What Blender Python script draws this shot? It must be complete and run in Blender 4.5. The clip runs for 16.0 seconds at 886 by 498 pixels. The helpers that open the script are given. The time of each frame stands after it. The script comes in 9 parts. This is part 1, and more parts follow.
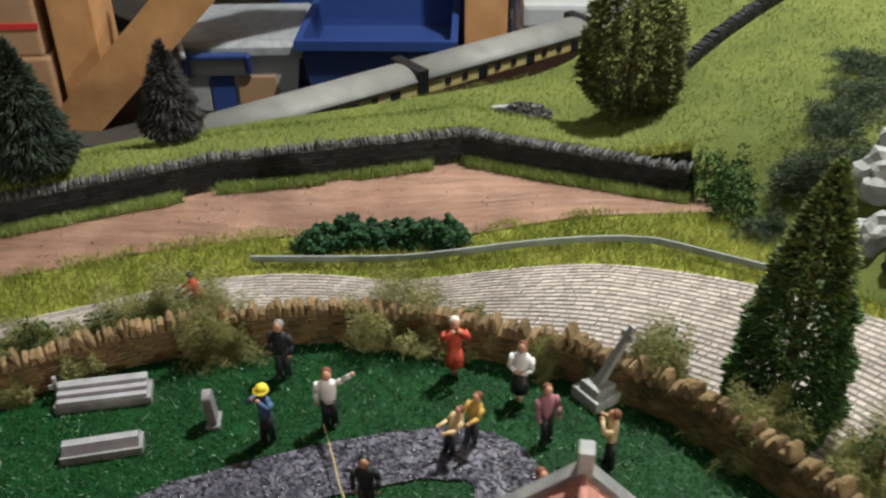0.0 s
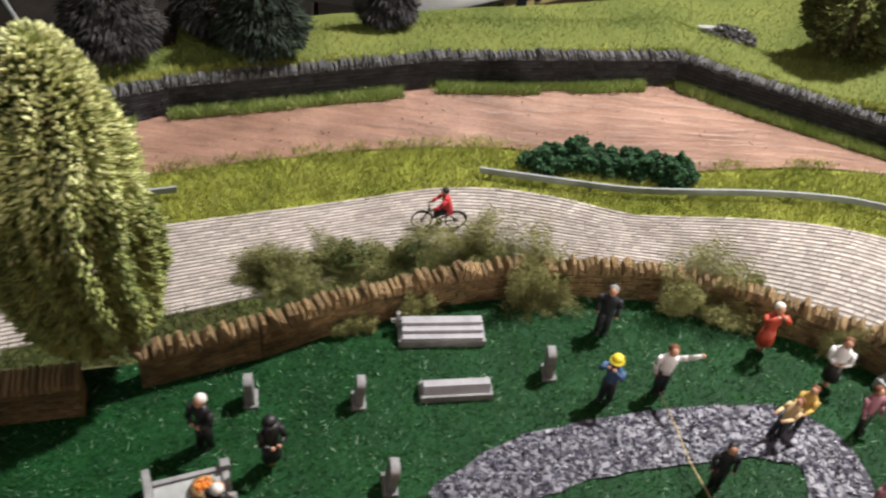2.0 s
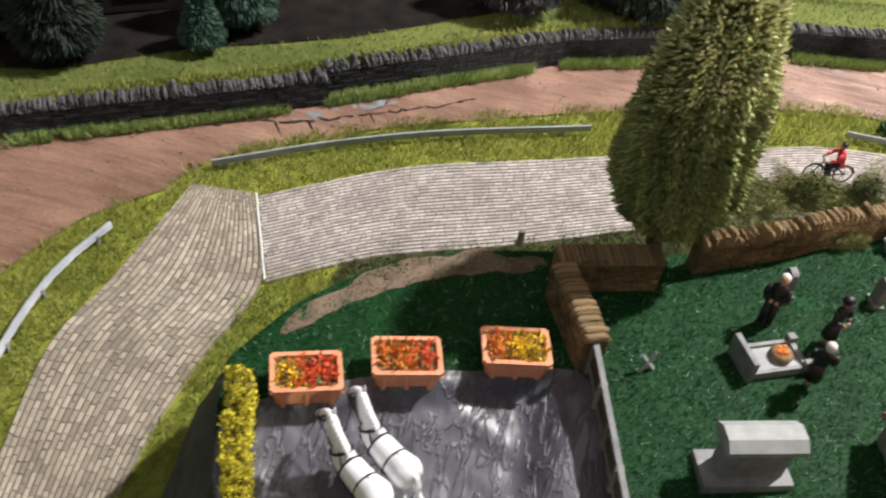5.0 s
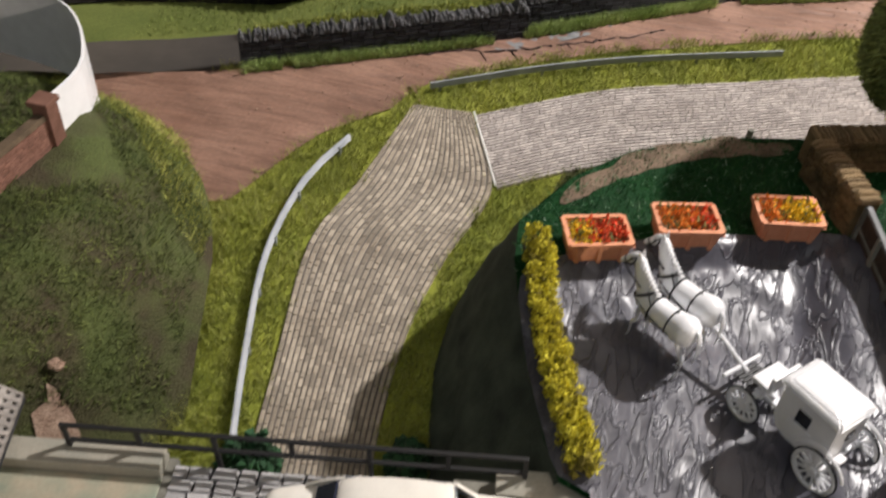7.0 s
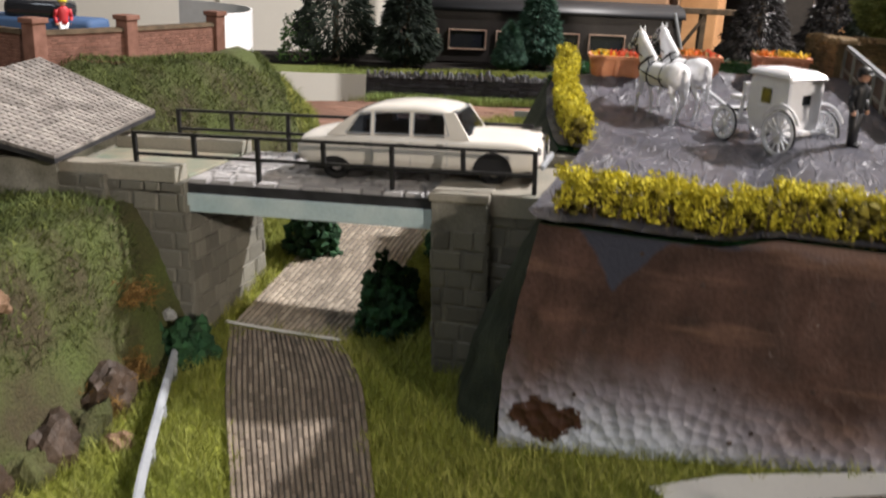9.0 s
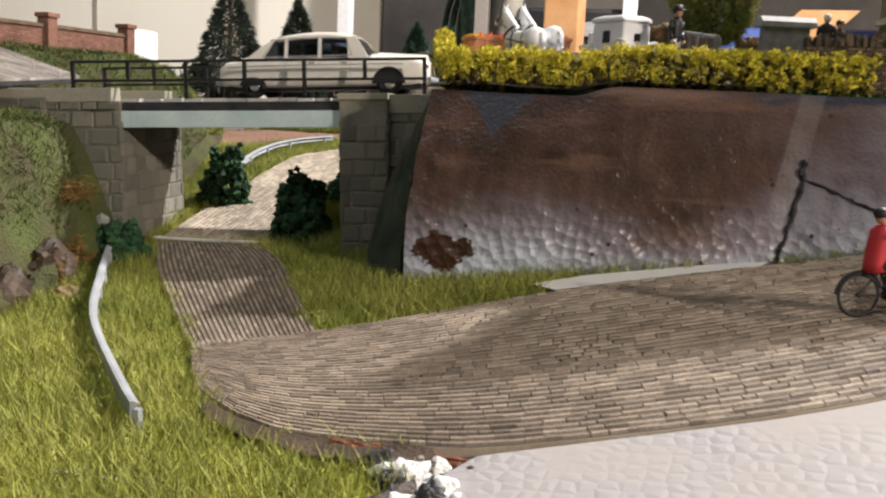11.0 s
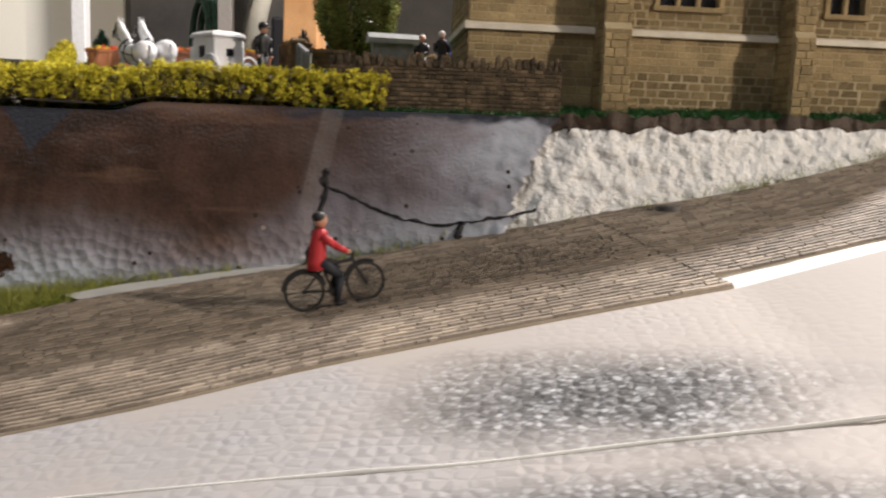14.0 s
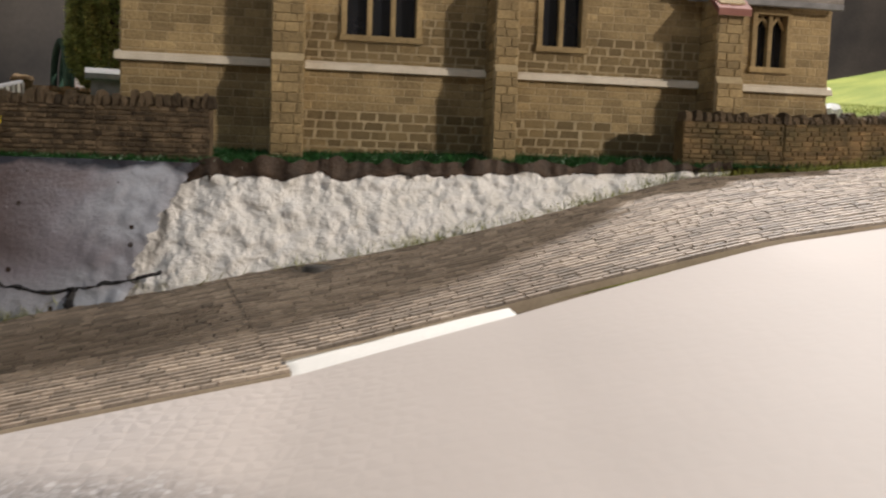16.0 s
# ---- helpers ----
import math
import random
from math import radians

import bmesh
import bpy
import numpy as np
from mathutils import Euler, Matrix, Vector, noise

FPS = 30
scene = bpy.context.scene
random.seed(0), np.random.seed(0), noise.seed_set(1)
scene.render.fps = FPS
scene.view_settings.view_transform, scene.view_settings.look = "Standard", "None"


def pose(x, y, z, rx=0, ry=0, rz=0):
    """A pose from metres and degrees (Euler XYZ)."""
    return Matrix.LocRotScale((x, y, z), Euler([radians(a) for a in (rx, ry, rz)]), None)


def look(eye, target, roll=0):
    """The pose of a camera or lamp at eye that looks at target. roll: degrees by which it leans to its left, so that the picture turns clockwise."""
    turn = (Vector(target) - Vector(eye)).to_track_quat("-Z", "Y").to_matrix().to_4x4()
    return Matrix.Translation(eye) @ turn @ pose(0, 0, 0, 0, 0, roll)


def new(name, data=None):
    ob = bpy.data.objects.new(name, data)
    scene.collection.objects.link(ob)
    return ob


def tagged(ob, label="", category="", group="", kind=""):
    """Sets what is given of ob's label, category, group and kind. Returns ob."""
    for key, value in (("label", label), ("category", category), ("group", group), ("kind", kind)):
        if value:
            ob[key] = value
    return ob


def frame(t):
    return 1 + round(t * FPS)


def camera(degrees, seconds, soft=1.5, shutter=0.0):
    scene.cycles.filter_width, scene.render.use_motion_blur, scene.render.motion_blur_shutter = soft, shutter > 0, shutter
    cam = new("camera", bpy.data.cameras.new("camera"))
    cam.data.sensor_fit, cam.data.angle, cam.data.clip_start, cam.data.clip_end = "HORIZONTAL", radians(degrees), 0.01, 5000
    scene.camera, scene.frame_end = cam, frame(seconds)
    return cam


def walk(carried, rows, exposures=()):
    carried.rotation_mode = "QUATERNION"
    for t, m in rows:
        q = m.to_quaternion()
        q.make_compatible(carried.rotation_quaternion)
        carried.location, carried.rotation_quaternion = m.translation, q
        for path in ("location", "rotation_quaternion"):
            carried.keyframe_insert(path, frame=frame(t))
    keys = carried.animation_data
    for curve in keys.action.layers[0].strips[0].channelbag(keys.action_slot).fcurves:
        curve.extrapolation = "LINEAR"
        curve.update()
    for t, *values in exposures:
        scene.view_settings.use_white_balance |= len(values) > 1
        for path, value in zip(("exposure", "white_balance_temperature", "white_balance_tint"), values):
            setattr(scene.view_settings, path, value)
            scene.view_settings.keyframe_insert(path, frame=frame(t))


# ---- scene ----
cam = camera(52.02, 16.0, 2.2, 0.4)
PATH = [
    (0, (-0.0086, 0.0022, 0.1681), (-0.0220, 0.4238, -0.1003), -0.21),
    (0.5, (-0.0355, 0.0223, 0.1805), (-0.0434, 0.4189, -0.1239), 1.53),
    (1, (-0.0642, 0.0273, 0.1902), (-0.0674, 0.4040, -0.1386), 3.70),
    (1.5, (-0.0874, 0.0210, 0.1994), (-0.0892, 0.3889, -0.1392), 5.83),
    (2, (-0.1142, 0.0114, 0.2013), (-0.1196, 0.3771, -0.1396), 7.61),
    (2.5, (-0.1396, 0.0047, 0.2026), (-0.1530, 0.3676, -0.1410), 8.33),
    (3, (-0.1639, -0.0070, 0.1989), (-0.1871, 0.3535, -0.1468), 8.39),
    (3.5, (-0.1823, -0.0186, 0.1998), (-0.2135, 0.3405, -0.1468), 8.13),
    (4, (-0.2074, -0.0402, 0.2005), (-0.2441, 0.3198, -0.1445), 8.03),
    (4.5, (-0.2329, -0.0555, 0.1966), (-0.2736, 0.3061, -0.1463), 8.11),
    (5, (-0.2526, -0.0662, 0.1926), (-0.2950, 0.2956, -0.1498), 8.27),
    (5.2, (-0.2610, -0.0718, 0.1912), (-0.3059, 0.2897, -0.1513), 8.15),
    (7.3, (-0.3049, -0.1391, 0.1580), (-0.3887, 0.2176, -0.1822), 3.68),
    (7.5, (-0.3034, -0.1524, 0.1468), (-0.3935, 0.2127, -0.1828), 3.81),
    (8, (-0.2823, -0.1954, 0.1146), (-0.4044, 0.2001, -0.1658), 4.25),
    (8.2, (-0.2687, -0.2111, 0.0950), (-0.4107, 0.1995, -0.1524), 4.93),
    (8.5, (-0.2477, -0.2291, 0.0640), (-0.4211, 0.1917, -0.1430), 4.07),
    (8.6, (-0.2422, -0.2338, 0.0536), (-0.4245, 0.1883, -0.1429), 3.80),
    (9, (-0.2183, -0.2503, 0.0256), (-0.4129, 0.1833, -0.1296), 2.96),
    (9.2, (-0.2163, -0.2565, 0.0157), (-0.4113, 0.1780, -0.1366), 1.84),
    (11.3, (-0.1975, -0.3159, -0.0394), (-0.3282, 0.1618, -0.1082), 2.93),
    (11.5, (-0.1956, -0.3193, -0.0393), (-0.3190, 0.1606, -0.1060), 2.92),
    (12, (-0.1869, -0.3193, -0.0447), (-0.2868, 0.1665, -0.1074), 2.94),
    (12.5, (-0.1775, -0.3196, -0.0411), (-0.2542, 0.1709, -0.1004), 2.53),
    (13, (-0.1553, -0.3169, -0.0390), (-0.2188, 0.1741, -0.1087), 2.39),
    (13.5, (-0.1420, -0.3157, -0.0349), (-0.1898, 0.1771, -0.1048), 2.29),
    (14, (-0.1245, -0.3074, -0.0330), (-0.1614, 0.1865, -0.1013), 2.32),
    (14.5, (-0.1059, -0.2958, -0.0337), (-0.1337, 0.1998, -0.0936), 1.97),
    (15, (-0.0887, -0.2858, -0.0332), (-0.1075, 0.2109, -0.0873), 1.97),
    (15.5, (-0.0675, -0.2756, -0.0328), (-0.0765, 0.2220, -0.0806), 2.01),
    (16, (-0.0531, -0.2638, -0.0298), (-0.0506, 0.2344, -0.0729), 2.01),
]
walk(cam, [(t, look(eye, target, roll)) for t, eye, target, roll in PATH], [(0.0, 0.14, 6400, 1), (0.5, 0.22, 6450, 6), (1.0, 0.34, 6450, 7), (3.0, 0.56, 6450, 9), (4.0, 0.63, 6400, 9), (5.0, 0.70, 6350, 8), (7.5, 0.34, 6500, 10), (8.0, 0.28, 6500, 10), (8.5, 0.44, 6500, 10), (9.0, 0.98, 6350, 11), (11.3, 1.22, 6500, 10), (13.0, 1.11, 6500, 10), (14.5, 0.84, 6500, 10), (16.0, 0.73, 6500, 10)])

# ---- light: a garage ceiling lamp behind the layout, a second one in front, and dim room light ----
world = bpy.data.worlds.new("room_air")
scene.world = world
world.use_nodes = True
world.node_tree.nodes["Background"].inputs[0].default_value = (1.0, 0.95, 0.88, 1)
world.node_tree.nodes["Background"].inputs[1].default_value = 0.008


def lamp(name, kind, at, target, power, colour, size):
    data = bpy.data.lights.new(name, kind)
    data.energy, data.color = power, colour
    if kind == "AREA":
        data.shape, data.size, data.size_y = "RECTANGLE", size[0], size[1]
    else:
        data.shadow_soft_size = size
    ob = new(name, data)
    ob.matrix_world = look(at, target)
    return ob


lamp("ceiling_lamp_light", "POINT", (0.25, 0.57, 0.80), (-0.1, 0.1, 0), 54, (1.0, 0.945, 0.91), 0.02)
lamp("front_lamp_light", "AREA", (1.06, -0.74, 0.46), (-0.05, -0.05, 0), 7.4, (1.0, 0.87, 0.74), (0.06, 0.05))
lamp("side_lamp_light", "AREA", (-0.6, -1.1, 1.45), (-0.2, 0.1, 0), 2.6, (0.86, 0.93, 1.0), (1.0, 0.3))

# ---- materials ----
MM = 0.001


def mat(name, c1, c2, big=8.0, small=0.8, rough=0.8, bump=0.25, metal=0.0, vary=0.0, spec=0.4, grain=0.35, depth=0.3, sharp=0.5, wrinkle=0.0, streak=(0.5, 1.5, 0.55)):
    """A worn surface: two colours mixed by a coarse noise, a fine grain over both, relief from the grain. big, small and depth in mm."""
    m = bpy.data.materials.new(name)
    m.use_nodes = True
    nodes, links = m.node_tree.nodes, m.node_tree.links
    shader = nodes["Principled BSDF"]
    coord = nodes.new("ShaderNodeTexCoord")
    n1, n2 = nodes.new("ShaderNodeTexNoise"), nodes.new("ShaderNodeTexNoise")
    n1.inputs["Scale"].default_value, n1.inputs["Detail"].default_value = 1000 / big, 4
    n2.inputs["Scale"].default_value, n2.inputs["Detail"].default_value = 1000 / small, 3
    for n in (n1, n2):
        links.new(coord.outputs["Object"], n.inputs["Vector"])
    ramp = nodes.new("ShaderNodeValToRGB")
    ramp.color_ramp.elements[0].position, ramp.color_ramp.elements[1].position = 0.5 - sharp / 2.2, 0.5 + sharp / 2.2
    ramp.color_ramp.elements[0].color, ramp.color_ramp.elements[1].color = (*c1, 1), (*c2, 1)
    links.new(n1.outputs["Fac"], ramp.inputs["Fac"])
    span = nodes.new("ShaderNodeMapRange")
    span.inputs["To Min"].default_value, span.inputs["To Max"].default_value = 1 - grain, 1 + grain
    links.new(n2.outputs["Fac"], span.inputs["Value"])
    tint = nodes.new("ShaderNodeVectorMath")
    tint.operation = "SCALE"
    links.new(ramp.outputs["Color"], tint.inputs[0])
    links.new(span.outputs["Result"], tint.inputs["Scale"])
    out = tint.outputs[0]
    if vary:
        info, geo = nodes.new("ShaderNodeObjectInfo"), nodes.new("ShaderNodeNewGeometry")
        add = nodes.new("ShaderNodeMath")
        links.new(info.outputs["Random"], add.inputs[0])
        links.new(geo.outputs["Random Per Island"], add.inputs[1])
        wrap = nodes.new("ShaderNodeMath")
        wrap.operation = "FRACT"
        links.new(add.outputs[0], wrap.inputs[0])
        each = nodes.new("ShaderNodeMapRange")
        each.inputs["To Min"].default_value, each.inputs["To Max"].default_value = 1 - vary, 1 + vary
        links.new(wrap.outputs[0], each.inputs["Value"])
        shade = nodes.new("ShaderNodeVectorMath")
        shade.operation = "SCALE"
        links.new(out, shade.inputs[0])
        links.new(each.outputs["Result"], shade.inputs["Scale"])
        out = shade.outputs[0]
    if wrinkle:
        n3 = nodes.new("ShaderNodeTexNoise")
        n3.inputs["Scale"].default_value, n3.inputs["Detail"].default_value = 1000 / wrinkle, 5
        n3.inputs["Distortion"].default_value = 0.5
        along = nodes.new("ShaderNodeMapping")
        along.inputs["Rotation"].default_value, along.inputs["Scale"].default_value = (0, 0, streak[0]), (streak[1], streak[2], 1)
        links.new(coord.outputs["Object"], along.inputs["Vector"])
        links.new(along.outputs[0], n3.inputs["Vector"])
        band = nodes.new("ShaderNodeMapRange")
        band.inputs["From Min"].default_value, band.inputs["From Max"].default_value = 0.3, 0.7
        band.inputs["To Min"].default_value, band.inputs["To Max"].default_value = 0.78, 1.22
        links.new(n3.outputs["Fac"], band.inputs["Value"])
        tone = nodes.new("ShaderNodeVectorMath")
        tone.operation = "SCALE"
        links.new(out, tone.inputs[0])
        links.new(band.outputs["Result"], tone.inputs["Scale"])
        out = tone.outputs[0]
    links.new(out, shader.inputs["Base Color"])
    shader.inputs["Roughness"].default_value, shader.inputs["Metallic"].default_value = rough, metal
    shader.inputs["Specular IOR Level"].default_value = spec
    if bump:
        b = nodes.new("ShaderNodeBump")
        b.inputs["Strength"].default_value, b.inputs["Distance"].default_value = bump, depth * MM
        if wrinkle:
            links.new(n3.outputs["Fac"], b.inputs["Height"])
        else:
            links.new(n2.outputs["Fac"], b.inputs["Height"])
        links.new(b.outputs["Normal"], shader.inputs["Normal"])
    return m


def ridged(m):
    """Turns the relief of a wrinkled surface into thin raised folds."""
    nodes, links = m.node_tree.nodes, m.node_tree.links
    bump = [n for n in nodes if n.bl_idname == "ShaderNodeBump"][0]
    source = bump.inputs["Height"].links[0].from_socket
    off = nodes.new("ShaderNodeMath")
    off.operation = "SUBTRACT"
    off.inputs[1].default_value = 0.5
    links.new(source, off.inputs[0])
    fold = nodes.new("ShaderNodeMath")
    fold.operation = "ABSOLUTE"
    links.new(off.outputs[0], fold.inputs[0])
    crest = nodes.new("ShaderNodeMapRange")
    crest.interpolation_type = "SMOOTHSTEP"
    crest.inputs["From Min"].default_value, crest.inputs["From Max"].default_value = 0.0, 0.05
    crest.inputs["To Min"].default_value, crest.inputs["To Max"].default_value = 1.0, 0.0
    links.new(fold.outputs[0], crest.inputs["Value"])
    mix = nodes.new("ShaderNodeMath")
    mix.operation = "MULTIPLY_ADD"
    mix.inputs[1].default_value = 0.9
    links.new(source, mix.inputs[0])
    links.new(crest.outputs[0], mix.inputs[2])
    links.new(mix.outputs[0], bump.inputs["Height"])


def plain(name, c, rough=0.5, metal=0.0, spec=0.5):
    return mat(name, c, tuple(0.88 * v for v in c), 6, 0.7, rough, 0.06, metal, 0, spec, 0.05)


M_LAWN = mat("flock_dark_green", (0.004, 0.030, 0.008), (0.008, 0.054, 0.014), 14, 0.7, 0.6, 0.7, vary=0.35, spec=0.12)
M_LAWN_FIBRE = mat("flock_fibre_glossy", (0.007, 0.048, 0.010), (0.022, 0.10, 0.02), 9, 1.0, 0.5, 0, vary=0.6, spec=0.2)
# near-white base colour paints the glints of light on the lawn fibres
M_GLINT = mat("flock_fibre_painted_glint", (0.12, 0.32, 0.14), (0.55, 0.70, 0.55), 5, 1.0, 0.2, 0, vary=0.5, spec=0.8)
M_VERGE = mat("flock_yellow_green", (0.17, 0.20, 0.022), (0.29, 0.31, 0.04), 22, 0.9, 0.85, 0.8, vary=0.3, grain=0.4)
M_VERGE_FIBRE = mat("flock_fibre_yellow", (0.17, 0.205, 0.03), (0.40, 0.40, 0.10), 26, 1.0, 0.7, 0, vary=0.45)
M_BANK_FIBRE = mat("bank_fibre_green", (0.11, 0.15, 0.028), (0.27, 0.30, 0.075), 40, 1.0, 0.8, 0, vary=0.45)
M_BANK = mat("bank_grass", (0.085, 0.12, 0.022), (0.20, 0.225, 0.05), 50, 1.0, 0.9, 0.8, vary=0.3, grain=0.45)
M_MOSS = mat("mossy_mound", (0.055, 0.045, 0.022), (0.075, 0.095, 0.025), 20, 0.8, 0.9, 1.0, vary=0.3, grain=0.55, depth=0.8, sharp=0.3)
M_MOSS_FIBRE = mat("moss_fibre", (0.04, 0.06, 0.014), (0.13, 0.15, 0.04), 12, 0.8, 0.9, 0, vary=0.55)
M_ROCKBANK = mat("dark_scatter_bank", (0.018, 0.026, 0.018), (0.07, 0.085, 0.06), 12, 0.6, 0.9, 1.0, grain=0.5, depth=0.6)
M_FIELD = mat("ploughed_earth_paint", (0.17, 0.090, 0.062), (0.31, 0.182, 0.132), 30, 1.6, 0.52, 1.0, grain=0.35, depth=1.6, wrinkle=9.0, streak=(-0.35, 0.3, 1.8), spec=0.55)
M_PAINT_BROWN = mat("brown_acrylic", (0.10, 0.035, 0.018), (0.20, 0.075, 0.04), 14, 1.2, 0.42, 0.5, grain=0.25)
M_SETT = mat("printed_setts", (0.31, 0.27, 0.245), (0.48, 0.43, 0.40), 25, 0.6, 0.75, 0.4, vary=0.22, grain=0.25, depth=0.15)
M_SETT_DARK = mat("printed_setts_brown", (0.18, 0.143, 0.11), (0.34, 0.28, 0.22), 26, 0.7, 0.6, 0.8, vary=0.36, grain=0.5, depth=0.3)
M_SETT_MID = mat("printed_setts_tan", (0.27, 0.225, 0.17), (0.45, 0.39, 0.31), 25, 0.6, 0.75, 0.4, vary=0.3, grain=0.25, depth=0.15)
M_JOINT_PALE = mat("pale_sett_joints", (0.10, 0.088, 0.078), (0.18, 0.158, 0.14), 9, 0.5, 0.9, 0.2)
M_JOINT = mat("sett_joints", (0.022, 0.018, 0.016), (0.055, 0.046, 0.038), 9, 0.5, 0.9, 0.2)
M_BACKWALL = mat("black_slate_stone", (0.010, 0.010, 0.013), (0.034, 0.034, 0.04), 5, 0.6, 0.75, 0.8, vary=0.4, grain=0.5)
# lighter copy of the wall stone: light on the coping, put into its colour
M_WALLCOPE = mat("lit_slate_coping", (0.055, 0.055, 0.06), (0.16, 0.16, 0.165), 3, 0.6, 0.7, 0.8, vary=0.5, grain=0.4)
M_YARDWALL = mat("brown_walling_stone", (0.06, 0.05, 0.02), (0.23, 0.15, 0.07), 7, 0.6, 0.8, 0.8, vary=0.35, grain=0.4)
M_COPING = mat("ochre_coping_stone", (0.12, 0.07, 0.03), (0.38, 0.27, 0.14), 2.4, 0.6, 0.8, 0.7, vary=0.3, grain=0.35)
M_DRYSTONE = mat("dark_dry_stone", (0.05, 0.036, 0.022), (0.18, 0.13, 0.08), 4, 0.5, 0.85, 0.8, vary=0.5, grain=0.4)
M_CHURCH = mat("ochre_church_stone", (0.22, 0.16, 0.078), (0.40, 0.30, 0.155), 12, 0.8, 0.8, 0.9, vary=0.24, grain=0.42, depth=0.4)
M_MORTAR = mat("church_mortar", (0.36, 0.285, 0.17), (0.50, 0.41, 0.26), 8, 0.6, 0.9, 0.3)
M_DRESSED = mat("pale_string_course", (0.58, 0.52, 0.42), (0.72, 0.66, 0.56), 6, 0.6, 0.75, 0.3, grain=0.15)
M_ABUT = mat("grey_ashlar", (0.13, 0.125, 0.10), (0.27, 0.26, 0.22), 8, 0.7, 0.85, 0.7, vary=0.25, grain=0.35)
M_CONCRETE = mat("stained_concrete", (0.25, 0.25, 0.21), (0.36, 0.32, 0.26), 18, 0.9, 0.7, 0.3, grain=0.2)
M_CONCRETE_GREEN = mat("green_stained_slab", (0.20, 0.27, 0.21), (0.42, 0.34, 0.25), 16, 1.2, 0.45, 0.2, grain=0.16, sharp=0.4)
M_SILVER = mat("silvered_setts", (0.26, 0.25, 0.255), (0.72, 0.70, 0.69), 4, 0.6, 0.35, 0.7, vary=0.25, grain=0.25, spec=0.7)
M_BLACKJOINT = mat("black_joint", (0.012, 0.012, 0.014), (0.04, 0.04, 0.045), 5, 0.6, 0.6, 0.3)
M_FOAMBLUE = mat("pale_blue_foam", (0.42, 0.55, 0.58), (0.58, 0.68, 0.69), 10, 0.8, 0.6, 0.4, grain=0.12)
M_IRON = plain("black_railing", (0.012, 0.012, 0.013), 0.45)
M_GREYRAIL = mat("grey_crash_barrier", (0.24, 0.26, 0.28), (0.38, 0.40, 0.43), 9, 0.8, 0.5, 0.3, grain=0.15)
M_PLAZA = mat("wrinkled_dark_tarmac", (0.05, 0.05, 0.064), (0.105, 0.103, 0.125), 20, 1.5, 0.36, 1.0, grain=0.2, depth=0.36, wrinkle=8.0, spec=0.7, streak=(0.15, 1.9, 0.6))
ridged(M_PLAZA)
M_PATH = mat("glossy_slate_chips", (0.012, 0.012, 0.02), (0.06, 0.06, 0.09), 3, 0.6, 0.22, 0.9, vary=0.6, grain=0.4, spec=0.7)
M_PATHBED = mat("crinkled_slate_foil", (0.045, 0.043, 0.062), (0.125, 0.12, 0.16), 8, 0.8, 0.4, 1.0, grain=0.35, depth=0.6, wrinkle=2.4, spec=0.4, streak=(0.4, 1.0, 1.0))
ridged(M_PATHBED)
M_TERRA = mat("terracotta", (0.62, 0.24, 0.12), (0.78, 0.36, 0.21), 6, 0.6, 0.65, 0.3, grain=0.12)
M_SOIL = mat("planter_soil", (0.16, 0.10, 0.05), (0.32, 0.20, 0.10), 3, 0.5, 0.9, 0.6)
M_GREYSTONE = mat("grey_monument", (0.15, 0.15, 0.155), (0.29, 0.29, 0.295), 5, 0.6, 0.7, 0.4, grain=0.2)
M_PALESTONE = mat("pale_monument", (0.26, 0.27, 0.27), (0.38, 0.39, 0.385), 5, 0.6, 0.65, 0.3, grain=0.12)
M_WHITECAR = plain("cream_white_enamel", (0.82, 0.78, 0.71), 0.18)
M_WHITE = plain("white_plastic", (0.88, 0.88, 0.90), 0.3)
M_GLASS = plain("dark_tinted_glazing", (0.02, 0.022, 0.028), 0.06, 0, 0.8)
M_REARGLASS = plain("blue_black_rear_glass", (0.025, 0.03, 0.055), 0.15, 0, 0.6)
M_SEAT = plain("tan_seat", (0.30, 0.22, 0.15), 0.7)
M_RUBBER = plain("black_tyre", (0.012, 0.012, 0.012), 0.7)
M_CHROME = plain("chrome", (0.75, 0.75, 0.77), 0.15, 1.0)
M_BLACK = plain("black_paint", (0.012, 0.012, 0.014), 0.5)
M_SKIN = plain("painted_skin", (0.55, 0.30, 0.20), 0.6)
M_HAIRWHITE = plain("white_hair", (0.72, 0.70, 0.66), 0.7)
M_RED = plain("red_coat", (0.58, 0.035, 0.045), 0.55)
M_ORANGE = plain("orange_red_dress", (0.52, 0.07, 0.04), 0.6)
M_YELLOW = plain("yellow_hat", (0.80, 0.68, 0.05), 0.5)
M_MUSTARD = plain("mustard_jacket", (0.52, 0.34, 0.08), 0.6)
M_CREAM = plain("cream_jacket", (0.62, 0.46, 0.26), 0.6)
M_BLUE = plain("denim_blue", (0.06, 0.12, 0.25), 0.7)
M_MAUVE = plain("mauve_jumper", (0.36, 0.15, 0.20), 0.7)
M_NAVY = plain("dark_suit", (0.016, 0.018, 0.026), 0.65)
M_BROWNHAIR = plain("brown_hair", (0.16, 0.055, 0.025), 0.7)
M_LEAF_YELLOW = mat("yellow_hedge_foam", (0.44, 0.38, 0.025), (0.74, 0.66, 0.06), 6, 0.8, 0.8, 0.6, vary=0.4, grain=0.35)
M_LEAF_DARK = mat("dark_green_foam", (0.008, 0.035, 0.014), (0.028, 0.085, 0.03), 5, 0.8, 0.85, 0.6, vary=0.5, grain=0.4)
M_LEAF_OLIVE = mat("olive_fibre", (0.18, 0.19, 0.065), (0.35, 0.345, 0.145), 8, 0.9, 0.9, 0.3, vary=0.4, grain=0.35)
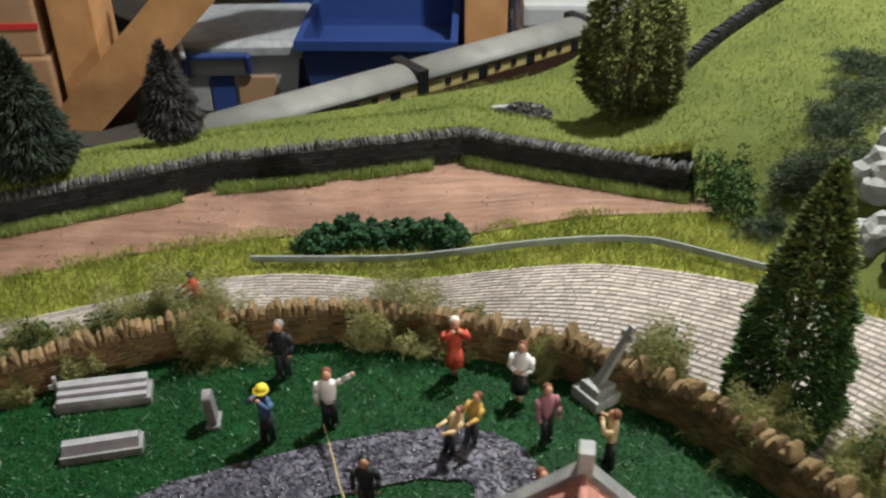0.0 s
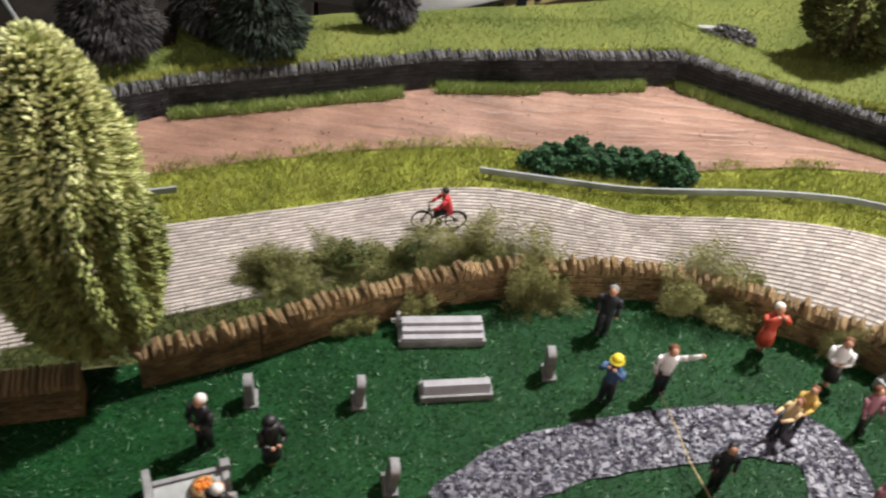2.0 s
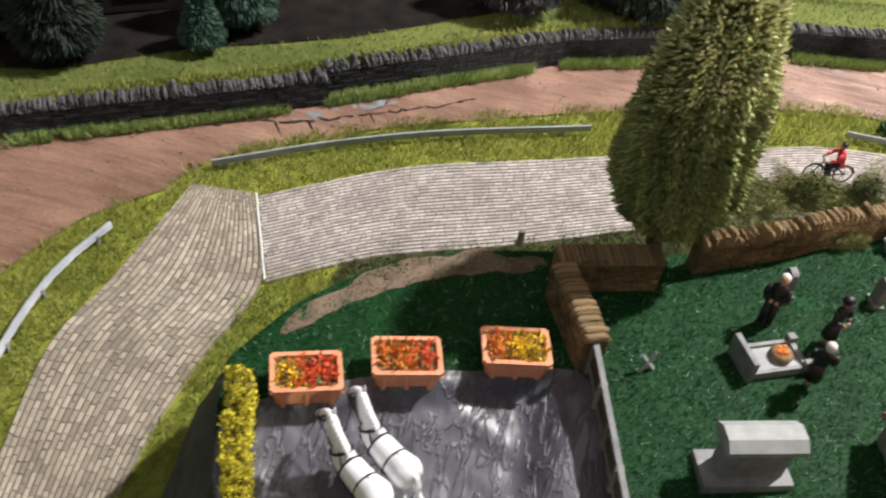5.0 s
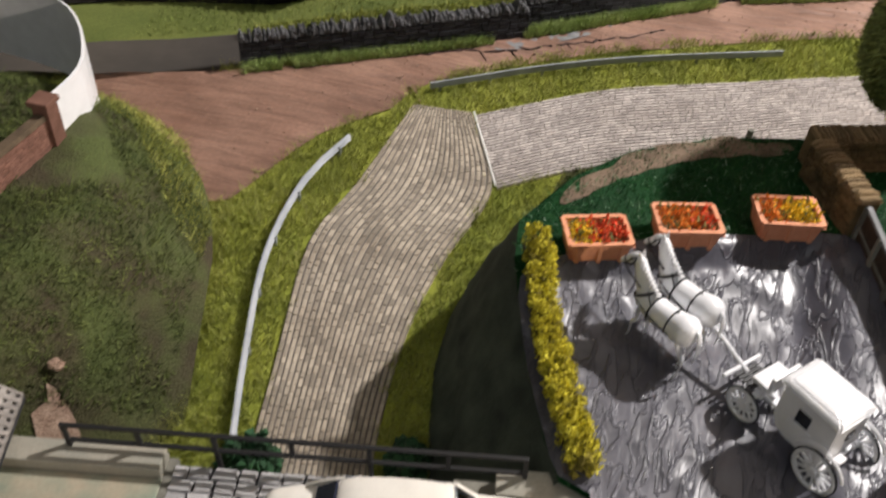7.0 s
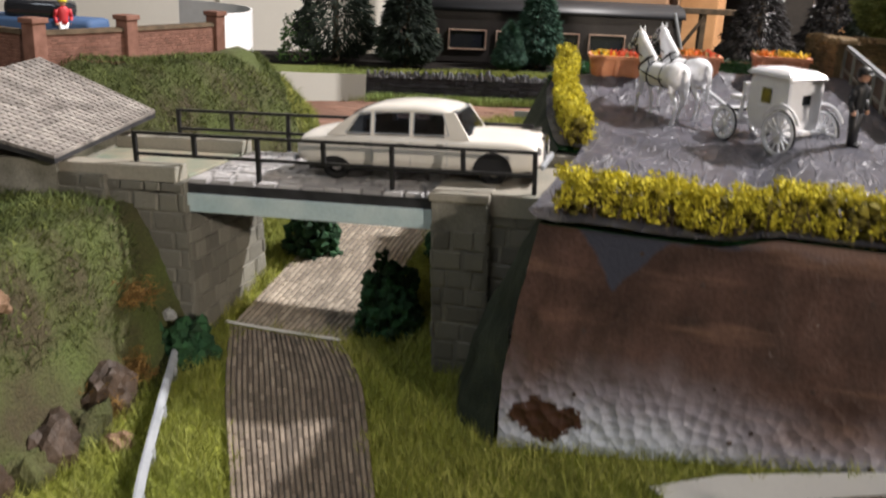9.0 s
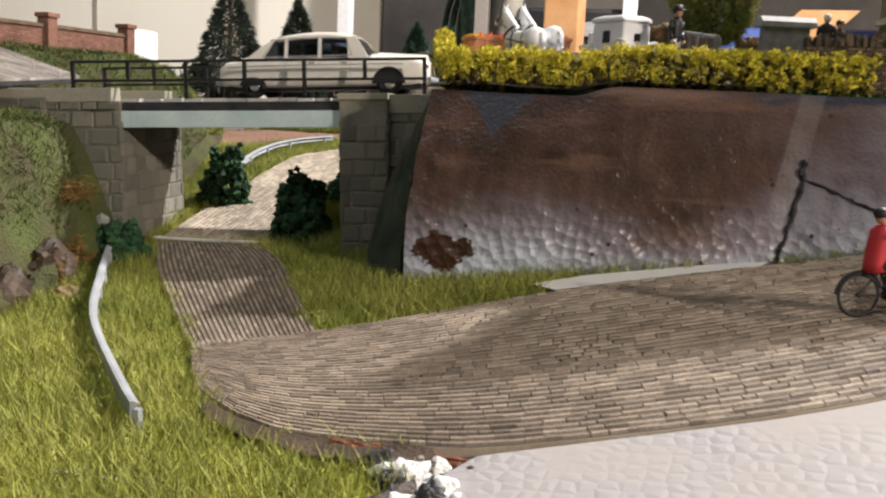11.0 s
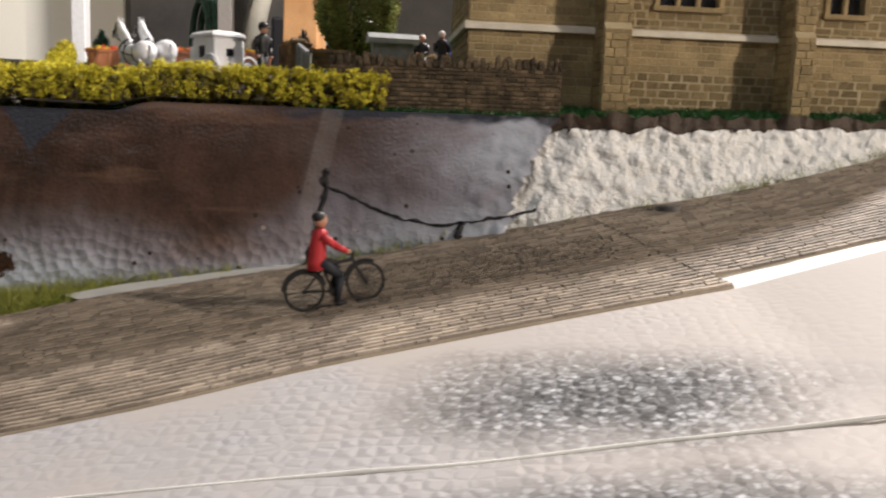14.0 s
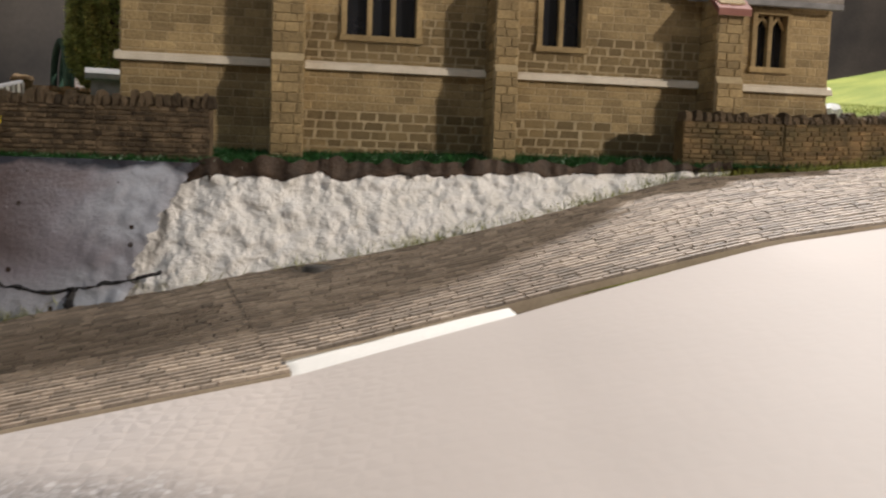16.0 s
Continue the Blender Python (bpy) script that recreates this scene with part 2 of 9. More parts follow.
M_LEAF_CONIFER = mat("yellow_conifer_needles", (0.17, 0.205, 0.06), (0.36, 0.40, 0.13), 12, 1.0, 0.8, 0.3, vary=0.4, grain=0.3)
# conifer needles again, paler: light on the crown put into the colour
M_TIP = mat("lit_conifer_tips", (0.42, 0.445, 0.19), (0.70, 0.71, 0.38), 10, 1.0, 0.8, 0.3, vary=0.35, grain=0.25)
# darkened conifer needles: the hillside tree's shade is in the colour
M_SHADEFIR = mat("olive_shaded_needles", (0.055, 0.062, 0.02), (0.15, 0.155, 0.05), 8, 0.8, 0.85, 0.3, vary=0.5, grain=0.4)
M_LEAF_BOX = mat("dark_box_leaves", (0.024, 0.065, 0.016), (0.075, 0.145, 0.035), 6, 0.8, 0.75, 0.3, vary=0.6, grain=0.4)
M_FIR = mat("dark_fir", (0.010, 0.018, 0.012), (0.03, 0.045, 0.03), 8, 0.8, 0.85, 0.3, vary=0.5, grain=0.4)
M_FIRGREEN = mat("green_fir", (0.022, 0.062, 0.042), (0.06, 0.12, 0.08), 8, 0.8, 0.85, 0.3, vary=0.5, grain=0.4)
M_FIRGREY = mat("grey_black_fir", (0.018, 0.018, 0.02), (0.06, 0.055, 0.055), 8, 0.8, 0.85, 0.3, vary=0.5, grain=0.4)
M_BARK = mat("bark", (0.05, 0.035, 0.02), (0.13, 0.09, 0.055), 4, 0.6, 0.9, 0.7)
M_FLOWER_R = mat("red_flower_foam", (0.62, 0.05, 0.025), (0.80, 0.16, 0.05), 4, 0.6, 0.8, 0.4, vary=0.3)
M_FLOWER_O = mat("orange_flower_foam", (0.68, 0.19, 0.03), (0.85, 0.33, 0.06), 4, 0.6, 0.8, 0.4, vary=0.3)
M_FLOWER_Y = mat("yellow_flower_foam", (0.72, 0.46, 0.02), (0.88, 0.62, 0.05), 4, 0.6, 0.8, 0.4, vary=0.3)
M_TILE = mat("rosy_roof_tile", (0.33, 0.14, 0.115), (0.46, 0.23, 0.19), 8, 0.6, 0.8, 0.4, vary=0.25, grain=0.25)
M_ROOFGREY = mat("grey_pantile", (0.19, 0.17, 0.155), (0.36, 0.33, 0.30), 10, 0.6, 0.8, 0.5, vary=0.3, grain=0.3)
M_BRICK = mat("red_brown_brick", (0.13, 0.06, 0.04), (0.22, 0.11, 0.08), 5, 0.5, 0.85, 0.5, vary=0.25, grain=0.3)
M_FOAM = mat("white_expanded_foam", (0.80, 0.79, 0.76), (0.95, 0.95, 0.95), 6, 2.4, 0.32, 1.0, grain=0.1, depth=1.8, spec=0.6)
M_CARD = mat("white_card", (0.70, 0.70, 0.67), (0.82, 0.81, 0.78), 30, 1, 0.55, 0.1, grain=0.06)
M_WOOD = mat("planed_pine", (0.44, 0.22, 0.09), (0.60, 0.33, 0.15), 30, 2.5, 0.6, 0.2, grain=0.15)
M_TUBCLEAR = plain("clear_plastic_tub", (0.50, 0.52, 0.54), 0.3)
M_TUBBLUE = plain("blue_plastic", (0.03, 0.06, 0.22), 0.35)
M_CARDBOARD = mat("brown_cardboard", (0.30, 0.17, 0.09), (0.40, 0.25, 0.15), 40, 2, 0.8, 0.1, grain=0.1)
M_ROOM = mat("room_plaster", (0.22, 0.205, 0.18), (0.28, 0.26, 0.23), 300, 6, 0.8, 0.1, grain=0.05)
# the gloom behind the layout is put into this dark colour
M_ROOMDARK = mat("unlit_garage_back", (0.035, 0.032, 0.03), (0.10, 0.085, 0.07), 150, 8, 0.8, 0.1, grain=0.2)
M_FLOOR = mat("garage_concrete", (0.20, 0.19, 0.18), (0.30, 0.29, 0.27), 200, 4, 0.8, 0.2, grain=0.15)
M_PANEL = mat("cream_panel", (0.80, 0.76, 0.67), (0.86, 0.82, 0.73), 150, 4, 0.6, 0.05, grain=0.04)
M_TRAINROOF = mat("grey_coach_roof", (0.16, 0.16, 0.155), (0.24, 0.24, 0.23), 20, 1, 0.6, 0.1, grain=0.1)
M_TRAINCREAM = plain("cream_coach_side", (0.66, 0.56, 0.24), 0.4)
M_TRAINBROWN = plain("chocolate_coach_side", (0.06, 0.03, 0.02), 0.4)
M_BALLAST = mat("ballast", (0.10, 0.095, 0.09), (0.24, 0.23, 0.22), 3, 0.5, 0.9, 0.9, vary=0.3, grain=0.4)


# matt near-black for the bed behind the grass strip
M_SIDING = mat("near_black_siding", (0.007, 0.007, 0.007), (0.022, 0.018, 0.015), 14, 1.5, 0.95, 0.5, spec=0.08, grain=0.4)
M_SCRUB = mat("grey_green_scrub", (0.05, 0.075, 0.045), (0.12, 0.15, 0.09), 8, 0.9, 0.9, 0.3, vary=0.4, grain=0.35)
M_SCRUBORANGE = mat("orange_brown_scrub", (0.12, 0.07, 0.02), (0.26, 0.15, 0.04), 8, 0.9, 0.9, 0.3, vary=0.4, grain=0.35)
M_BLACKROCK = mat("black_rock", (0.012, 0.013, 0.015), (0.05, 0.05, 0.055), 6, 0.7, 0.6, 0.8, grain=0.4, depth=0.8)
M_ROCKBROWN = mat("brown_painted_rock", (0.13, 0.075, 0.04), (0.34, 0.22, 0.14), 7, 0.7, 0.8, 0.8, grain=0.4, depth=0.8)
M_PALEBROWN = mat("pale_pink_rock", (0.22, 0.13, 0.09), (0.46, 0.33, 0.25), 6, 0.7, 0.8, 0.8, grain=0.3, depth=0.8)
M_TURF = mat("pale_green_turf", (0.22, 0.31, 0.08), (0.40, 0.47, 0.18), 14, 1.0, 0.85, 0, vary=0.45)
M_SOILDARK = mat("dark_brown_paint", (0.030, 0.020, 0.014), (0.085, 0.055, 0.036), 6, 0.8, 0.6, 0.7, grain=0.4, depth=0.5)
M_EARTH = mat("bare_earth", (0.10, 0.07, 0.045), (0.24, 0.17, 0.12), 9, 0.8, 0.9, 0.8, grain=0.4)
# dark olive that paints the shade between the yellow leaf lumps
M_HEDGECORE = mat("shaded_hedge_core", (0.10, 0.085, 0.012), (0.24, 0.20, 0.02), 5, 0.8, 0.85, 0.4, vary=0.5, grain=0.4)
M_CARDEDGE = mat("tan_card_edge", (0.36, 0.29, 0.21), (0.52, 0.44, 0.34), 12, 0.8, 0.8, 0.2, grain=0.2)
M_TOMB = mat("grey_tomb_lid", (0.24, 0.238, 0.26), (0.37, 0.365, 0.395), 6, 0.6, 0.6, 0.3, grain=0.15)
M_STRAW = plain("dry_straw", (0.55, 0.44, 0.22), 0.6)
M_OLDCOACH = mat("old_black_brown_lacquer", (0.014, 0.011, 0.010), (0.032, 0.026, 0.023), 20, 1.5, 0.55, 0.2, grain=0.3)
M_SPLIT = mat("dark_brown_split", (0.022, 0.010, 0.008), (0.05, 0.024, 0.018), 6, 0.8, 0.8, 0.3)
M_GREYMETAL = plain("dull_grey_cast_metal", (0.10, 0.095, 0.09), 0.5)
M_LEAF_BOXTIP = mat("olive_box_tips", (0.07, 0.10, 0.02), (0.16, 0.19, 0.05), 6, 0.8, 0.7, 0.3, vary=0.5, grain=0.35)


def node(nodes, kind, **values):
    """A shader node with some of its settings and numbered inputs filled in."""
    n = nodes.new(kind)
    for key, value in values.items():
        if key == "operation":
            n.operation = value
        elif key == "feature":
            n.feature = value
        elif key == "clamp":
            n.use_clamp = value
        else:
            n.inputs[key].default_value = value
    return n


def paint_over_foam():
    """Painted insulation board: brown paint that thins out to lilac and bare pale board towards the east and the foot, with bead marks."""
    m = mat("painted_insulation_board", (0.034, 0.021, 0.016), (0.092, 0.052, 0.040), 11, 1.0, 0.26, 0.9, grain=0.45)
    nodes, links = m.node_tree.nodes, m.node_tree.links
    shader = nodes["Principled BSDF"]
    brown = shader.inputs["Base Color"].links[0].from_socket
    coord = nodes.new("ShaderNodeTexCoord")
    split = nodes.new("ShaderNodeSeparateXYZ")
    links.new(coord.outputs["Object"], split.inputs[0])
    wide = node(nodes, "ShaderNodeTexNoise", Scale=30, Detail=6)
    links.new(coord.outputs["Object"], wide.inputs["Vector"])

    def span(socket, lo, hi):
        r = nodes.new("ShaderNodeMapRange")
        r.inputs["From Min"].default_value, r.inputs["From Max"].default_value = lo, hi
        links.new(socket, r.inputs["Value"])
        return r.outputs[0]

    def calc(op, a, b, c=None, clamp=False):
        n = nodes.new("ShaderNodeMath")
        n.operation, n.use_clamp = op, clamp
        for i, s in enumerate((a, b) if c is None else (a, b, c)):
            if isinstance(s, float):
                n.inputs[i].default_value = s
            else:
                links.new(s, n.inputs[i])
        return n.outputs[0]

    east, foot = span(split.outputs["X"], -0.222, -0.128), span(split.outputs["Z"], -0.052, -0.084)
    bare = calc("ADD", calc("MULTIPLY", east, 0.72), calc("MULTIPLY", foot, 0.9))
    bare = calc("ADD", bare, calc("MULTIPLY_ADD", wide.outputs["Fac"], 1.0, -0.55), None, True)
    ramp = nodes.new("ShaderNodeValToRGB")
    el = ramp.color_ramp.elements
    el[0].position, el[0].color = 0.18, (0.105, 0.066, 0.055, 1)
    el[1].position, el[1].color = 1.0, (0.54, 0.59, 0.68, 1)
    mid = el.new(0.6)
    mid.color = (0.27, 0.255, 0.295, 1)
    links.new(bare, ramp.inputs["Fac"])
    mix = nodes.new("ShaderNodeMix")
    mix.data_type = "RGBA"
    links.new(calc("MULTIPLY", bare, 1.6, None, True), mix.inputs["Factor"])
    links.new(brown, mix.inputs["A"])
    links.new(ramp.outputs["Color"], mix.inputs["B"])
    # blue-black paint spilt over the upper edge
    patch = node(nodes, "ShaderNodeTexNoise", Scale=70, Detail=5)
    links.new(coord.outputs["Object"], patch.inputs["Vector"])
    beside = calc("ABSOLUTE", calc("ADD", split.outputs["X"], 0.262), 0.0)
    drop = calc("MULTIPLY_ADD", span(beside, 0.011, 0.0), -0.014, -0.0325)
    ragged = calc("MULTIPLY_ADD", patch.outputs["Fac"], 0.010, -0.005)
    spill = calc("MULTIPLY", calc("SUBTRACT", calc("ADD", split.outputs["Z"], ragged), drop), 700.0, None, True)
    dark = nodes.new("ShaderNodeMix")
    dark.data_type = "RGBA"
    links.new(spill, dark.inputs["Factor"])
    links.new(mix.outputs["Result"], dark.inputs["A"])
    dark.inputs["B"].default_value = (0.042, 0.045, 0.06, 1)
    # small dark pits, and bead marks towards the foot
    pit = node(nodes, "ShaderNodeTexVoronoi", Scale=150)
    links.new(coord.outputs["Object"], pit.inputs["Vector"])
    pits = nodes.new("ShaderNodeMix")
    pits.data_type = "RGBA"
    links.new(calc("LESS_THAN", pit.outputs["Distance"], 0.1), pits.inputs["Factor"])
    links.new(dark.outputs["Result"], pits.inputs["A"])
    pits.inputs["B"].default_value = (0.05, 0.035, 0.03, 1)
    # pale nicks in the brown paint
    nick = node(nodes, "ShaderNodeTexVoronoi", Scale=60)
    links.new(coord.outputs["Object"], nick.inputs["Vector"])
    nicks = nodes.new("ShaderNodeMix")
    nicks.data_type = "RGBA"
    links.new(calc("LESS_THAN", nick.outputs["Distance"], 0.045), nicks.inputs["Factor"])
    links.new(pits.outputs["Result"], nicks.inputs["A"])
    nicks.inputs["B"].default_value = (0.42, 0.36, 0.33, 1)
    # a scraped strip along the first crack
    lean = calc("MULTIPLY_ADD", split.outputs["Z"], -0.19, 0.1721)
    beside = calc("ABSOLUTE", calc("ADD", split.outputs["X"], lean), 0.0)
    scrape = nodes.new("ShaderNodeMix")
    scrape.data_type = "RGBA"
    links.new(calc("MULTIPLY", calc("MULTIPLY", calc("SUBTRACT", 0.0034, beside), 1500.0, None, True), calc("MULTIPLY_ADD", wide.outputs["Fac"], 0.9, -0.25, True)), scrape.inputs["Factor"])
    links.new(nicks.outputs["Result"], scrape.inputs["A"])
    scrape.inputs["B"].default_value = (0.33, 0.29, 0.275, 1)
    # thick brown paint at the lower west corner
    rag = node(nodes, "ShaderNodeTexNoise", Scale=190, Detail=7, Roughness=0.65)
    links.new(coord.outputs["Object"], rag.inputs["Vector"])
    ragged_wide = rag.outputs["Fac"]
    ex = calc("MULTIPLY", calc("ADD", split.outputs["X"], 0.2735), 110.0)
    ez = calc("MULTIPLY", calc("ADD", split.outputs["Z"], 0.0785), 150.0)
    blob = calc("SUBTRACT", calc("MULTIPLY_ADD", ragged_wide, 4.2, -1.35), calc("ADD", calc("MULTIPLY", ex, ex), calc("MULTIPLY", ez, ez)))
    thick = nodes.new("ShaderNodeMix")
    thick.data_type = "RGBA"
    links.new(calc("MULTIPLY", blob, 6.0, None, True), thick.inputs["Factor"])
    links.new(scrape.outputs["Result"], thick.inputs["A"])
    thick.inputs["B"].default_value = (0.055, 0.027, 0.018, 1)
    # long scuffs of lighter brown
    drag = node(nodes, "ShaderNodeMapping", Scale=(14, 14, 110))
    links.new(coord.outputs["Object"], drag.inputs["Vector"])
    scuff = node(nodes, "ShaderNodeTexNoise", Scale=1, Detail=7)
    links.new(drag.outputs[0], scuff.inputs["Vector"])
    worn = nodes.new("ShaderNodeMix")
    worn.data_type = "RGBA"
    links.new(calc("MULTIPLY", calc("MULTIPLY", span(scuff.outputs["Fac"], 0.56, 0.72), 0.55), calc("SUBTRACT", 1.0, bare), None, True), worn.inputs["Factor"])
    links.new(thick.outputs["Result"], worn.inputs["A"])
    worn.inputs["B"].default_value = (0.30, 0.175, 0.115, 1)
    links.new(worn.outputs["Result"], shader.inputs["Base Color"])
    bead = node(nodes, "ShaderNodeTexVoronoi", Scale=330)
    links.new(coord.outputs["Object"], bead.inputs["Vector"])
    b = node(nodes, "ShaderNodeBump", Distance=0.0016)
    links.new(calc("MULTIPLY", span(split.outputs["Z"], -0.058, -0.072), 0.75, None, True), b.inputs["Strength"])
    links.new(bead.outputs["Distance"], b.inputs["Height"])
    links.new(shader.inputs["Normal"].links[0].from_socket, b.inputs["Normal"])
    links.new(b.outputs["Normal"], shader.inputs["Normal"])
    return m


def bead_board():
    """White expanded polystyrene: domed beads of about two millimetres, bare and grey in one worn patch, elsewhere under a smooth skin."""
    m = bpy.data.materials.new("white_bead_board")
    m.use_nodes = True
    nodes, links = m.node_tree.nodes, m.node_tree.links
    shader = nodes["Principled BSDF"]
    coord = nodes.new("ShaderNodeTexCoord")

    def span(socket, lo, hi, to_lo=0.0, to_hi=1.0):
        r = nodes.new("ShaderNodeMapRange")
        r.inputs["From Min"].default_value, r.inputs["From Max"].default_value = lo, hi
        r.inputs["To Min"].default_value, r.inputs["To Max"].default_value = to_lo, to_hi
        links.new(socket, r.inputs["Value"])
        return r.outputs[0]

    def calc(op, a, b, clamp=False):
        n = nodes.new("ShaderNodeMath")
        n.operation, n.use_clamp = op, clamp
        for i, v in enumerate((a, b)):
            if isinstance(v, float):
                n.inputs[i].default_value = v
            else:
                links.new(v, n.inputs[i])
        return n.outputs[0]

    edge = node(nodes, "ShaderNodeTexVoronoi", feature="DISTANCE_TO_EDGE", Scale=330, Randomness=0.6)
    cell = node(nodes, "ShaderNodeTexVoronoi", feature="F1", Scale=760)
    fine = node(nodes, "ShaderNodeTexVoronoi", feature="DISTANCE_TO_EDGE", Scale=760)
    pick = node(nodes, "ShaderNodeTexWhiteNoise")
    wide = node(nodes, "ShaderNodeTexNoise", Scale=24, Detail=5)
    for n in (edge, cell, fine, wide):
        links.new(coord.outputs["Object"], n.inputs["Vector"])
    links.new(cell.outputs["Color"], pick.inputs["Vector"])
    # the worn patch, and the wider belt in which the beads show through the skin
    reach = []
    for at, size in (((2.81, 7.4, 0), (26, 44, 0)), ((2.4, 12.5, 0), (22, 61, 0))):
        spot = node(nodes, "ShaderNodeMapping", Location=at, Scale=size)
        links.new(coord.outputs["Object"], spot.inputs["Vector"])
        far = node(nodes, "ShaderNodeVectorMath", operation="LENGTH")
        links.new(spot.outputs[0], far.inputs[0])
        reach.append(far.outputs["Value"])
    away = calc("ADD", calc("MINIMUM", *reach), calc("MULTIPLY", calc("SUBTRACT", wide.outputs["Fac"], 0.5), 1.6))
    worn = span(away, 1.1, 0.3)
    sides = nodes.new("ShaderNodeSeparateXYZ")
    links.new(coord.outputs["Object"], sides.inputs[0])
    belt = calc("MULTIPLY", span(sides.outputs["X"], -0.05, -0.13), span(wide.outputs["Fac"], 0.36, 0.56))
    show = calc("MAXIMUM", worn, calc("MULTIPLY", belt, 0.55))
    dome = span(edge.outputs["Distance"], 0.0, 0.42)
    # colour: white skin; patch of grey beads, dark seams, glints painted as random tones
    tone = calc("MULTIPLY", span(fine.outputs["Distance"], 0.0, 0.2, 0.3, 1.0), calc("ADD", 0.28, calc("MULTIPLY", calc("POWER", pick.outputs["Value"], 2.2), 1.5)))
    grey = nodes.new("ShaderNodeVectorMath")
    grey.operation = "SCALE"
    grey.inputs[0].default_value = (0.255, 0.265, 0.28)
    links.new(tone, grey.inputs["Scale"])
    skin = nodes.new("ShaderNodeMix")
    skin.data_type = "RGBA"
    links.new(wide.outputs["Fac"], skin.inputs["Factor"])
    skin.inputs["A"].default_value, skin.inputs["B"].default_value = (0.385, 0.35, 0.325, 1), (0.445, 0.402, 0.376, 1)
    cool = nodes.new("ShaderNodeMix")
    cool.data_type = "RGBA"
    links.new(calc("MULTIPLY", span(sides.outputs["X"], -0.08, -0.17), span(wide.outputs["Fac"], 0.3, 0.6)), cool.inputs["Factor"])
    links.new(skin.outputs["Result"], cool.inputs["A"])
    cool.inputs["B"].default_value = (0.345, 0.342, 0.36, 1)
    mix = nodes.new("ShaderNodeMix")
    mix.data_type = "RGBA"
    links.new(calc("MULTIPLY", worn, 0.9), mix.inputs["Factor"])
    links.new(cool.outputs["Result"], mix.inputs["A"])
    links.new(grey.outputs[0], mix.inputs["B"])
    links.new(mix.outputs["Result"], shader.inputs["Base Color"])
    shader.inputs["Roughness"].default_value = 0.6
    shader.inputs["Specular IOR Level"].default_value = 0.15
    b = node(nodes, "ShaderNodeBump", Distance=0.0007)
    links.new(calc("ADD", calc("MULTIPLY", show, 0.6), 0.03), b.inputs["Strength"])
    links.new(dome, b.inputs["Height"])
    links.new(b.outputs["Normal"], shader.inputs["Normal"])
    return m


def clear_glass():
    m = bpy.data.materials.new("clear_car_glazing")
    m.use_nodes = True
    s = m.node_tree.nodes["Principled BSDF"]
    s.inputs["Base Color"].default_value = (0.30, 0.34, 0.40, 1)
    s.inputs["Roughness"].default_value = 0.05
    s.inputs["Transmission Weight"].default_value = 1.0
    s.inputs["IOR"].default_value = 1.2
    return m


M_SHEET = bead_board()
M_CLEAR = clear_glass()
M_EMBANK = paint_over_foam()

# ---- builders (all lengths in millimetres) ----
RNG = np.random.default_rng(5)


def thing(name, x, y, z, rz=0.0, label="", category="", group="", kind=""):
    ob = new(name)
    ob.empty_display_size = 0.01
    ob.matrix_world = pose(x * MM, y * MM, z * MM, 0, 0, rz)
    return tagged(ob, label, category, group, kind)


def mesh_of(name, verts, faces, mats, smooth=False, slots=None):
    """A mesh from millimetres."""
    me = bpy.data.meshes.new(name)
    me.from_pydata((np.asarray(verts, float) * MM).tolist(), [], [list(map(int, f)) for f in faces])
    for m in mats if isinstance(mats, (list, tuple)) else [mats]:
        me.materials.append(m)
    if smooth:
        me.polygons.foreach_set("use_smooth", [True] * len(me.polygons))
    if slots is not None:
        me.polygons.foreach_set("material_index", slots)
    me.update()
    return me


def part(name, bm, material, parent=None, label="", smooth=False, kind=""):
    """Links a bmesh in millimetres as one mesh object, under a thing or by itself."""
    me = bpy.data.meshes.new(name)
    bmesh.ops.recalc_face_normals(bm, faces=bm.faces)
    bmesh.ops.scale(bm, vec=(MM, MM, MM), verts=bm.verts)
    bm.to_mesh(me)
    bm.free()
    for m in material if isinstance(material, (list, tuple)) else [material]:
        me.materials.append(m)
    if smooth:
        me.polygons.foreach_set("use_smooth", [True] * len(me.polygons))
    ob = new(name, me)
    if parent is not None:
        ob.parent = parent
    return tagged(ob, label, kind=kind)


def raw(name, verts, faces, material, parent=None, label="", kind="", smooth=False):
    ob = new(name, mesh_of(name, verts, faces, material, smooth))
    if parent is not None:
        ob.parent = parent
    return tagged(ob, label, kind=kind)


def box(bm, x0, x1, y0, y1, z0, z1, bevel=0.0, index=0):
    r = bmesh.ops.create_cube(bm, size=1)
    for v in r["verts"]:
        v.co = ((x0 + x1) / 2 + v.co.x * (x1 - x0), (y0 + y1) / 2 + v.co.y * (y1 - y0), (z0 + z1) / 2 + v.co.z * (z1 - z0))
    faces = {f for v in r["verts"] for f in v.link_faces}
    for f in faces:
        f.material_index = index
    if bevel:
        es = {e for v in r["verts"] for e in v.link_edges}
        out = bmesh.ops.bevel(bm, geom=list(es), offset=bevel, segments=2, affect="EDGES", profile=0.6)
        for f in out["faces"]:
            f.material_index = index
    return bm


def tube(bm, p, q, r0, r1=None, n=8, index=0, caps=True):
    """A tapered rod from p to q."""
    p, q = Vector(p), Vector(q)
    r1 = r0 if r1 is None else r1
    d = q - p
    m = Matrix.Translation((p + q) / 2) @ d.to_track_quat("Z", "Y").to_matrix().to_4x4()
    r = bmesh.ops.create_cone(bm, cap_ends=caps, segments=n, radius1=r0, radius2=max(r1, 1e-3), depth=d.length, matrix=m)
    for f in {f for v in r["verts"] for f in v.link_faces}:
        f.material_index = index
    return bm


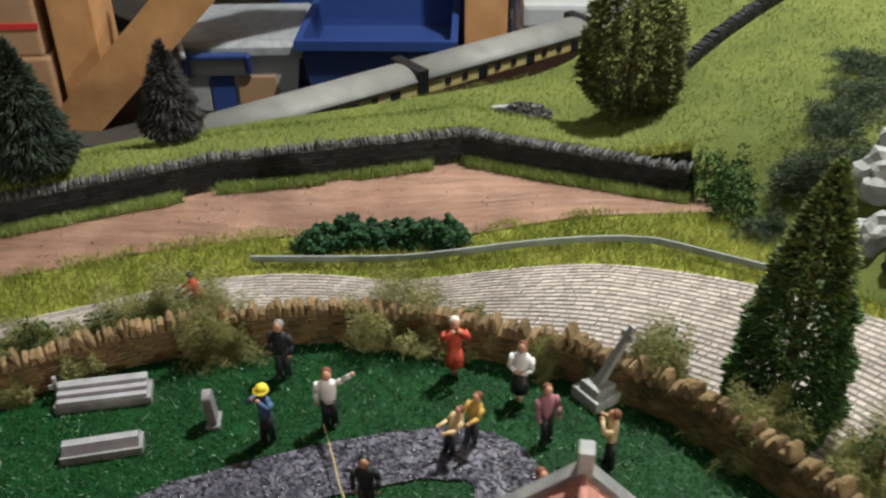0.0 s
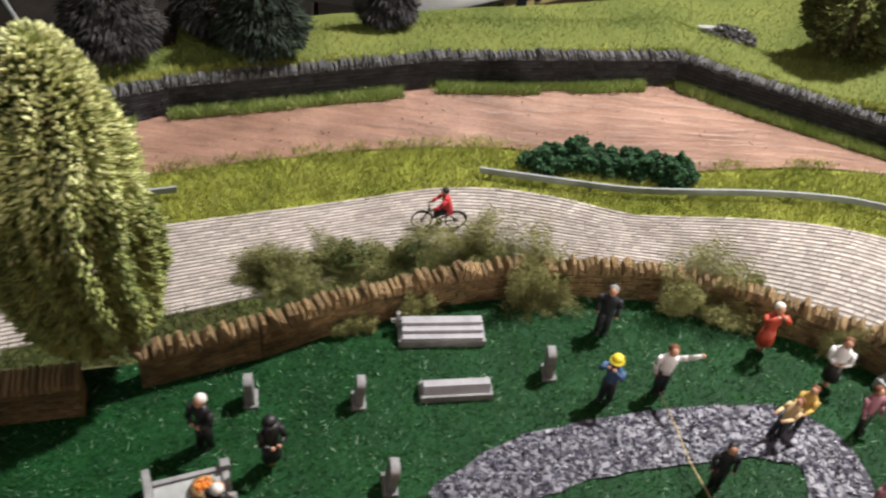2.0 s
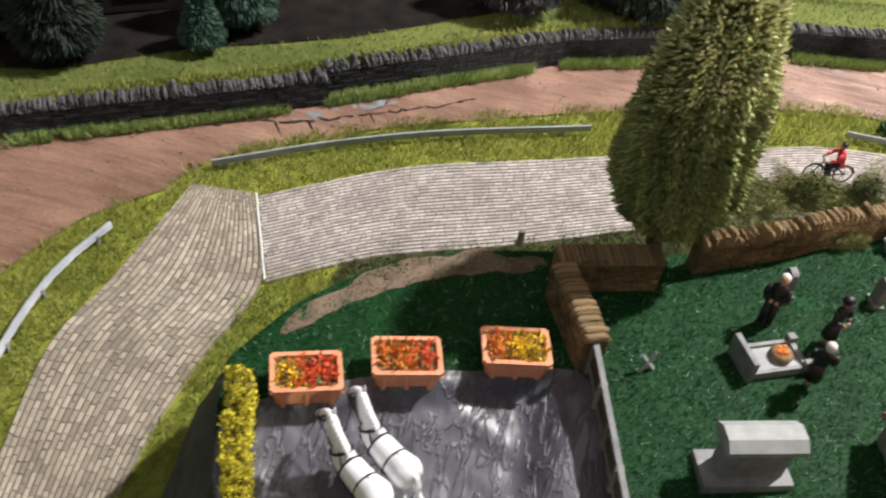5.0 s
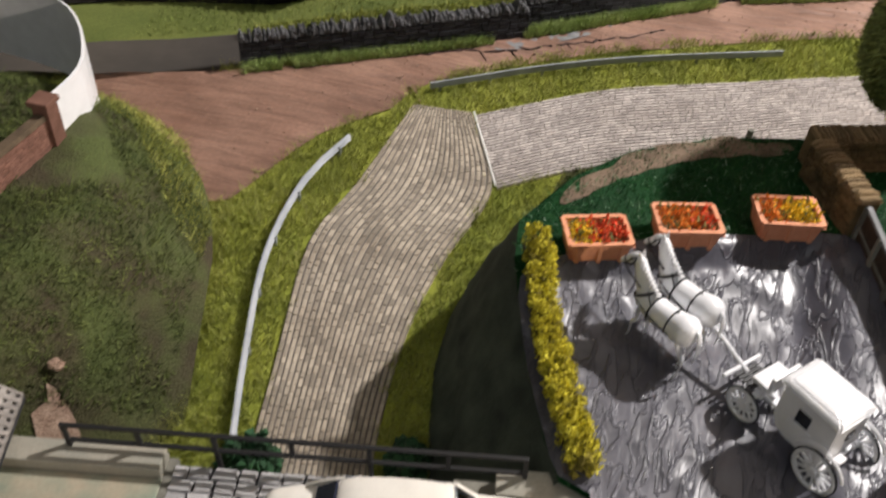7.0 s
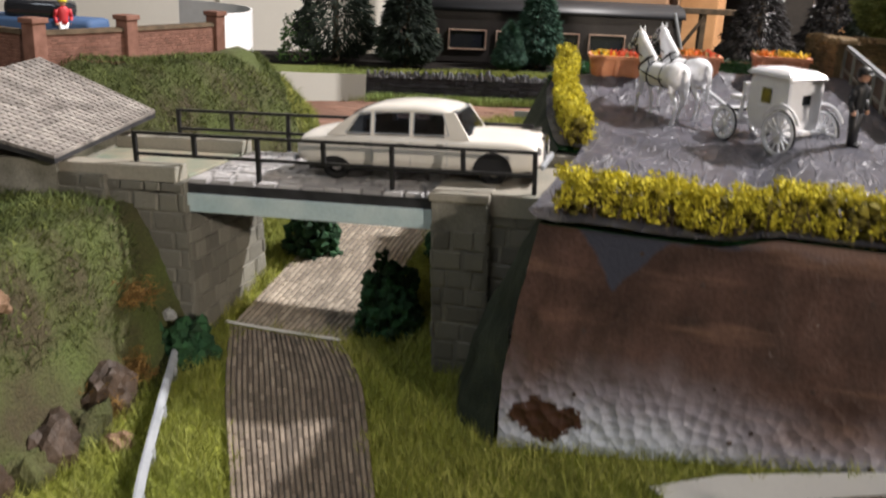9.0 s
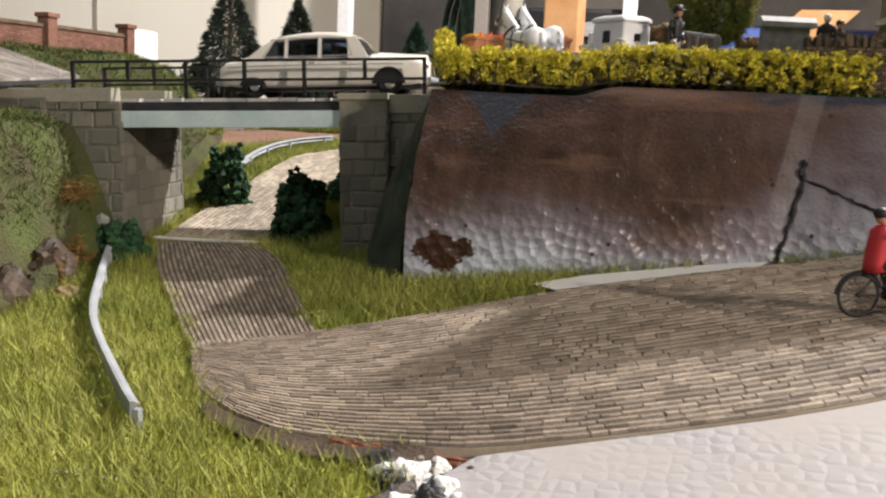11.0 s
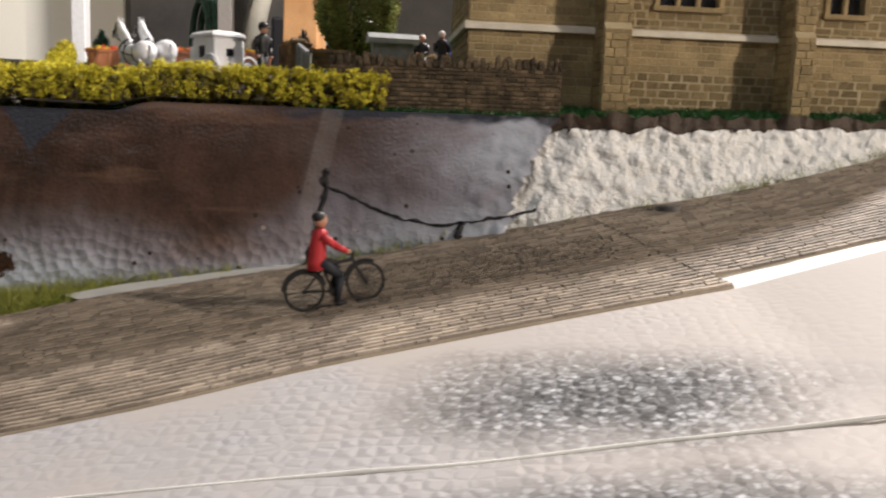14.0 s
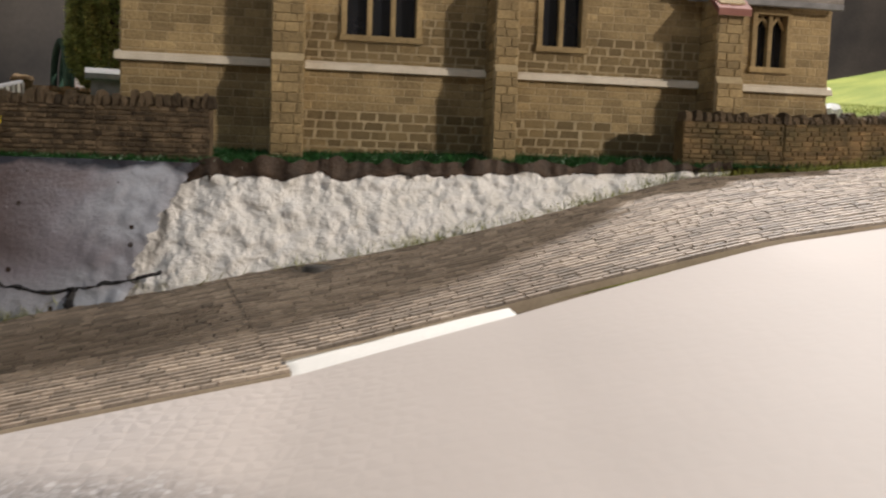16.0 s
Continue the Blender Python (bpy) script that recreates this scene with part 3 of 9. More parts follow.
def ball(bm, c, r, index=0, n=10, squash=(1, 1, 1)):
    m = Matrix.Translation(c) @ Matrix.Diagonal((r * squash[0], r * squash[1], r * squash[2], 1))
    out = bmesh.ops.create_uvsphere(bm, u_segments=n, v_segments=max(6, n * 2 // 3), radius=1, matrix=m)
    for f in {f for v in out["verts"] for f in v.link_faces}:
        f.material_index = index
    return bm


def ring(bm, c, axis, R, r, n=28, k=6, index=0):
    """A torus about the axis."""
    q = Vector(axis).to_track_quat("Z", "Y").to_matrix()
    rows = []
    for i in range(n):
        a = 2 * math.pi * i / n
        rows.append([bm.verts.new(Vector(c) + q @ Vector(((R + r * math.cos(b)) * math.cos(a), (R + r * math.cos(b)) * math.sin(a), r * math.sin(b))))
                     for b in (2 * math.pi * j / k for j in range(k))])
    for i in range(n):
        for j in range(k):
            f = bm.faces.new((rows[i][j], rows[(i + 1) % n][j], rows[(i + 1) % n][(j + 1) % k], rows[i][(j + 1) % k]))
            f.material_index = index
    return bm


def loft(bm, rings, index=0, close=True):
    """Skins closed rings of equal length, and caps both ends."""
    rows = [[bm.verts.new(p) for p in ring_] for ring_ in rings]
    n = len(rows[0])
    for a, b in zip(rows, rows[1:]):
        for i in range(n):
            f = bm.faces.new((a[i], a[(i + 1) % n], b[(i + 1) % n], b[i]))
            f.material_index = index
    if close:
        for row in (rows[0], rows[-1]):
            f = bm.faces.new(row)
            f.material_index = index
    return bm


def many(tv, tf, mats3, locs):
    """Copies of a small template under 3x3 matrices and offsets, as one pair of vertex and face arrays."""
    tv, locs = np.asarray(tv, float), np.asarray(locs, float)
    v = np.einsum("nij,kj->nki", np.asarray(mats3, float), tv) + locs[:, None]
    k = len(tv)
    faces = [[i + o for i in f] for o in range(0, k * len(locs), k) for f in tf]
    return v.reshape(-1, 3), faces


def turns(n, tilt=0.5, size=(0.7, 1.3), up=None):
    """n random 3x3 turns with random sizes; up: the directions the local z shall take."""
    out = np.empty((n, 3, 3))
    for i in range(n):
        s = RNG.uniform(*size)
        if up is None:
            m = Euler(RNG.uniform(-tilt, tilt, 2).tolist() + [RNG.uniform(0, 6.28)]).to_matrix()
        else:
            d = Vector(up[i]) + Vector(RNG.normal(0, tilt, 3))
            m = d.to_track_quat("Z", "Y").to_matrix() @ Euler((0, 0, RNG.uniform(0, 6.28))).to_matrix()
        out[i] = np.array(m) * s
    return out


SPINDLE = ([(0, 0, 0), (0.5, 0, 0.45), (-0.25, 0.43, 0.45), (-0.25, -0.43, 0.45), (0, 0, 1)],
           [(0, 2, 1), (0, 3, 2), (0, 1, 3), (4, 1, 2), (4, 2, 3), (4, 3, 1)])
LEAF = ([(-0.5, 0, 0), (0, -0.32, 0.12), (0.5, 0, 0), (0, 0.32, 0.12)], [(0, 1, 2), (0, 2, 3)])
CLUMP = ([(1, 0, 0), (-1, 0, 0), (0, 1, 0), (0, -1, 0), (0, 0, 1), (0, 0, -1)],
         [(0, 2, 4), (2, 1, 4), (1, 3, 4), (3, 0, 4), (2, 0, 5), (1, 2, 5), (3, 1, 5), (0, 3, 5)])


FIBRE = ([(-0.13, 0, 0), (0.13, 0, 0), (0.35, 0.1, 2.4)], [(0, 1, 2)])


def inside(poly, pts):
    """Which of the points lie in the polygon."""
    x, y = np.asarray(pts, float).T
    p = np.asarray(poly, float)
    res = np.zeros(len(x), bool)
    for (x0, y0), (x1, y1) in zip(p, np.roll(p, -1, 0)):
        hit = ((y0 > y) != (y1 > y)) & (x < (x1 - x0) * (y - y0) / (y1 - y0 + 1e-12) + x0)
        res ^= hit
    return res


def smooth_line(pts, step=6.0, closed=False):
    """A Catmull-Rom line through the points."""
    p = [Vector(q) for q in pts]
    n, out = len(p), []
    for i in range(n if closed else n - 1):
        a, b, c, d = (p[(i + k) % n] if closed else p[min(max(i + k, 0), n - 1)] for k in (-1, 0, 1, 2))
        m = max(1, int((c - b).length / step))
        for j in range(m):
            t = j / m
            out.append(0.5 * ((2 * b) + (c - a) * t + (2 * a - 5 * b + 4 * c - d) * t * t + (3 * b - a - 3 * c + d) * t ** 3))
    if not closed:
        out.append(p[-1])
    return out


def sheet_mesh(outline, zfun, step):
    """Vertices and triangles of a sheet that fills the outline and lies on zfun."""
    from mathutils.geometry import delaunay_2d_cdt
    out = [Vector(p[:2]) for p in outline]
    a = np.array([tuple(p) for p in out])
    (x0, y0), (x1, y1) = a.min(0), a.max(0)
    gx, gy = np.meshgrid(np.arange(x0 + step / 2, x1, step), np.arange(y0 + step / 2, y1, step))
    grid = np.c_[gx.ravel(), gy.ravel()] + RNG.uniform(-0.25, 0.25, (gx.size, 2)) * step
    grid = grid[inside(a, grid)]
    gap = np.min(np.hypot(grid[:, None, 0] - a[None, :, 0], grid[:, None, 1] - a[None, :, 1]), 1) if len(grid) else np.zeros(0)
    grid = grid[gap > step * 0.45]
    pts = out + [Vector(g) for g in grid]
    n = len(out)
    v, _, f, *_ = delaunay_2d_cdt(pts, [(i, (i + 1) % n) for i in range(n)], [], 1, 1e-4)
    return np.array([(p.x, p.y, zfun(p.x, p.y)) for p in v]), f


def drape(name, outline, zfun, step, material, parent=None, label="", kind="structure", smooth=True):
    v, f = sheet_mesh(outline, zfun, step)
    return raw(name, v, f, material, parent, label, kind, smooth)


def skirt(name, top, bottom, rows, material, parent=None, label="", kind="structure", rough=1.0, bulge=0.0, scale=0.06):
    """A slope between two lines of equal length, with uneven relief."""
    n, v, f = len(top), [], []
    for r in range(rows + 1):
        t = r / rows
        for i in range(n):
            p = Vector(top[i]).lerp(Vector(bottom[i]), t)
            d = Vector(bottom[i]) - Vector(top[i])
            out = Vector((d.x, d.y, 0)).normalized() if Vector((d.x, d.y, 0)).length > 0.1 else Vector((0, -1, 0))
            edge = math.sin(math.pi * t)
            p = p + out * (bulge * edge + rough * edge * noise.noise(p * scale) + 0.5 * rough * edge * noise.noise(p * scale * 4))
            v.append(tuple(p))
    for r in range(rows):
        for i in range(n - 1):
            f.append((r * n + i, r * n + i + 1, (r + 1) * n + i + 1, (r + 1) * n + i))
    return raw(name, v, f, material, parent, label, kind, True)


def blades(name, pts, zfun, height, material, parent=None, label="", lean=0.5, width=0.28):
    """Flock fibres: one thin upright triangle each."""
    pts = np.asarray(pts)
    n = len(pts)
    z = np.array([zfun(x, y) for x, y in pts])
    a, h = RNG.uniform(0, 6.28, n), RNG.uniform(0.5, 1.2, n) * height
    off = RNG.normal(0, lean, (n, 2)) * h[:, None]
    w = np.c_[np.cos(a), np.sin(a)] * width / 2
    v = np.empty((n, 3, 3))
    v[:, 0, :2], v[:, 1, :2], v[:, 2, :2] = pts - w, pts + w, pts + off
    v[:, 0, 2] = v[:, 1, 2] = z - 0.1
    v[:, 2, 2] = z + h
    return raw(name, v.reshape(-1, 3), np.arange(3 * n).reshape(-1, 3), material, parent, label, "stuff")


def scatter_in(poly, per_mm2):
    a = np.asarray([tuple(p)[:2] for p in poly])
    lo, hi = a.min(0), a.max(0)
    p = RNG.uniform(lo, hi, (int(np.prod(hi - lo) * per_mm2), 2))
    return p[inside(a, p)]

# ---- the lie of the land ----
CTRL = np.array([
    (-366, 209, -63), (-347, 165, -66), (-400, 100, -70), (-375, 23, -80), (-366, -66, -93), (-300, -125, -96), (-235, -171, -95), (-237, -77, -84),
    (-183, -44, -76), (-143, -51, -67), (-103, -45, -58), (-160, -156, -80), (-76, -115, -66), (-40, -105, -56), (12, -18, -31), (10, -98, -42),
    (95, 20, -24), (-106, 345, -62), (-36, 326, -56), (47, 305, -38), (90, 262, -36), (-234, 298, -58), (-135, 402, -51), (-12, 436, -52),
    (-256, 356, -58), (-359, 280, -58), (-472, 206, -57), (110, 428, -52), (-450, 110, -64), (150, 150, -28), (-420, -150, -100)], float)


def spline_fit(p):
    """Coefficients of a height field through the points: a sum of distances and a plane."""
    n = len(p)
    a = np.zeros((n + 3, n + 3))
    a[:n, :n] = np.hypot(p[:, None, 0] - p[None, :, 0], p[:, None, 1] - p[None, :, 1]) - 6 * np.eye(n)
    a[:n, n], a[:n, n + 1:] = 1, p[:, :2]
    a[n:, :n] = a[:n, n:].T
    return np.linalg.solve(a, np.r_[p[:, 2], 0, 0, 0])


COEF = spline_fit(CTRL)


def gz(x, y):
    """Height of the lower ground."""
    n = len(CTRL)
    return float(COEF[:n] @ np.hypot(CTRL[:, 0] - x, CTRL[:, 1] - y) + COEF[n] + COEF[n + 1] * x + COEF[n + 2] * y)


def step01(t):
    t = min(max(t, 0.0), 1.0)
    return t * t * (3 - 2 * t)


def pz(x, y):
    """Height of the raised churchyard and forecourt."""
    z = -30 + 18 * min(max((y + 40) / 150, 0), 1)
    line = 111 + 0.47 * (x + 229)
    court = step01((-228 - x) / 14) * step01((line - y) / 6 + 0.5)
    floor_z = float(np.interp(y, (-50, -30, 5, 29, 46, 80), (-33, -32.5, -29.8, -27.6, -26.9, -25))) + 6 * step01((y - line + 30) / 30)
    return z * (1 - court) + floor_z * court + 0.5 * noise.noise(Vector((x * 0.03, y * 0.03, 0)))


FRONT_EDGE = [(-286, -34), (-284, -46), (-281, -57), (-250, -53), (-215, -47), (-180, -43), (-150, -42), (-117, -41), (-90, -38), (-60, -31), (-25, -23), (10, -14), (45, -4)]
EAST_EDGE = [(85, 20), (108, 60), (112, 110), (100, 145), (88, 165)]
NORTH_EDGE = [(70, 190), (53, 203), (21, 225), (-14, 235), (-47, 239), (-70, 236), (-94, 231), (-112, 224), (-129, 215), (-148, 205), (-167, 191), (-195, 175), (-215, 168), (-245, 160), (-270, 152)]
WEST_EDGE = [(-298, 134), (-314, 114), (-327, 90), (-325, 74), (-315, 46), (-305, 22), (-299, 11), (-290, 8)]
PLATEAU = FRONT_EDGE + EAST_EDGE + NORTH_EDGE + WEST_EDGE

BACK_FOOT = [(-590, 150), (-530, 180), (-472, 207), (-359, 281), (-256, 357), (-135, 403), (-12, 437), (108, 424), (150, 395), (230, 330)]
NEAR_EDGE = [(-274, -171), (-235, -171), (-188, -160), (-150, -144), (-76, -116), (-40, -106), (22, -100), (110, -60), (230, 20)]
FRONT_LIP = [(-560, -290), (-420, -250), (-350, -228), (-300, -209), (-275, -202), (-255, -197), (-245, -189), (-241, -181)]
GROUND = [(-590, -60)] + FRONT_LIP + [(-248, -171)] + [(x, y + 6) for x, y in NEAR_EDGE[1:]] + BACK_FOOT[::-1]

drape("ground", smooth_line(GROUND, 14, True), gz, 9, M_VERGE, None, "uneven model ground covered in yellow-green static grass")

FIELD = [(-545, 180), (-472, 204), (-359, 278), (-256, 353), (-135, 399), (-12, 433), (100, 420), (140, 395), (132, 372), (60, 370), (-20, 358), (-60, 362), (-108, 364), (-190, 336), (-269, 300), (-330, 268), (-391, 225), (-402, 200), (-425, 172), (-440, 135), (-452, 118), (-495, 144)]
drape("field", smooth_line(FIELD, 10, True), lambda x, y: gz(x, y) + 1.0 + 0.9 * noise.noise(Vector((x * 0.035 + y * 0.06, y * 0.05, 3))) + 0.5 * noise.noise(Vector((x * 0.02 + y * 0.25, y * 0.3, 1))), 6, M_FIELD, None, "bare reddish brown painted field with shallow ruts")

PLATEAU_TOP = drape("lawn", PLATEAU, pz, 6, M_LAWN, None, "dark green flocked churchyard lawn with glossy fibres")
COURT = [(-322, 68), (-314, 77), (-294, 89), (-270, 99), (-246, 106), (-229, 111), (-222, 100), (-214, 72), (-206, 35), (-196, -5), (-186, -36), (-190, -46), (-215, -48.5), (-250, -54.5), (-281.5, -58.5), (-285.5, -46), (-287.5, -33), (-291, 9), (-299.5, 12), (-306, 24), (-316, 48)]
drape("forecourt", smooth_line(COURT, 6, True), lambda x, y: pz(x, y) + 1.4 + 2.4 * max(0.0, 0.16 - abs(noise.noise(Vector((x * 0.022 + y * 0.012, y * 0.018, 7))))) / 0.16 * 0.4 + 0.25 * noise.noise(Vector((x * 0.05, y * 0.12, 2))) + 0.5 * max(0.0, 0.1 - abs(noise.noise(Vector((x * 0.09 + y * 0.05, y * 0.04, 3))))) / 0.1, 2.0, M_PLAZA, None, "wrinkled glossy dark grey tarmac forecourt")


def slate_path():
    line = smooth_line([(-104, 138), (-92, 152), (-72, 164), (-45, 174), (-18, 181), (-1, 178), (4, 163), (-3, 146), (-6, 128)], 4)
    left, right = [], []
    for i, p in enumerate(line):
        d = (line[min(i + 1, len(line) - 1)] - line[max(i - 1, 0)]).normalized()
        s = Vector((-d.y, d.x))
        w = 9.5 + 1.6 * noise.noise(Vector((i * 0.5, 0, 0)))
        left.append(p + s * w), right.append(p - s * w)
    outline = left + right[::-1]
    root = drape("path", outline, lambda x, y: pz(x, y) + 0.7 + 0.5 * noise.noise(Vector((x * 0.35, y * 0.35, 4))), 1.6, M_PATHBED, None, "winding path of glossy dark slate chippings through the lawn")
    pts = scatter_in(outline, 0.34)
    chip = ([(-1, -0.6, -0.2), (1, -0.7, -0.2), (0.9, 0.6, -0.2), (-0.8, 0.7, -0.2), (-0.5, -0.3, 0.35), (0.6, -0.3, 0.25), (0.5, 0.35, 0.4), (-0.4, 0.4, 0.3)],
            [(4, 5, 6, 7), (0, 1, 5, 4), (1, 2, 6, 5), (2, 3, 7, 6), (3, 0, 4, 7)])
    v, f = many(*chip, turns(len(pts), 0.45, (0.5, 1.0)), [(x, y, pz(x, y) + 0.7) for x, y in pts])
    raw("chippings", v, f, M_PATH, root, "", "stuff")
    return outline


PATH_LINE = slate_path()

# ---- the slopes round the raised part ----


def resample(line, n):
    p = [Vector(q) for q in line]
    d = np.r_[0, np.cumsum([(b - a).length for a, b in zip(p, p[1:])])]
    t = np.linspace(0, d[-1], n)
    a = np.array([tuple(q) for q in p])
    return [tuple(np.interp(s, d, a[:, k]) for k in range(a.shape[1])) for s in t]


def on(line, zfun, dz=0.0):
    return [(x, y, zfun(x, y) + dz) for x, y in line]


def slope(name, top_line, foot_line, rows, material, label, n=80, rough=1.0, bulge=0.0, dz=0.0, scale=0.06):
    top, foot = resample(top_line, n), resample(foot_line, n)
    return skirt(name, on(top, pz, dz), on(foot, gz, -2), rows, material, None, label, "structure", rough, bulge, scale)


EMBANK = slope("embankment", FRONT_EDGE[2:8] + [(-112, -40.5)], [(-284, -66), (-250, -61), (-215, -54), (-181, -49), (-152, -52), (-127, -53.5)], 40, M_EMBANK, "brown and lilac painted insulation board embankment with cracks", 240, 1.3, 3.0)
for vert in EMBANK.data.vertices:
    far = vert.co.x / MM + 146
    if far > 0:
        vert.co.x += MM * min(1.0, far / 18) * (5 * noise.noise(Vector((0, 2, vert.co.z / MM * 0.16))) + 2.5 * noise.noise(Vector((0, 5, vert.co.z / MM * 0.6))))
        vert.co.y -= MM * min(1.0, far / 18) * abs(noise.noise(vert.co / MM * 0.22)) * 1.6
slope("corner_bank", FRONT_EDGE[:3], [(-306, -44), (-299, -58), (-285, -67)], 16, M_ROCKBANK, "dark mossy rock corner below the hedge", 30, 2.5, 2.0, 0.0, 0.12)


def crack(points, r):
    """A dark split in the embankment: an irregular groove line just under its skin."""
    r_ = np.random.default_rng(8)
    bm = bmesh.new()
    line = smooth_line([Vector(p) for p in points], 1.6)
    line = [p + Vector((r_.normal(0, 0.35), 0, r_.normal(0, 0.2))) for p in line]
    skin = np.array([tuple(v.co) for v in EMBANK.data.vertices]) / MM
    for p in line:
        p.y = skin[np.argmin(np.hypot(skin[:, 0] - p.x, skin[:, 2] - p.z)), 1] - 0.05
    for p, p2 in zip(line, line[1:]):
        tube(bm, p, p2, *(r * r_.uniform(0.4, 1.5, 2)), 5)
    part("crack", bm, M_BLACKJOINT, EMBANK)


def white_foam():
    n, rows, v, f = 150, 30, [], []
    top = resample([(-118, -41), (-90, -37), (-60, -30), (-25, -22), (10, -13), (28, -7)], n)
    foot = resample([(-135, -53), (-103, -48), (-70, -44), (-33, -36), (2, -21), (27, -9)], n)
    for r in range(rows + 1):
        t = r / rows
        for (x0, y0), (x1, y1) in zip(top, foot):
            z0, z1 = pz(x0, y0) - 1.0, gz(x1, y1) - 1
            p = Vector((x0 + (x1 - x0) * t, y0 + (y1 - y0) * t, z0 + (z1 - z0) * t))
            c = noise.cell_vector(p * 0.33)
            e = 1.8 * noise.noise(p * 0.2) + 1.1 * noise.noise(p * 0.45) + 0.7 * abs(noise.noise(p * 0.9)) + 0.1 * c.x
            e *= min(1, 6 * (1 - t)) 
            k = max(0.0, 1 - len(v) % n / 16)
            e += 1.3 * (abs(noise.noise(p * 0.28 + Vector((0, 0, 9)))) * 2 - 0.5) * min(1, 6 * (1 - t))
            v.append((p.x, p.y + 4 * k - 1.2 - e * (1 - 0.5 * t), p.z + (2.2 * noise.noise(p * 0.3) if r == 0 else 0)))
    for r in range(rows):
        for i in range(n - 1):
            a = r * n + i
            f.append((a, a + 1, a + n + 1, a + n))
    root = raw("foam_bank", v, f, M_FOAM, None, "white expanded foam bank left unpainted", "structure", True)
    dv, df = [], []
    for i in range(n):
        d = 2.2 + 3.5 * noise.noise(Vector((i * 0.13, 0, 3))) + 5 * max(0.0, noise.noise(Vector((i * 0.55, 4, 0)))) ** 1.5
        for j in range(5):
            a = max(0.0, min(d, 9)) * j / 4
            p, q = Vector(v[int(a) * n + i]), Vector(v[(int(a) + 1) * n + i])
            p = p.lerp(q, a % 1)
            dv.append((p.x, p.y - 0.6 * (1 if j < 4 else -0.2), p.z + (2.0 if j == 0 else 0)))
    for i in range(n - 1):
        for j in range(4):
            df.append((i * 5 + j, i * 5 + j + 1, i * 5 + j + 6, i * 5 + j + 5))
    raw("paint_drip", dv, df, M_SOILDARK, root, "dark brown paint that ran down from the lawn's edge", "", True)


white_foam()
slope("side_bank", WEST_EDGE[1:-1], [(-332, 130), (-348, 96), (-348, 74), (-343, 50), (-338, 26), (-334, 4)], 14, M_ROCKBANK, "steep dark scatter-covered bank", 60, 2.5, 2.0)
slope("north_bank", NORTH_EDGE, [(80, 200), (62, 212), (30, 236), (-14, 250), (-47, 262), (-70, 274), (-94, 270), (-112, 264), (-132, 254), (-155, 243), (-178, 228), (-205, 212), (-232, 206), (-258, 202), (-285, 190)], 10, M_MOSS, "grassy bank falling from the churchyard wall to the road", 120, 2.0, 1.5)
slope("lawn_rim", NORTH_EDGE[-1:] + WEST_EDGE[:2], [(-285, 190), (-312, 164), (-334, 130)], 10, M_MOSS, "mossy rim of the lawn above the road", 40, 1.5, 2.0)
slope("east_bank", FRONT_EDGE[-1:] + EAST_EDGE + NORTH_EDGE[:1], [(60, -4), (98, 14), (124, 56), (130, 110), (118, 155), (106, 185), (92, 215)], 8, M_BANK, "grass bank beside the church", 60, 1.5, 1.0)
drape("earth_rim", [(x + 2.5 * noise.noise(Vector((x * 0.12, y * 0.12, 1))), y + 4 * noise.noise(Vector((x * 0.1, y * 0.1, 9)))) for x, y in (tuple(p)[:2] for p in smooth_line([Vector(p) for p in ((-246, 156), (-275, 149), (-298, 131), (-313, 111), (-316, 102), (-308, 107), (-292, 124), (-270, 140), (-248, 149))], 3, True))], lambda x, y: pz(x, y) + 0.35 + 0.9 * noise.noise(Vector((x * 0.2, y * 0.2, 0))), 3, M_EARTH, None, "strip of bare earth along the lawn's rim")
drape("foot_card", [(-237, -79), (-210, -68), (-188, -56), (-184, -47), (-205, -53), (-232, -63), (-246, -72)], lambda x, y: gz(x, y) + 1.2, 3, M_CARD, None, "bare white card at the foot of the embankment")

# ---- paved roads: cards of printed stone setts ----


def band(left, right, n):
    return resample(left, n), resample(right, n)


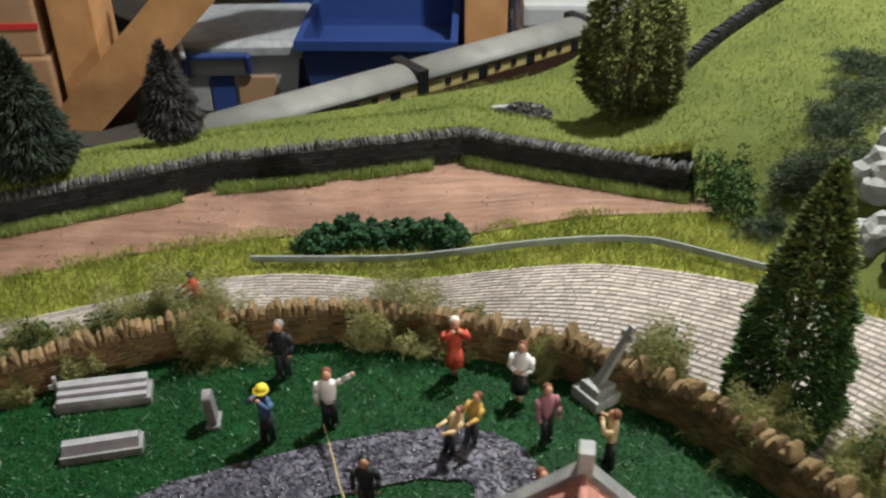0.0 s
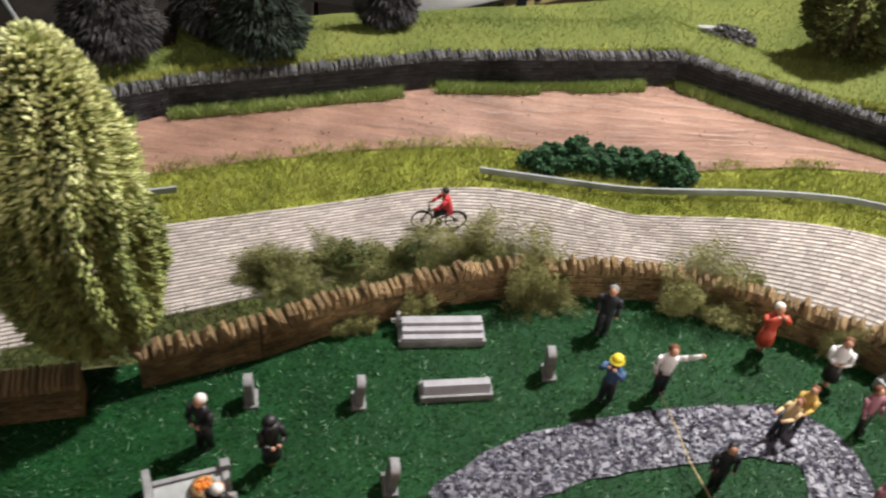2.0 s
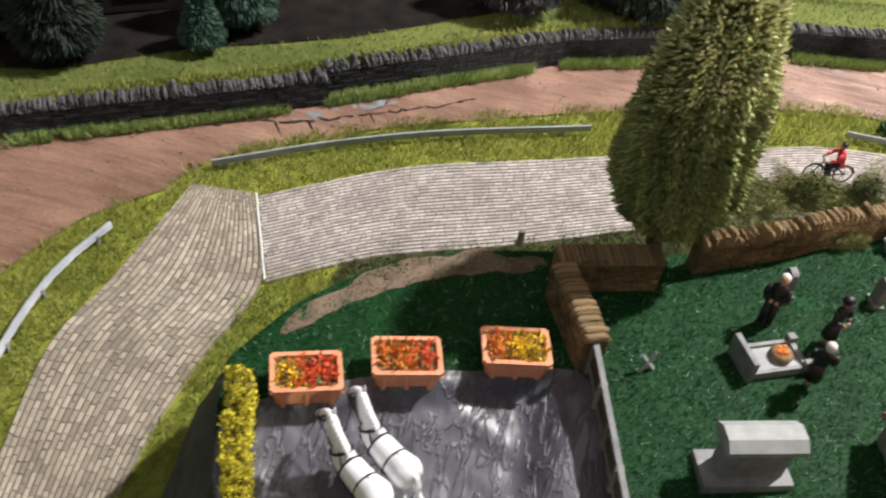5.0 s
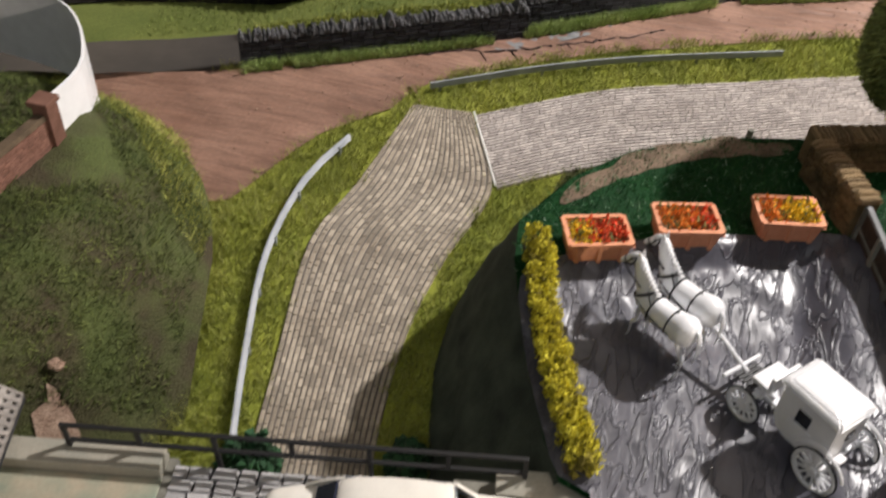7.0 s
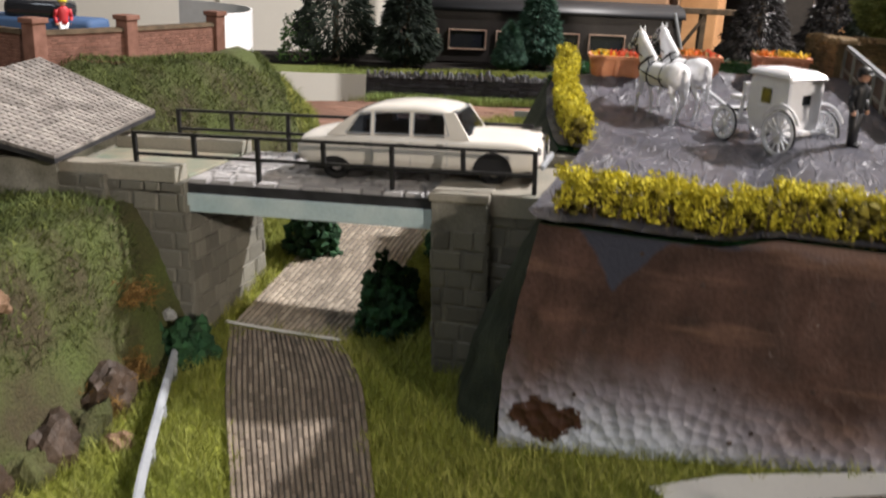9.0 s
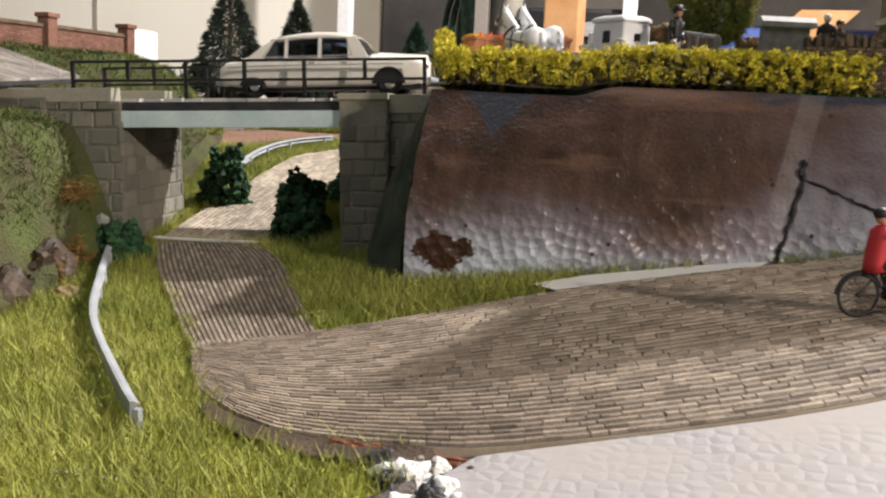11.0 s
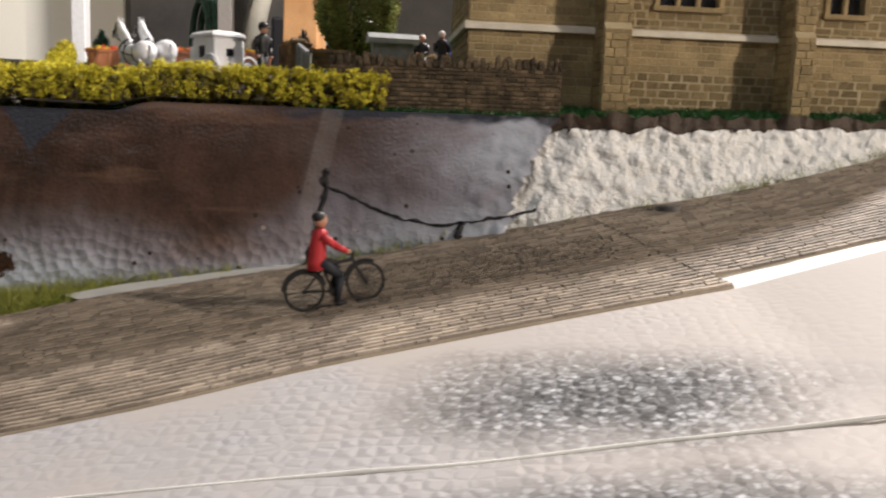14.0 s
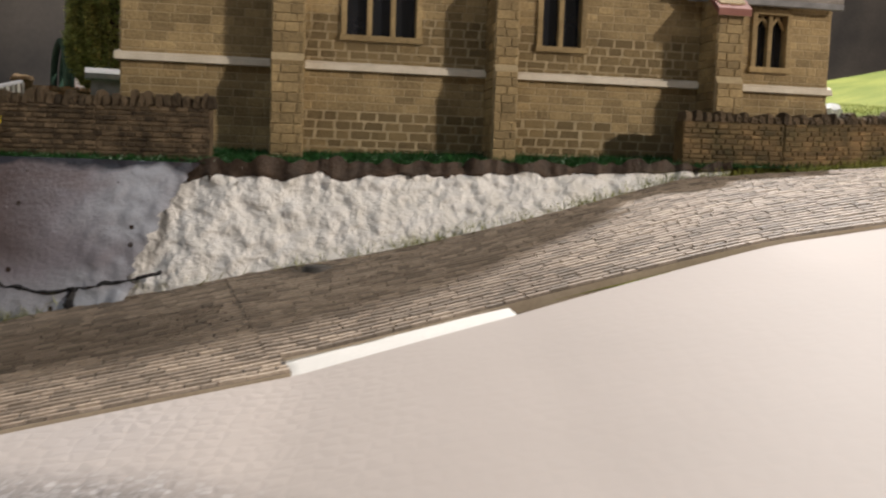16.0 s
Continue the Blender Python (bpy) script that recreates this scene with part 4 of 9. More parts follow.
def paved(name, left, right, label, material, rows, stone=(4.0, 7.5), lift=1.0, singles=0, zone=None, thick=0.8, groove=0.17, joint=M_JOINT, tick=0.3, cross=0.025):
    """A card between two edge lines, with rows of setts that run along it."""
    n = 60
    le, re_ = band(smooth_line([Vector(p) for p in left], 8), smooth_line([Vector(p) for p in right], 8), n)
    L_, R_ = np.array([tuple(p) for p in le]), np.array([tuple(p) for p in re_])
    mid = (L_ + R_) / 2
    run = np.r_[0, np.cumsum(np.hypot(*np.diff(mid, axis=0).T))]

    def spot(s, w, dz):
        x = np.interp(s, run, L_[:, 0]) * (1 - w) + np.interp(s, run, R_[:, 0]) * w
        y = np.interp(s, run, L_[:, 1]) * (1 - w) + np.interp(s, run, R_[:, 1]) * w
        return (x, y, gz(x, y) + lift + dz)

    root_v, root_f, m = [], [], 10
    for i in range(n):
        for j in range(m + 1):
            root_v.append(spot(run[i], j / m, 0))
        for j in (0, m):
            p = spot(run[i], j / m, -thick - lift)
            root_v.append(p)
    k = m + 3
    for i in range(n - 1):
        for j in range(m):
            root_f.append((i * k + j, (i + 1) * k + j, (i + 1) * k + j + 1, i * k + j + 1))
        root_f.append((i * k, i * k + m + 1, (i + 1) * k + m + 1, (i + 1) * k))
        root_f.append((i * k + m, (i + 1) * k + m, (i + 1) * k + m + 2, i * k + m + 2))
    root = new(name, mesh_of(name, root_v, root_f, [joint, M_CARDEDGE], False, ([0] * m + [1, 1]) * (n - 1)))
    tagged(root, label, kind="structure")
    v, f, loose = [], [], []
    for row in range(rows):
        s = RNG.uniform(-stone[1], 0)
        while s < run[-1]:
            d = RNG.uniform(*stone)
            if RNG.random() < 0.06:
                d *= 0.6
            gap = tick if RNG.random() < 0.22 else cross
            s0, s1 = max(s + gap, 0.1), min(s + d - gap, run[-1] - 0.1)
            w0, w1 = (row + groove) / rows, (row + 1 - groove) / rows
            if s1 - s0 > 1:
                h, e = RNG.uniform(0.36, 0.52), 0.1 if gap == tick else 0.02
                q = [spot(a, w, h) for a, w in ((s0 + e, w0 + 0.004), (s1 - e, w0 + 0.004), (s1 - e, w1 - 0.004), (s0 + e, w1 - 0.004))]
                g = [spot(a, w, -0.02) for a, w in ((s0, w0), (s1, w0), (s1, w1), (s0, w1))]
                c = np.mean(q, 0)
                if zone and len(loose) < singles and zone[0] < c[0] < zone[1] and zone[2] < c[1] < zone[3]:
                    loose.append((g, q))
                else:
                    o = len(v)
                    v += g + q
                    f += [(o + 4, o + 5, o + 6, o + 7), (o, o + 1, o + 5, o + 4), (o + 1, o + 2, o + 6, o + 5), (o + 2, o + 3, o + 7, o + 6), (o + 3, o, o + 4, o + 7)]
            s += d
    raw("setts", v, f, material, root, "", "stuff")
    shared = None
    for g, q in loose:
        a, b, d = (Vector(g[i]) for i in (0, 1, 3))
        if shared is None:
            shared = mesh_of("sett", [(0, 0, 0), (1000, 0, 0), (1000, 1000, 0), (0, 1000, 0), (60, 60, 300), (940, 60, 300), (940, 940, 300), (60, 940, 300)],
                             [(4, 5, 6, 7), (0, 1, 5, 4), (1, 2, 6, 5), (2, 3, 7, 6), (3, 0, 4, 7)], material)
        ux, uy = (b - a) * MM, (d - a) * MM
        if ux.cross(uy).z < 0:
            a, ux, uy = d, (Vector(g[2]) - d) * MM, (a - d) * MM
        uz = ux.cross(uy).normalized() * 0.001
        ob = new("sett", shared)
        ob.parent = root
        ob.matrix_world = Matrix(((ux.x, uy.x, uz.x, a.x * MM), (ux.y, uy.y, uz.y, a.y * MM), (ux.z, uy.z, uz.z, a.z * MM), (0, 0, 0, 1)))
    return root


REAR_L = [(-366, 209), (-310, 247), (-249, 273), (-172, 307), (-112, 335), (-70, 334), (-36, 326), (29, 322), (98, 304), (150, 270), (190, 215)]
REAR_R = [(-346, 165), (-310, 190), (-258, 212), (-205, 238), (-150, 264), (-80, 278), (-36, 270), (20, 250), (60, 226), (88, 200), (112, 165)]
DOWN_L = [(-394, 206), (-401, 149), (-408, 113), (-400, 58), (-391, 0), (-384, -38)]
DOWN_R = [(-368, 210), (-348, 166), (-356, 122), (-360, 84), (-357, 39), (-349, 0), (-346, -34)]
UNDER_L = [(-384, -40), (-364, -68), (-338, -100), (-313, -130)]
UNDER_R = [(-346, -36), (-330, -52), (-308, -85), (-289, -114)]
FRONT_FAR = [(-316, -126), (-289, -113), (-237, -79), (-188, -56), (-143, -52), (-103, -46)]
FRONT_NEAR = [(-298, -152), (-272, -169), (-235, -169), (-188, -158), (-150, -142), (-77, -114)]
RISE_FAR = [(-104.5, -46.5), (-60, -43), (-25, -33), (12, -18), (50, -6), (100, 12), (160, 40)]
RISE_NEAR = [(-82, -108), (-55, -103), (-38, -100), (22, -93), (60, -80), (120, -48), (190, -5)]


# ---- things of stone: shared little blocks ----
def block_mesh(name, material, seed):
    r = np.random.default_rng(seed)
    if name == "coping_stone":
        ring_ = ((0.12, 0), (0.88, 0), (1, 0.2), (1, 0.8), (0.88, 1), (0.12, 1), (0, 0.8), (0, 0.2))
        c = np.array([(0.5 + (x - 0.5) * k, 0.5 + (y - 0.5) * k, z) for z, k in ((0, 1.05), (0.6, 1.0), (0.92, 0.82), (1.06, 0.45)) for x, y in ring_]) * 1000
        c += r.uniform(-75, 75, c.shape)
        f = [(a + i, a + (i + 1) % 8, a + 8 + (i + 1) % 8, a + 8 + i) for a in (0, 8, 16) for i in range(8)]
        return mesh_of(name, c, f + [tuple(range(24, 32))], material)
    c = np.array([(x, y, z) for z in (0, 1) for x, y in ((0, 0), (1, 0), (1, 1), (0, 1))], float) * 1000
    c += r.uniform(-60, 60, c.shape)
    c[4:, 0] += np.where(c[4:, 0] < 500, 90, -90)
    c[4:, 1] += np.where(c[4:, 1] < 500, 90, -90)
    return mesh_of(name, c, [(4, 5, 6, 7), (0, 1, 5, 4), (1, 2, 6, 5), (2, 3, 7, 6), (3, 0, 4, 7), (3, 2, 1, 0)], material)


BLOCKS = {}


def block(name, material, origin, u, v, w, parent):
    """One stone as an object: a shared block stretched along u, v and w (mm, in the parent's frame)."""
    key = (name, material.name, int(RNG.integers(4)))
    if key not in BLOCKS:
        BLOCKS[key] = block_mesh(name, material, key[2] + 11)
    ob = new(name, BLOCKS[key])
    ob.parent = parent
    o, u, v, w = (Vector(a) * MM for a in (origin, u, v, w))
    ob.matrix_local = Matrix(((u.x, v.x, w.x, o.x), (u.y, v.y, w.y, o.y), (u.z, v.z, w.z, o.z), (0, 0, 0, 1)))
    return ob


def courses(width, height, course, lengths, holes=()):
    """Stones of a coursed wall as (x0, x1, z0, z1), leaving out the holes, given the same way."""
    out, z, k = [], 0.0, 0
    while z < height - course * 0.4:
        h = min(course * RNG.uniform(0.85, 1.15), height - z)
        x = -RNG.uniform(0, lengths[1])
        while x < width:
            d = RNG.uniform(*lengths)
            a, b = max(x, 0), min(x + d, width)
            spans = [(a, b)]
            for x0, x1, z0, z1 in holes:
                if z + h > z0 and z < z1:
                    spans = [s for p, q in spans for s in ((p, min(q, x0)), (max(p, x1), q)) if s[1] - s[0] > 0.3]
            out += [(p, q, z, z + h) for p, q in spans if q - p > 0.4]
            x += d
        z, k = z + h, k + 1
    return out


def facing(parent, origin, along, up, out, stones, gap, proud, material, name="stone", singles=0, pick=None):
    """Lays coursed stones on a wall plane; the first few as parts, the rest joined."""
    o, u, v, w = Vector(origin), Vector(along), Vector(up), Vector(out)
    vs, fs = [], []
    for x0, x1, z0, z1 in stones:
        d = proud * RNG.uniform(0.6, 1.3)
        p = o + u * (x0 + gap) + v * (z0 + gap)
        a, b = u * max(x1 - x0 - 2 * gap, 0.2), v * max(z1 - z0 - 2 * gap, 0.2)
        if singles > 0 and (pick is None or pick(x0, z0)):
            block(name, material, p - w * 0.1, a, b, w * (d + 0.1), parent)
            singles -= 1
        else:
            n, e = len(vs), min(0.18, a.length * 0.15, b.length * 0.2)
            ea, eb = a.normalized() * e, b.normalized() * e
            q = p + w * d
            vs += [tuple(c) for c in (p, p + a, p + a + b, p + b, q + ea + eb, q + a - ea + eb, q + a + b - ea - eb, q + b + ea - eb)]
            fs += [(n + 4, n + 5, n + 6, n + 7), (n, n + 1, n + 5, n + 4), (n + 1, n + 2, n + 6, n + 5), (n + 2, n + 3, n + 7, n + 6), (n + 3, n, n + 4, n + 7)]
    if vs:
        raw("stonework", vs, fs, material, parent, "", "stuff")


def wall_run(name, line, zfun, height, thick, label, m_body, m_cope, cope=2.2, course=1.4, lengths=(2, 5), foot=-6.0, cope_h=2.8, category="stone wall", kind="", lean=0.0, singles=250, gap_top=0.0, wild=0.3):
    """A free or retaining stone wall along a line: a core, coursed faces, and a row of upright coping stones."""
    pts = [Vector(p) for p in line]
    c = sum(pts, Vector((0, 0))) / len(pts)
    root = thing(name, c.x, c.y, zfun(c.x, c.y), 0, label, category, "", kind)
    base = Vector((c.x, c.y, zfun(c.x, c.y)))
    for a, b in zip(pts, pts[1:]):
        d = b - a
        u = Vector((d.x, d.y, 0)).normalized()
        s = Vector((u.y, -u.x, 0))
        za, zb = zfun(a.x, a.y), zfun(b.x, b.y)
        bm = bmesh.new()
        rings = []
        for p, z in ((a, za), (b, zb)):
            q = Vector((p.x, p.y, z)) - base
            rings.append([q - s * thick / 2 + Vector((0, 0, foot)), q + s * thick / 2 + Vector((0, 0, foot)), q + s * thick / 2 + Vector((0, 0, height)), q - s * thick / 2 + Vector((0, 0, height))])
        loft(bm, rings)
        part("core", bm, m_body, root)
        n = (Vector((b.x, b.y, zb)) - Vector((a.x, a.y, za)))
        for side in (1, -1):
            o = Vector((a.x, a.y, za)) - base + s * side * (thick / 2 - 0.05)
            facing(root, o, n.normalized(), (0, 0, 1), s * side, courses(n.length, height, course, lengths), 0.10, 0.45, m_body)
        x = 0.0
        while x < n.length - 0.5:
            w = cope * RNG.uniform(0.75, 1.25)
            o = Vector((a.x, a.y, za)) - base + n.normalized() * x - s * (thick / 2 + 0.4) + Vector((0, 0, height - gap_top))
            tip = Vector((RNG.normal(0, wild) + lean, 0, 1)) * cope_h * RNG.uniform(1 - wild, 1 + wild)
            block("coping_stone", m_cope, o, n.normalized() * w * 0.86, s * (thick + 0.8), Vector((n.normalized().x * tip.x, n.normalized().y * tip.x, tip.z)), root)
            x += w
    return root

# ---- vegetation ----
CONE = ((0, 0.45), (0.08, 0.92), (0.16, 1.0), (0.5, 0.62), (0.8, 0.27), (1, 0.03))
COLUMN = ((0, 0.30), (0.06, 0.70), (0.15, 0.95), (0.26, 1.02), (0.4, 0.99), (0.6, 0.88), (0.78, 0.70), (0.9, 0.50), (0.97, 0.28), (1, 0.1))
FULL = ((0, 0.62), (0.06, 0.95), (0.14, 1.0), (0.4, 0.86), (0.7, 0.54), (0.9, 0.24), (1, 0.05))


def conifer(name, x, y, z, height, radius, label, m_leaf, m_tip=None, count=2600, leaf=3.2, profile=CONE, seed=1, trunk=4.0, droop=0.35, plump=0.34):
    """A bristly model conifer: a trunk, limbs, and thousands of short shoots that point outwards."""
    r = np.random.default_rng(seed)
    root = thing(name, x, y, z, 0, label, "tree", "", "")
    bm = bmesh.new()
    tube(bm, (0, 0, -3), (0, 0, height * 0.55), height * 0.022 + 0.6, height * 0.012 + 0.3, 8)
    tube(bm, (0, 0, height * 0.55), (0, 0, height * 0.95), height * 0.012 + 0.3, 0.2, 8)
    part("trunk", bm, M_BARK, root)
    px, py = zip(*profile)
    bm = bmesh.new()
    for i in range(40):
        t = r.uniform(0.05, 0.9)
        a, zz = r.uniform(0, 6.28), trunk + t * (height - trunk)
        R = radius * 0.75 * float(np.interp(t, px, py))
        tube(bm, (0, 0, zz - R * 0.15), (R * math.cos(a), R * math.sin(a), zz), 0.45, 0.12, 5)
    part("branchwork", bm, M_BARK, root, "", False, "stuff")
    grid = np.linspace(0, 1, 200)
    area = np.cumsum(np.interp(grid, px, py) + 0.12)
    t = np.interp(r.random(count) * area[-1], area, grid)
    a = r.uniform(0, 6.283, count)
    prof = np.interp(t, px, py)
    lump = 1 + (0.04 * np.sin(a * 5 + t * 17) + 0.10 * np.sin(a * 13 + 2.5 * np.sin(t * 5 + a)) if profile is COLUMN else 0.07 * np.sin(a * 5 + t * 31) + 0.06 * np.sin(a * 3 - t * 57 + seed))
    outer = r.random(count) < 0.7
    R = radius * prof * lump * np.where(outer, r.uniform(0.86, 0.98, count), r.uniform(0.45, 0.86, count))
    locs = np.c_[R * np.cos(a), R * np.sin(a), trunk + t * (height - trunk)]
    up = np.c_[np.cos(a), np.sin(a), 0.25 - droop * 2 * (1 - t) + 1.4 * np.maximum(0, t - 0.7) * 3]
    T = turns(count, 0.22, (0.75, 1.25), up)
    T[:, :, :2] *= leaf * plump
    T[:, :, 2] *= leaf
    v, f = many(*SPINDLE, T, locs - up * leaf * 0.4)
    raw("crown", v, f, m_leaf, root, "", "stuff")
    if m_tip:
        pick = np.flatnonzero(outer)[: count * 2 // 3]
        n = len(pick)
        d = up[pick] / np.linalg.norm(up[pick], axis=1)[:, None]
        T = turns(n, 0.25, (0.7, 1.25), d)
        T[:, :, :2] *= 0.52
        T[:, :, 2] *= 1.25
        # only the upper tips take the tip colour, painting in light from above
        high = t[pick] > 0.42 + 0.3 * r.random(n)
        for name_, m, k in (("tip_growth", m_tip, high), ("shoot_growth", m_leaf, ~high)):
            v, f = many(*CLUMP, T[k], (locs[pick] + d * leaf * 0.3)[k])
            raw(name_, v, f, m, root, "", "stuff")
    return root


def bush(name, x, y, z, size, label, material, count=260, leaf=1.6, seed=3, category="bush", template=CLUMP, group=""):
    """A foam or fibre bush: clumps heaped into an uneven dome, with gaps at the rim."""
    r = np.random.default_rng(seed)
    root = thing(name, x, y, z, 0, label, category, group)
    sx, sy, sz = size
    d = r.normal(0, 1, (count, 3))
    d /= np.linalg.norm(d, axis=1)[:, None]
    d[:, 2] = np.abs(d[:, 2])
    k = 0.78 + 0.3 * np.array([noise.noise(Vector(p) * 2.3 + Vector((seed, 0, 0))) for p in d]) * 1.4 + r.uniform(-0.12, 0.08, count)
    if template is FIBRE:
        k = (0.72 + 0.75 * np.array([noise.noise(Vector(p) * 1.9 + Vector((seed * 3.1, 0, 0))) + 0.5 * noise.noise(Vector(p) * 5 + Vector((0, seed, 0))) for p in d])) * r.random(count) ** 0.45
    locs = d * np.array([sx, sy, sz]) * np.maximum(k, 0.25)[:, None]
    T = turns(count, 3.0, (0.6, 1.25)) * leaf
    v, f = many(*template, T, locs)
    raw("foliage", v, f, material, root, "", "stuff")
    for i in range(3):
        bm = bmesh.new()
        e = locs[int(r.integers(count))] * 0.75
        tube(bm, (0, 0, -1.5), tuple(e), 0.5, 0.2, 5)
        part("stem", bm, M_BARK, root, "", False)
    return root


def hedge(name, line, zfun, width, height, label, material, per_mm=26, leaf=1.25, seed=2, group="", end=1.0):
    """A clipped foam hedge along a line: a twiggy core darkened for shaded gaps, rounded lumps with gaps between them,
    and thousands of ragged leaf flakes.
    """
    r = np.random.default_rng(seed)
    p = smooth_line([Vector(q) for q in line], 3)
    c = p[len(p) // 2]
    z0 = zfun(c.x, c.y)
    root = thing(name, c.x, c.y, z0, 0, label, "hedge", group)
    d = np.r_[0, np.cumsum([(b - a).length for a, b in zip(p, p[1:])])]

    def placed(s, off, h):
        xs, ys = (np.interp(s, d, [q[i] for q in p]) for i in (0, 1))
        dx, dy = (np.interp(s, d, np.gradient([q[i] for q in p])) for i in (0, 1))
        le = np.hypot(dx, dy) + 1e-9
        x, y = xs - dy / le * off, ys + dx / le * off
        g = np.array([zfun(a, b) for a, b in zip(xs, ys)])
        return np.c_[x - c.x, y - c.y, g - z0 + h]

    tall = lambda s: height * (1 + (end - 1) * s / d[-1])
    m = int(d[-1] * 4.2)
    s = r.uniform(0.5, d[-1] - 0.5, m)
    k = r.random(m)
    side = np.where(k < 0.6, np.sign(r.normal(size=m)), r.uniform(-0.8, 0.8, m)) * width / 2 * 0.74
    h = np.where(k < 0.6, r.uniform(0.14, 0.86, m) ** 0.8, r.uniform(0.74, 0.92, m)) * tall(s) * (1 + 0.12 * np.array([noise.noise(Vector((a * 0.14, 0, seed))) for a in s]))
    big = r.uniform(1.1, 2.4, m)
    lumps = placed(s, side, h)
    n = per_mm * m // 3
    pick = r.integers(0, m, n)
    dirs = r.normal(0, 1, (n, 3))
    dirs /= np.linalg.norm(dirs, axis=1)[:, None]
    locs = lumps[pick] + dirs * big[pick][:, None] * (r.random(n) ** 0.5)[:, None] * np.array([1, 1, 1.1])
    locs[:, 2] = np.maximum(locs[:, 2], 0.2)
    T = turns(n, 3.0, (0.45, 1.15)) * leaf
    v, f = many(*LEAF, T, locs)
    raw("leaves", v, f, material, root, "", "stuff")
    # the core: twigs, and clumps coloured dark for the shade inside the hedge
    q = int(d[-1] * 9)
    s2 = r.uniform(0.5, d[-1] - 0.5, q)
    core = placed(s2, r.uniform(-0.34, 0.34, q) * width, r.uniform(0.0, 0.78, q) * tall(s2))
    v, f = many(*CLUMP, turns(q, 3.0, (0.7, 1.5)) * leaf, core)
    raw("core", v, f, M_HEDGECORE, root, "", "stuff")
    q = int(d[-1] * 3)
    s2 = r.uniform(0.5, d[-1] - 0.5, q)
    T = turns(q, 0.35, (0.7, 1.2))
    T[:, :, :2] *= 0.45
    T[:, :, 2] *= height * 0.75
    v, f = many(*SPINDLE, T, placed(s2, r.uniform(-0.46, 0.46, q) * width, np.full(q, -0.4)))
    raw("twig_tangle", v, f, M_BARK, root, "", "stuff")
    return root


# ---- figures, each a single painted casting ----
def figurine(x, y, z, rz, label, coat, legs, hair, height=21.0, skirt_=False, arm="down", hat=None, stoop=0.0, extra=None):
    mats = [coat, legs, M_SKIN, hair, hat or hair, extra or coat]
    bm, k = bmesh.new(), height / 21.0
    lean = stoop * 5

    def rings_of(rows, index):
        out = []
        for zz, rx, ry, dy in rows:
            out.append([(rx * k * math.cos(a), dy + ry * k * math.sin(a), zz * k) for a in (2 * math.pi * i / 12 for i in range(12))])
        loft(bm, out, index)

    if skirt_:
        rings_of([(0.3, 1.1, 0.9, 0), (4.5, 1.0, 0.8, 0)], 2)
        rings_of([(4.2, 3.0, 2.6, 0), (7, 2.7, 2.3, 0), (11, 2.0, 1.5, lean * 0.3)], 1)
    else:
        for s in (-1, 1):
            tube(bm, (s * 1.25 * k, 0.6 * s, 0.2), (s * 1.05 * k, 0.2 + lean * 0.2, 10.5 * k), 1.15 * k, 1.45 * k, 9, 1)
            ball(bm, (s * 1.25 * k, 0.6 * s - 0.9 * k, 0.6 * k), 1.0 * k, 1, 8, (0.8, 1.7, 0.7))
    rings_of([(9.5, 2.2, 1.5, lean * 0.25), (11.5, 2.1, 1.5, lean * 0.3), (14.5, 2.6, 1.65, lean * 0.6), (16.6, 2.9, 1.6, lean * 0.9), (17.5, 1.6, 1.2, lean), (18.0, 0.9, 0.9, lean)], 0)
    for s in (-1, 1):
        sh = (s * 2.9 * k, lean * 0.9, 16.4 * k)
        if arm == "raised" and s == 1:
            el, wr = (4.6 * k, -1.5, 18.6 * k), (7.6 * k, -3.5, 22.5 * k)
        elif arm == "front":
            el, wr = (s * 3.5 * k, -1.2 + lean, 12.8 * k), (s * 1.0 * k, -3.0 + lean, 12.2 * k)
        elif arm == "up":
            el, wr = (s * 3.9 * k, -2.2, 15.4 * k), (s * 1.0 * k, -3.0, 18.6 * k)
        elif arm == "reach":
            el, wr = (s * 3.2 * k, -2.6 + lean, 13.6 * k), (s * 2.2 * k, -6.0 + lean, 13.4 * k)
        else:
            el, wr = (s * 3.6 * k, 0.3, 13 * k), (s * 3.3 * k, -0.9, 9.6 * k)
        tube(bm, sh, el, 1.0 * k, 0.85 * k, 8, 0)
        tube(bm, el, wr, 0.85 * k, 0.65 * k, 8, 0)
        ball(bm, wr, 0.75 * k, 2, 7)
    ball(bm, (0, lean - 0.15, 19.6 * k), 1.75 * k, 2, 10, (0.88, 1.0, 1.12))
    ball(bm, (0, lean + 0.35, 20.1 * k), 1.8 * k, 3, 10, (0.95, 0.95, 0.95))
    if hat:
        ball(bm, (0, lean, 20.9 * k), 1.95 * k, 4, 10, (1, 1, 0.72))
        rings_of([(20.1, 2.4, 2.6, lean - 0.4), (20.4, 2.3, 2.5, lean - 0.4)], 4)
    bmesh.ops.rotate(bm, verts=bm.verts, cent=(0, 0, 0), matrix=Matrix.Rotation(radians(rz), 3, "Z"))
    ob = part("figurine", bm, mats, None, "", True)
    ob.location = (x * MM, y * MM, z * MM)
    return tagged(ob, label, "figurine", "figures in the churchyard")


def yard(x, y):
    return pz(x, y) + 0.2


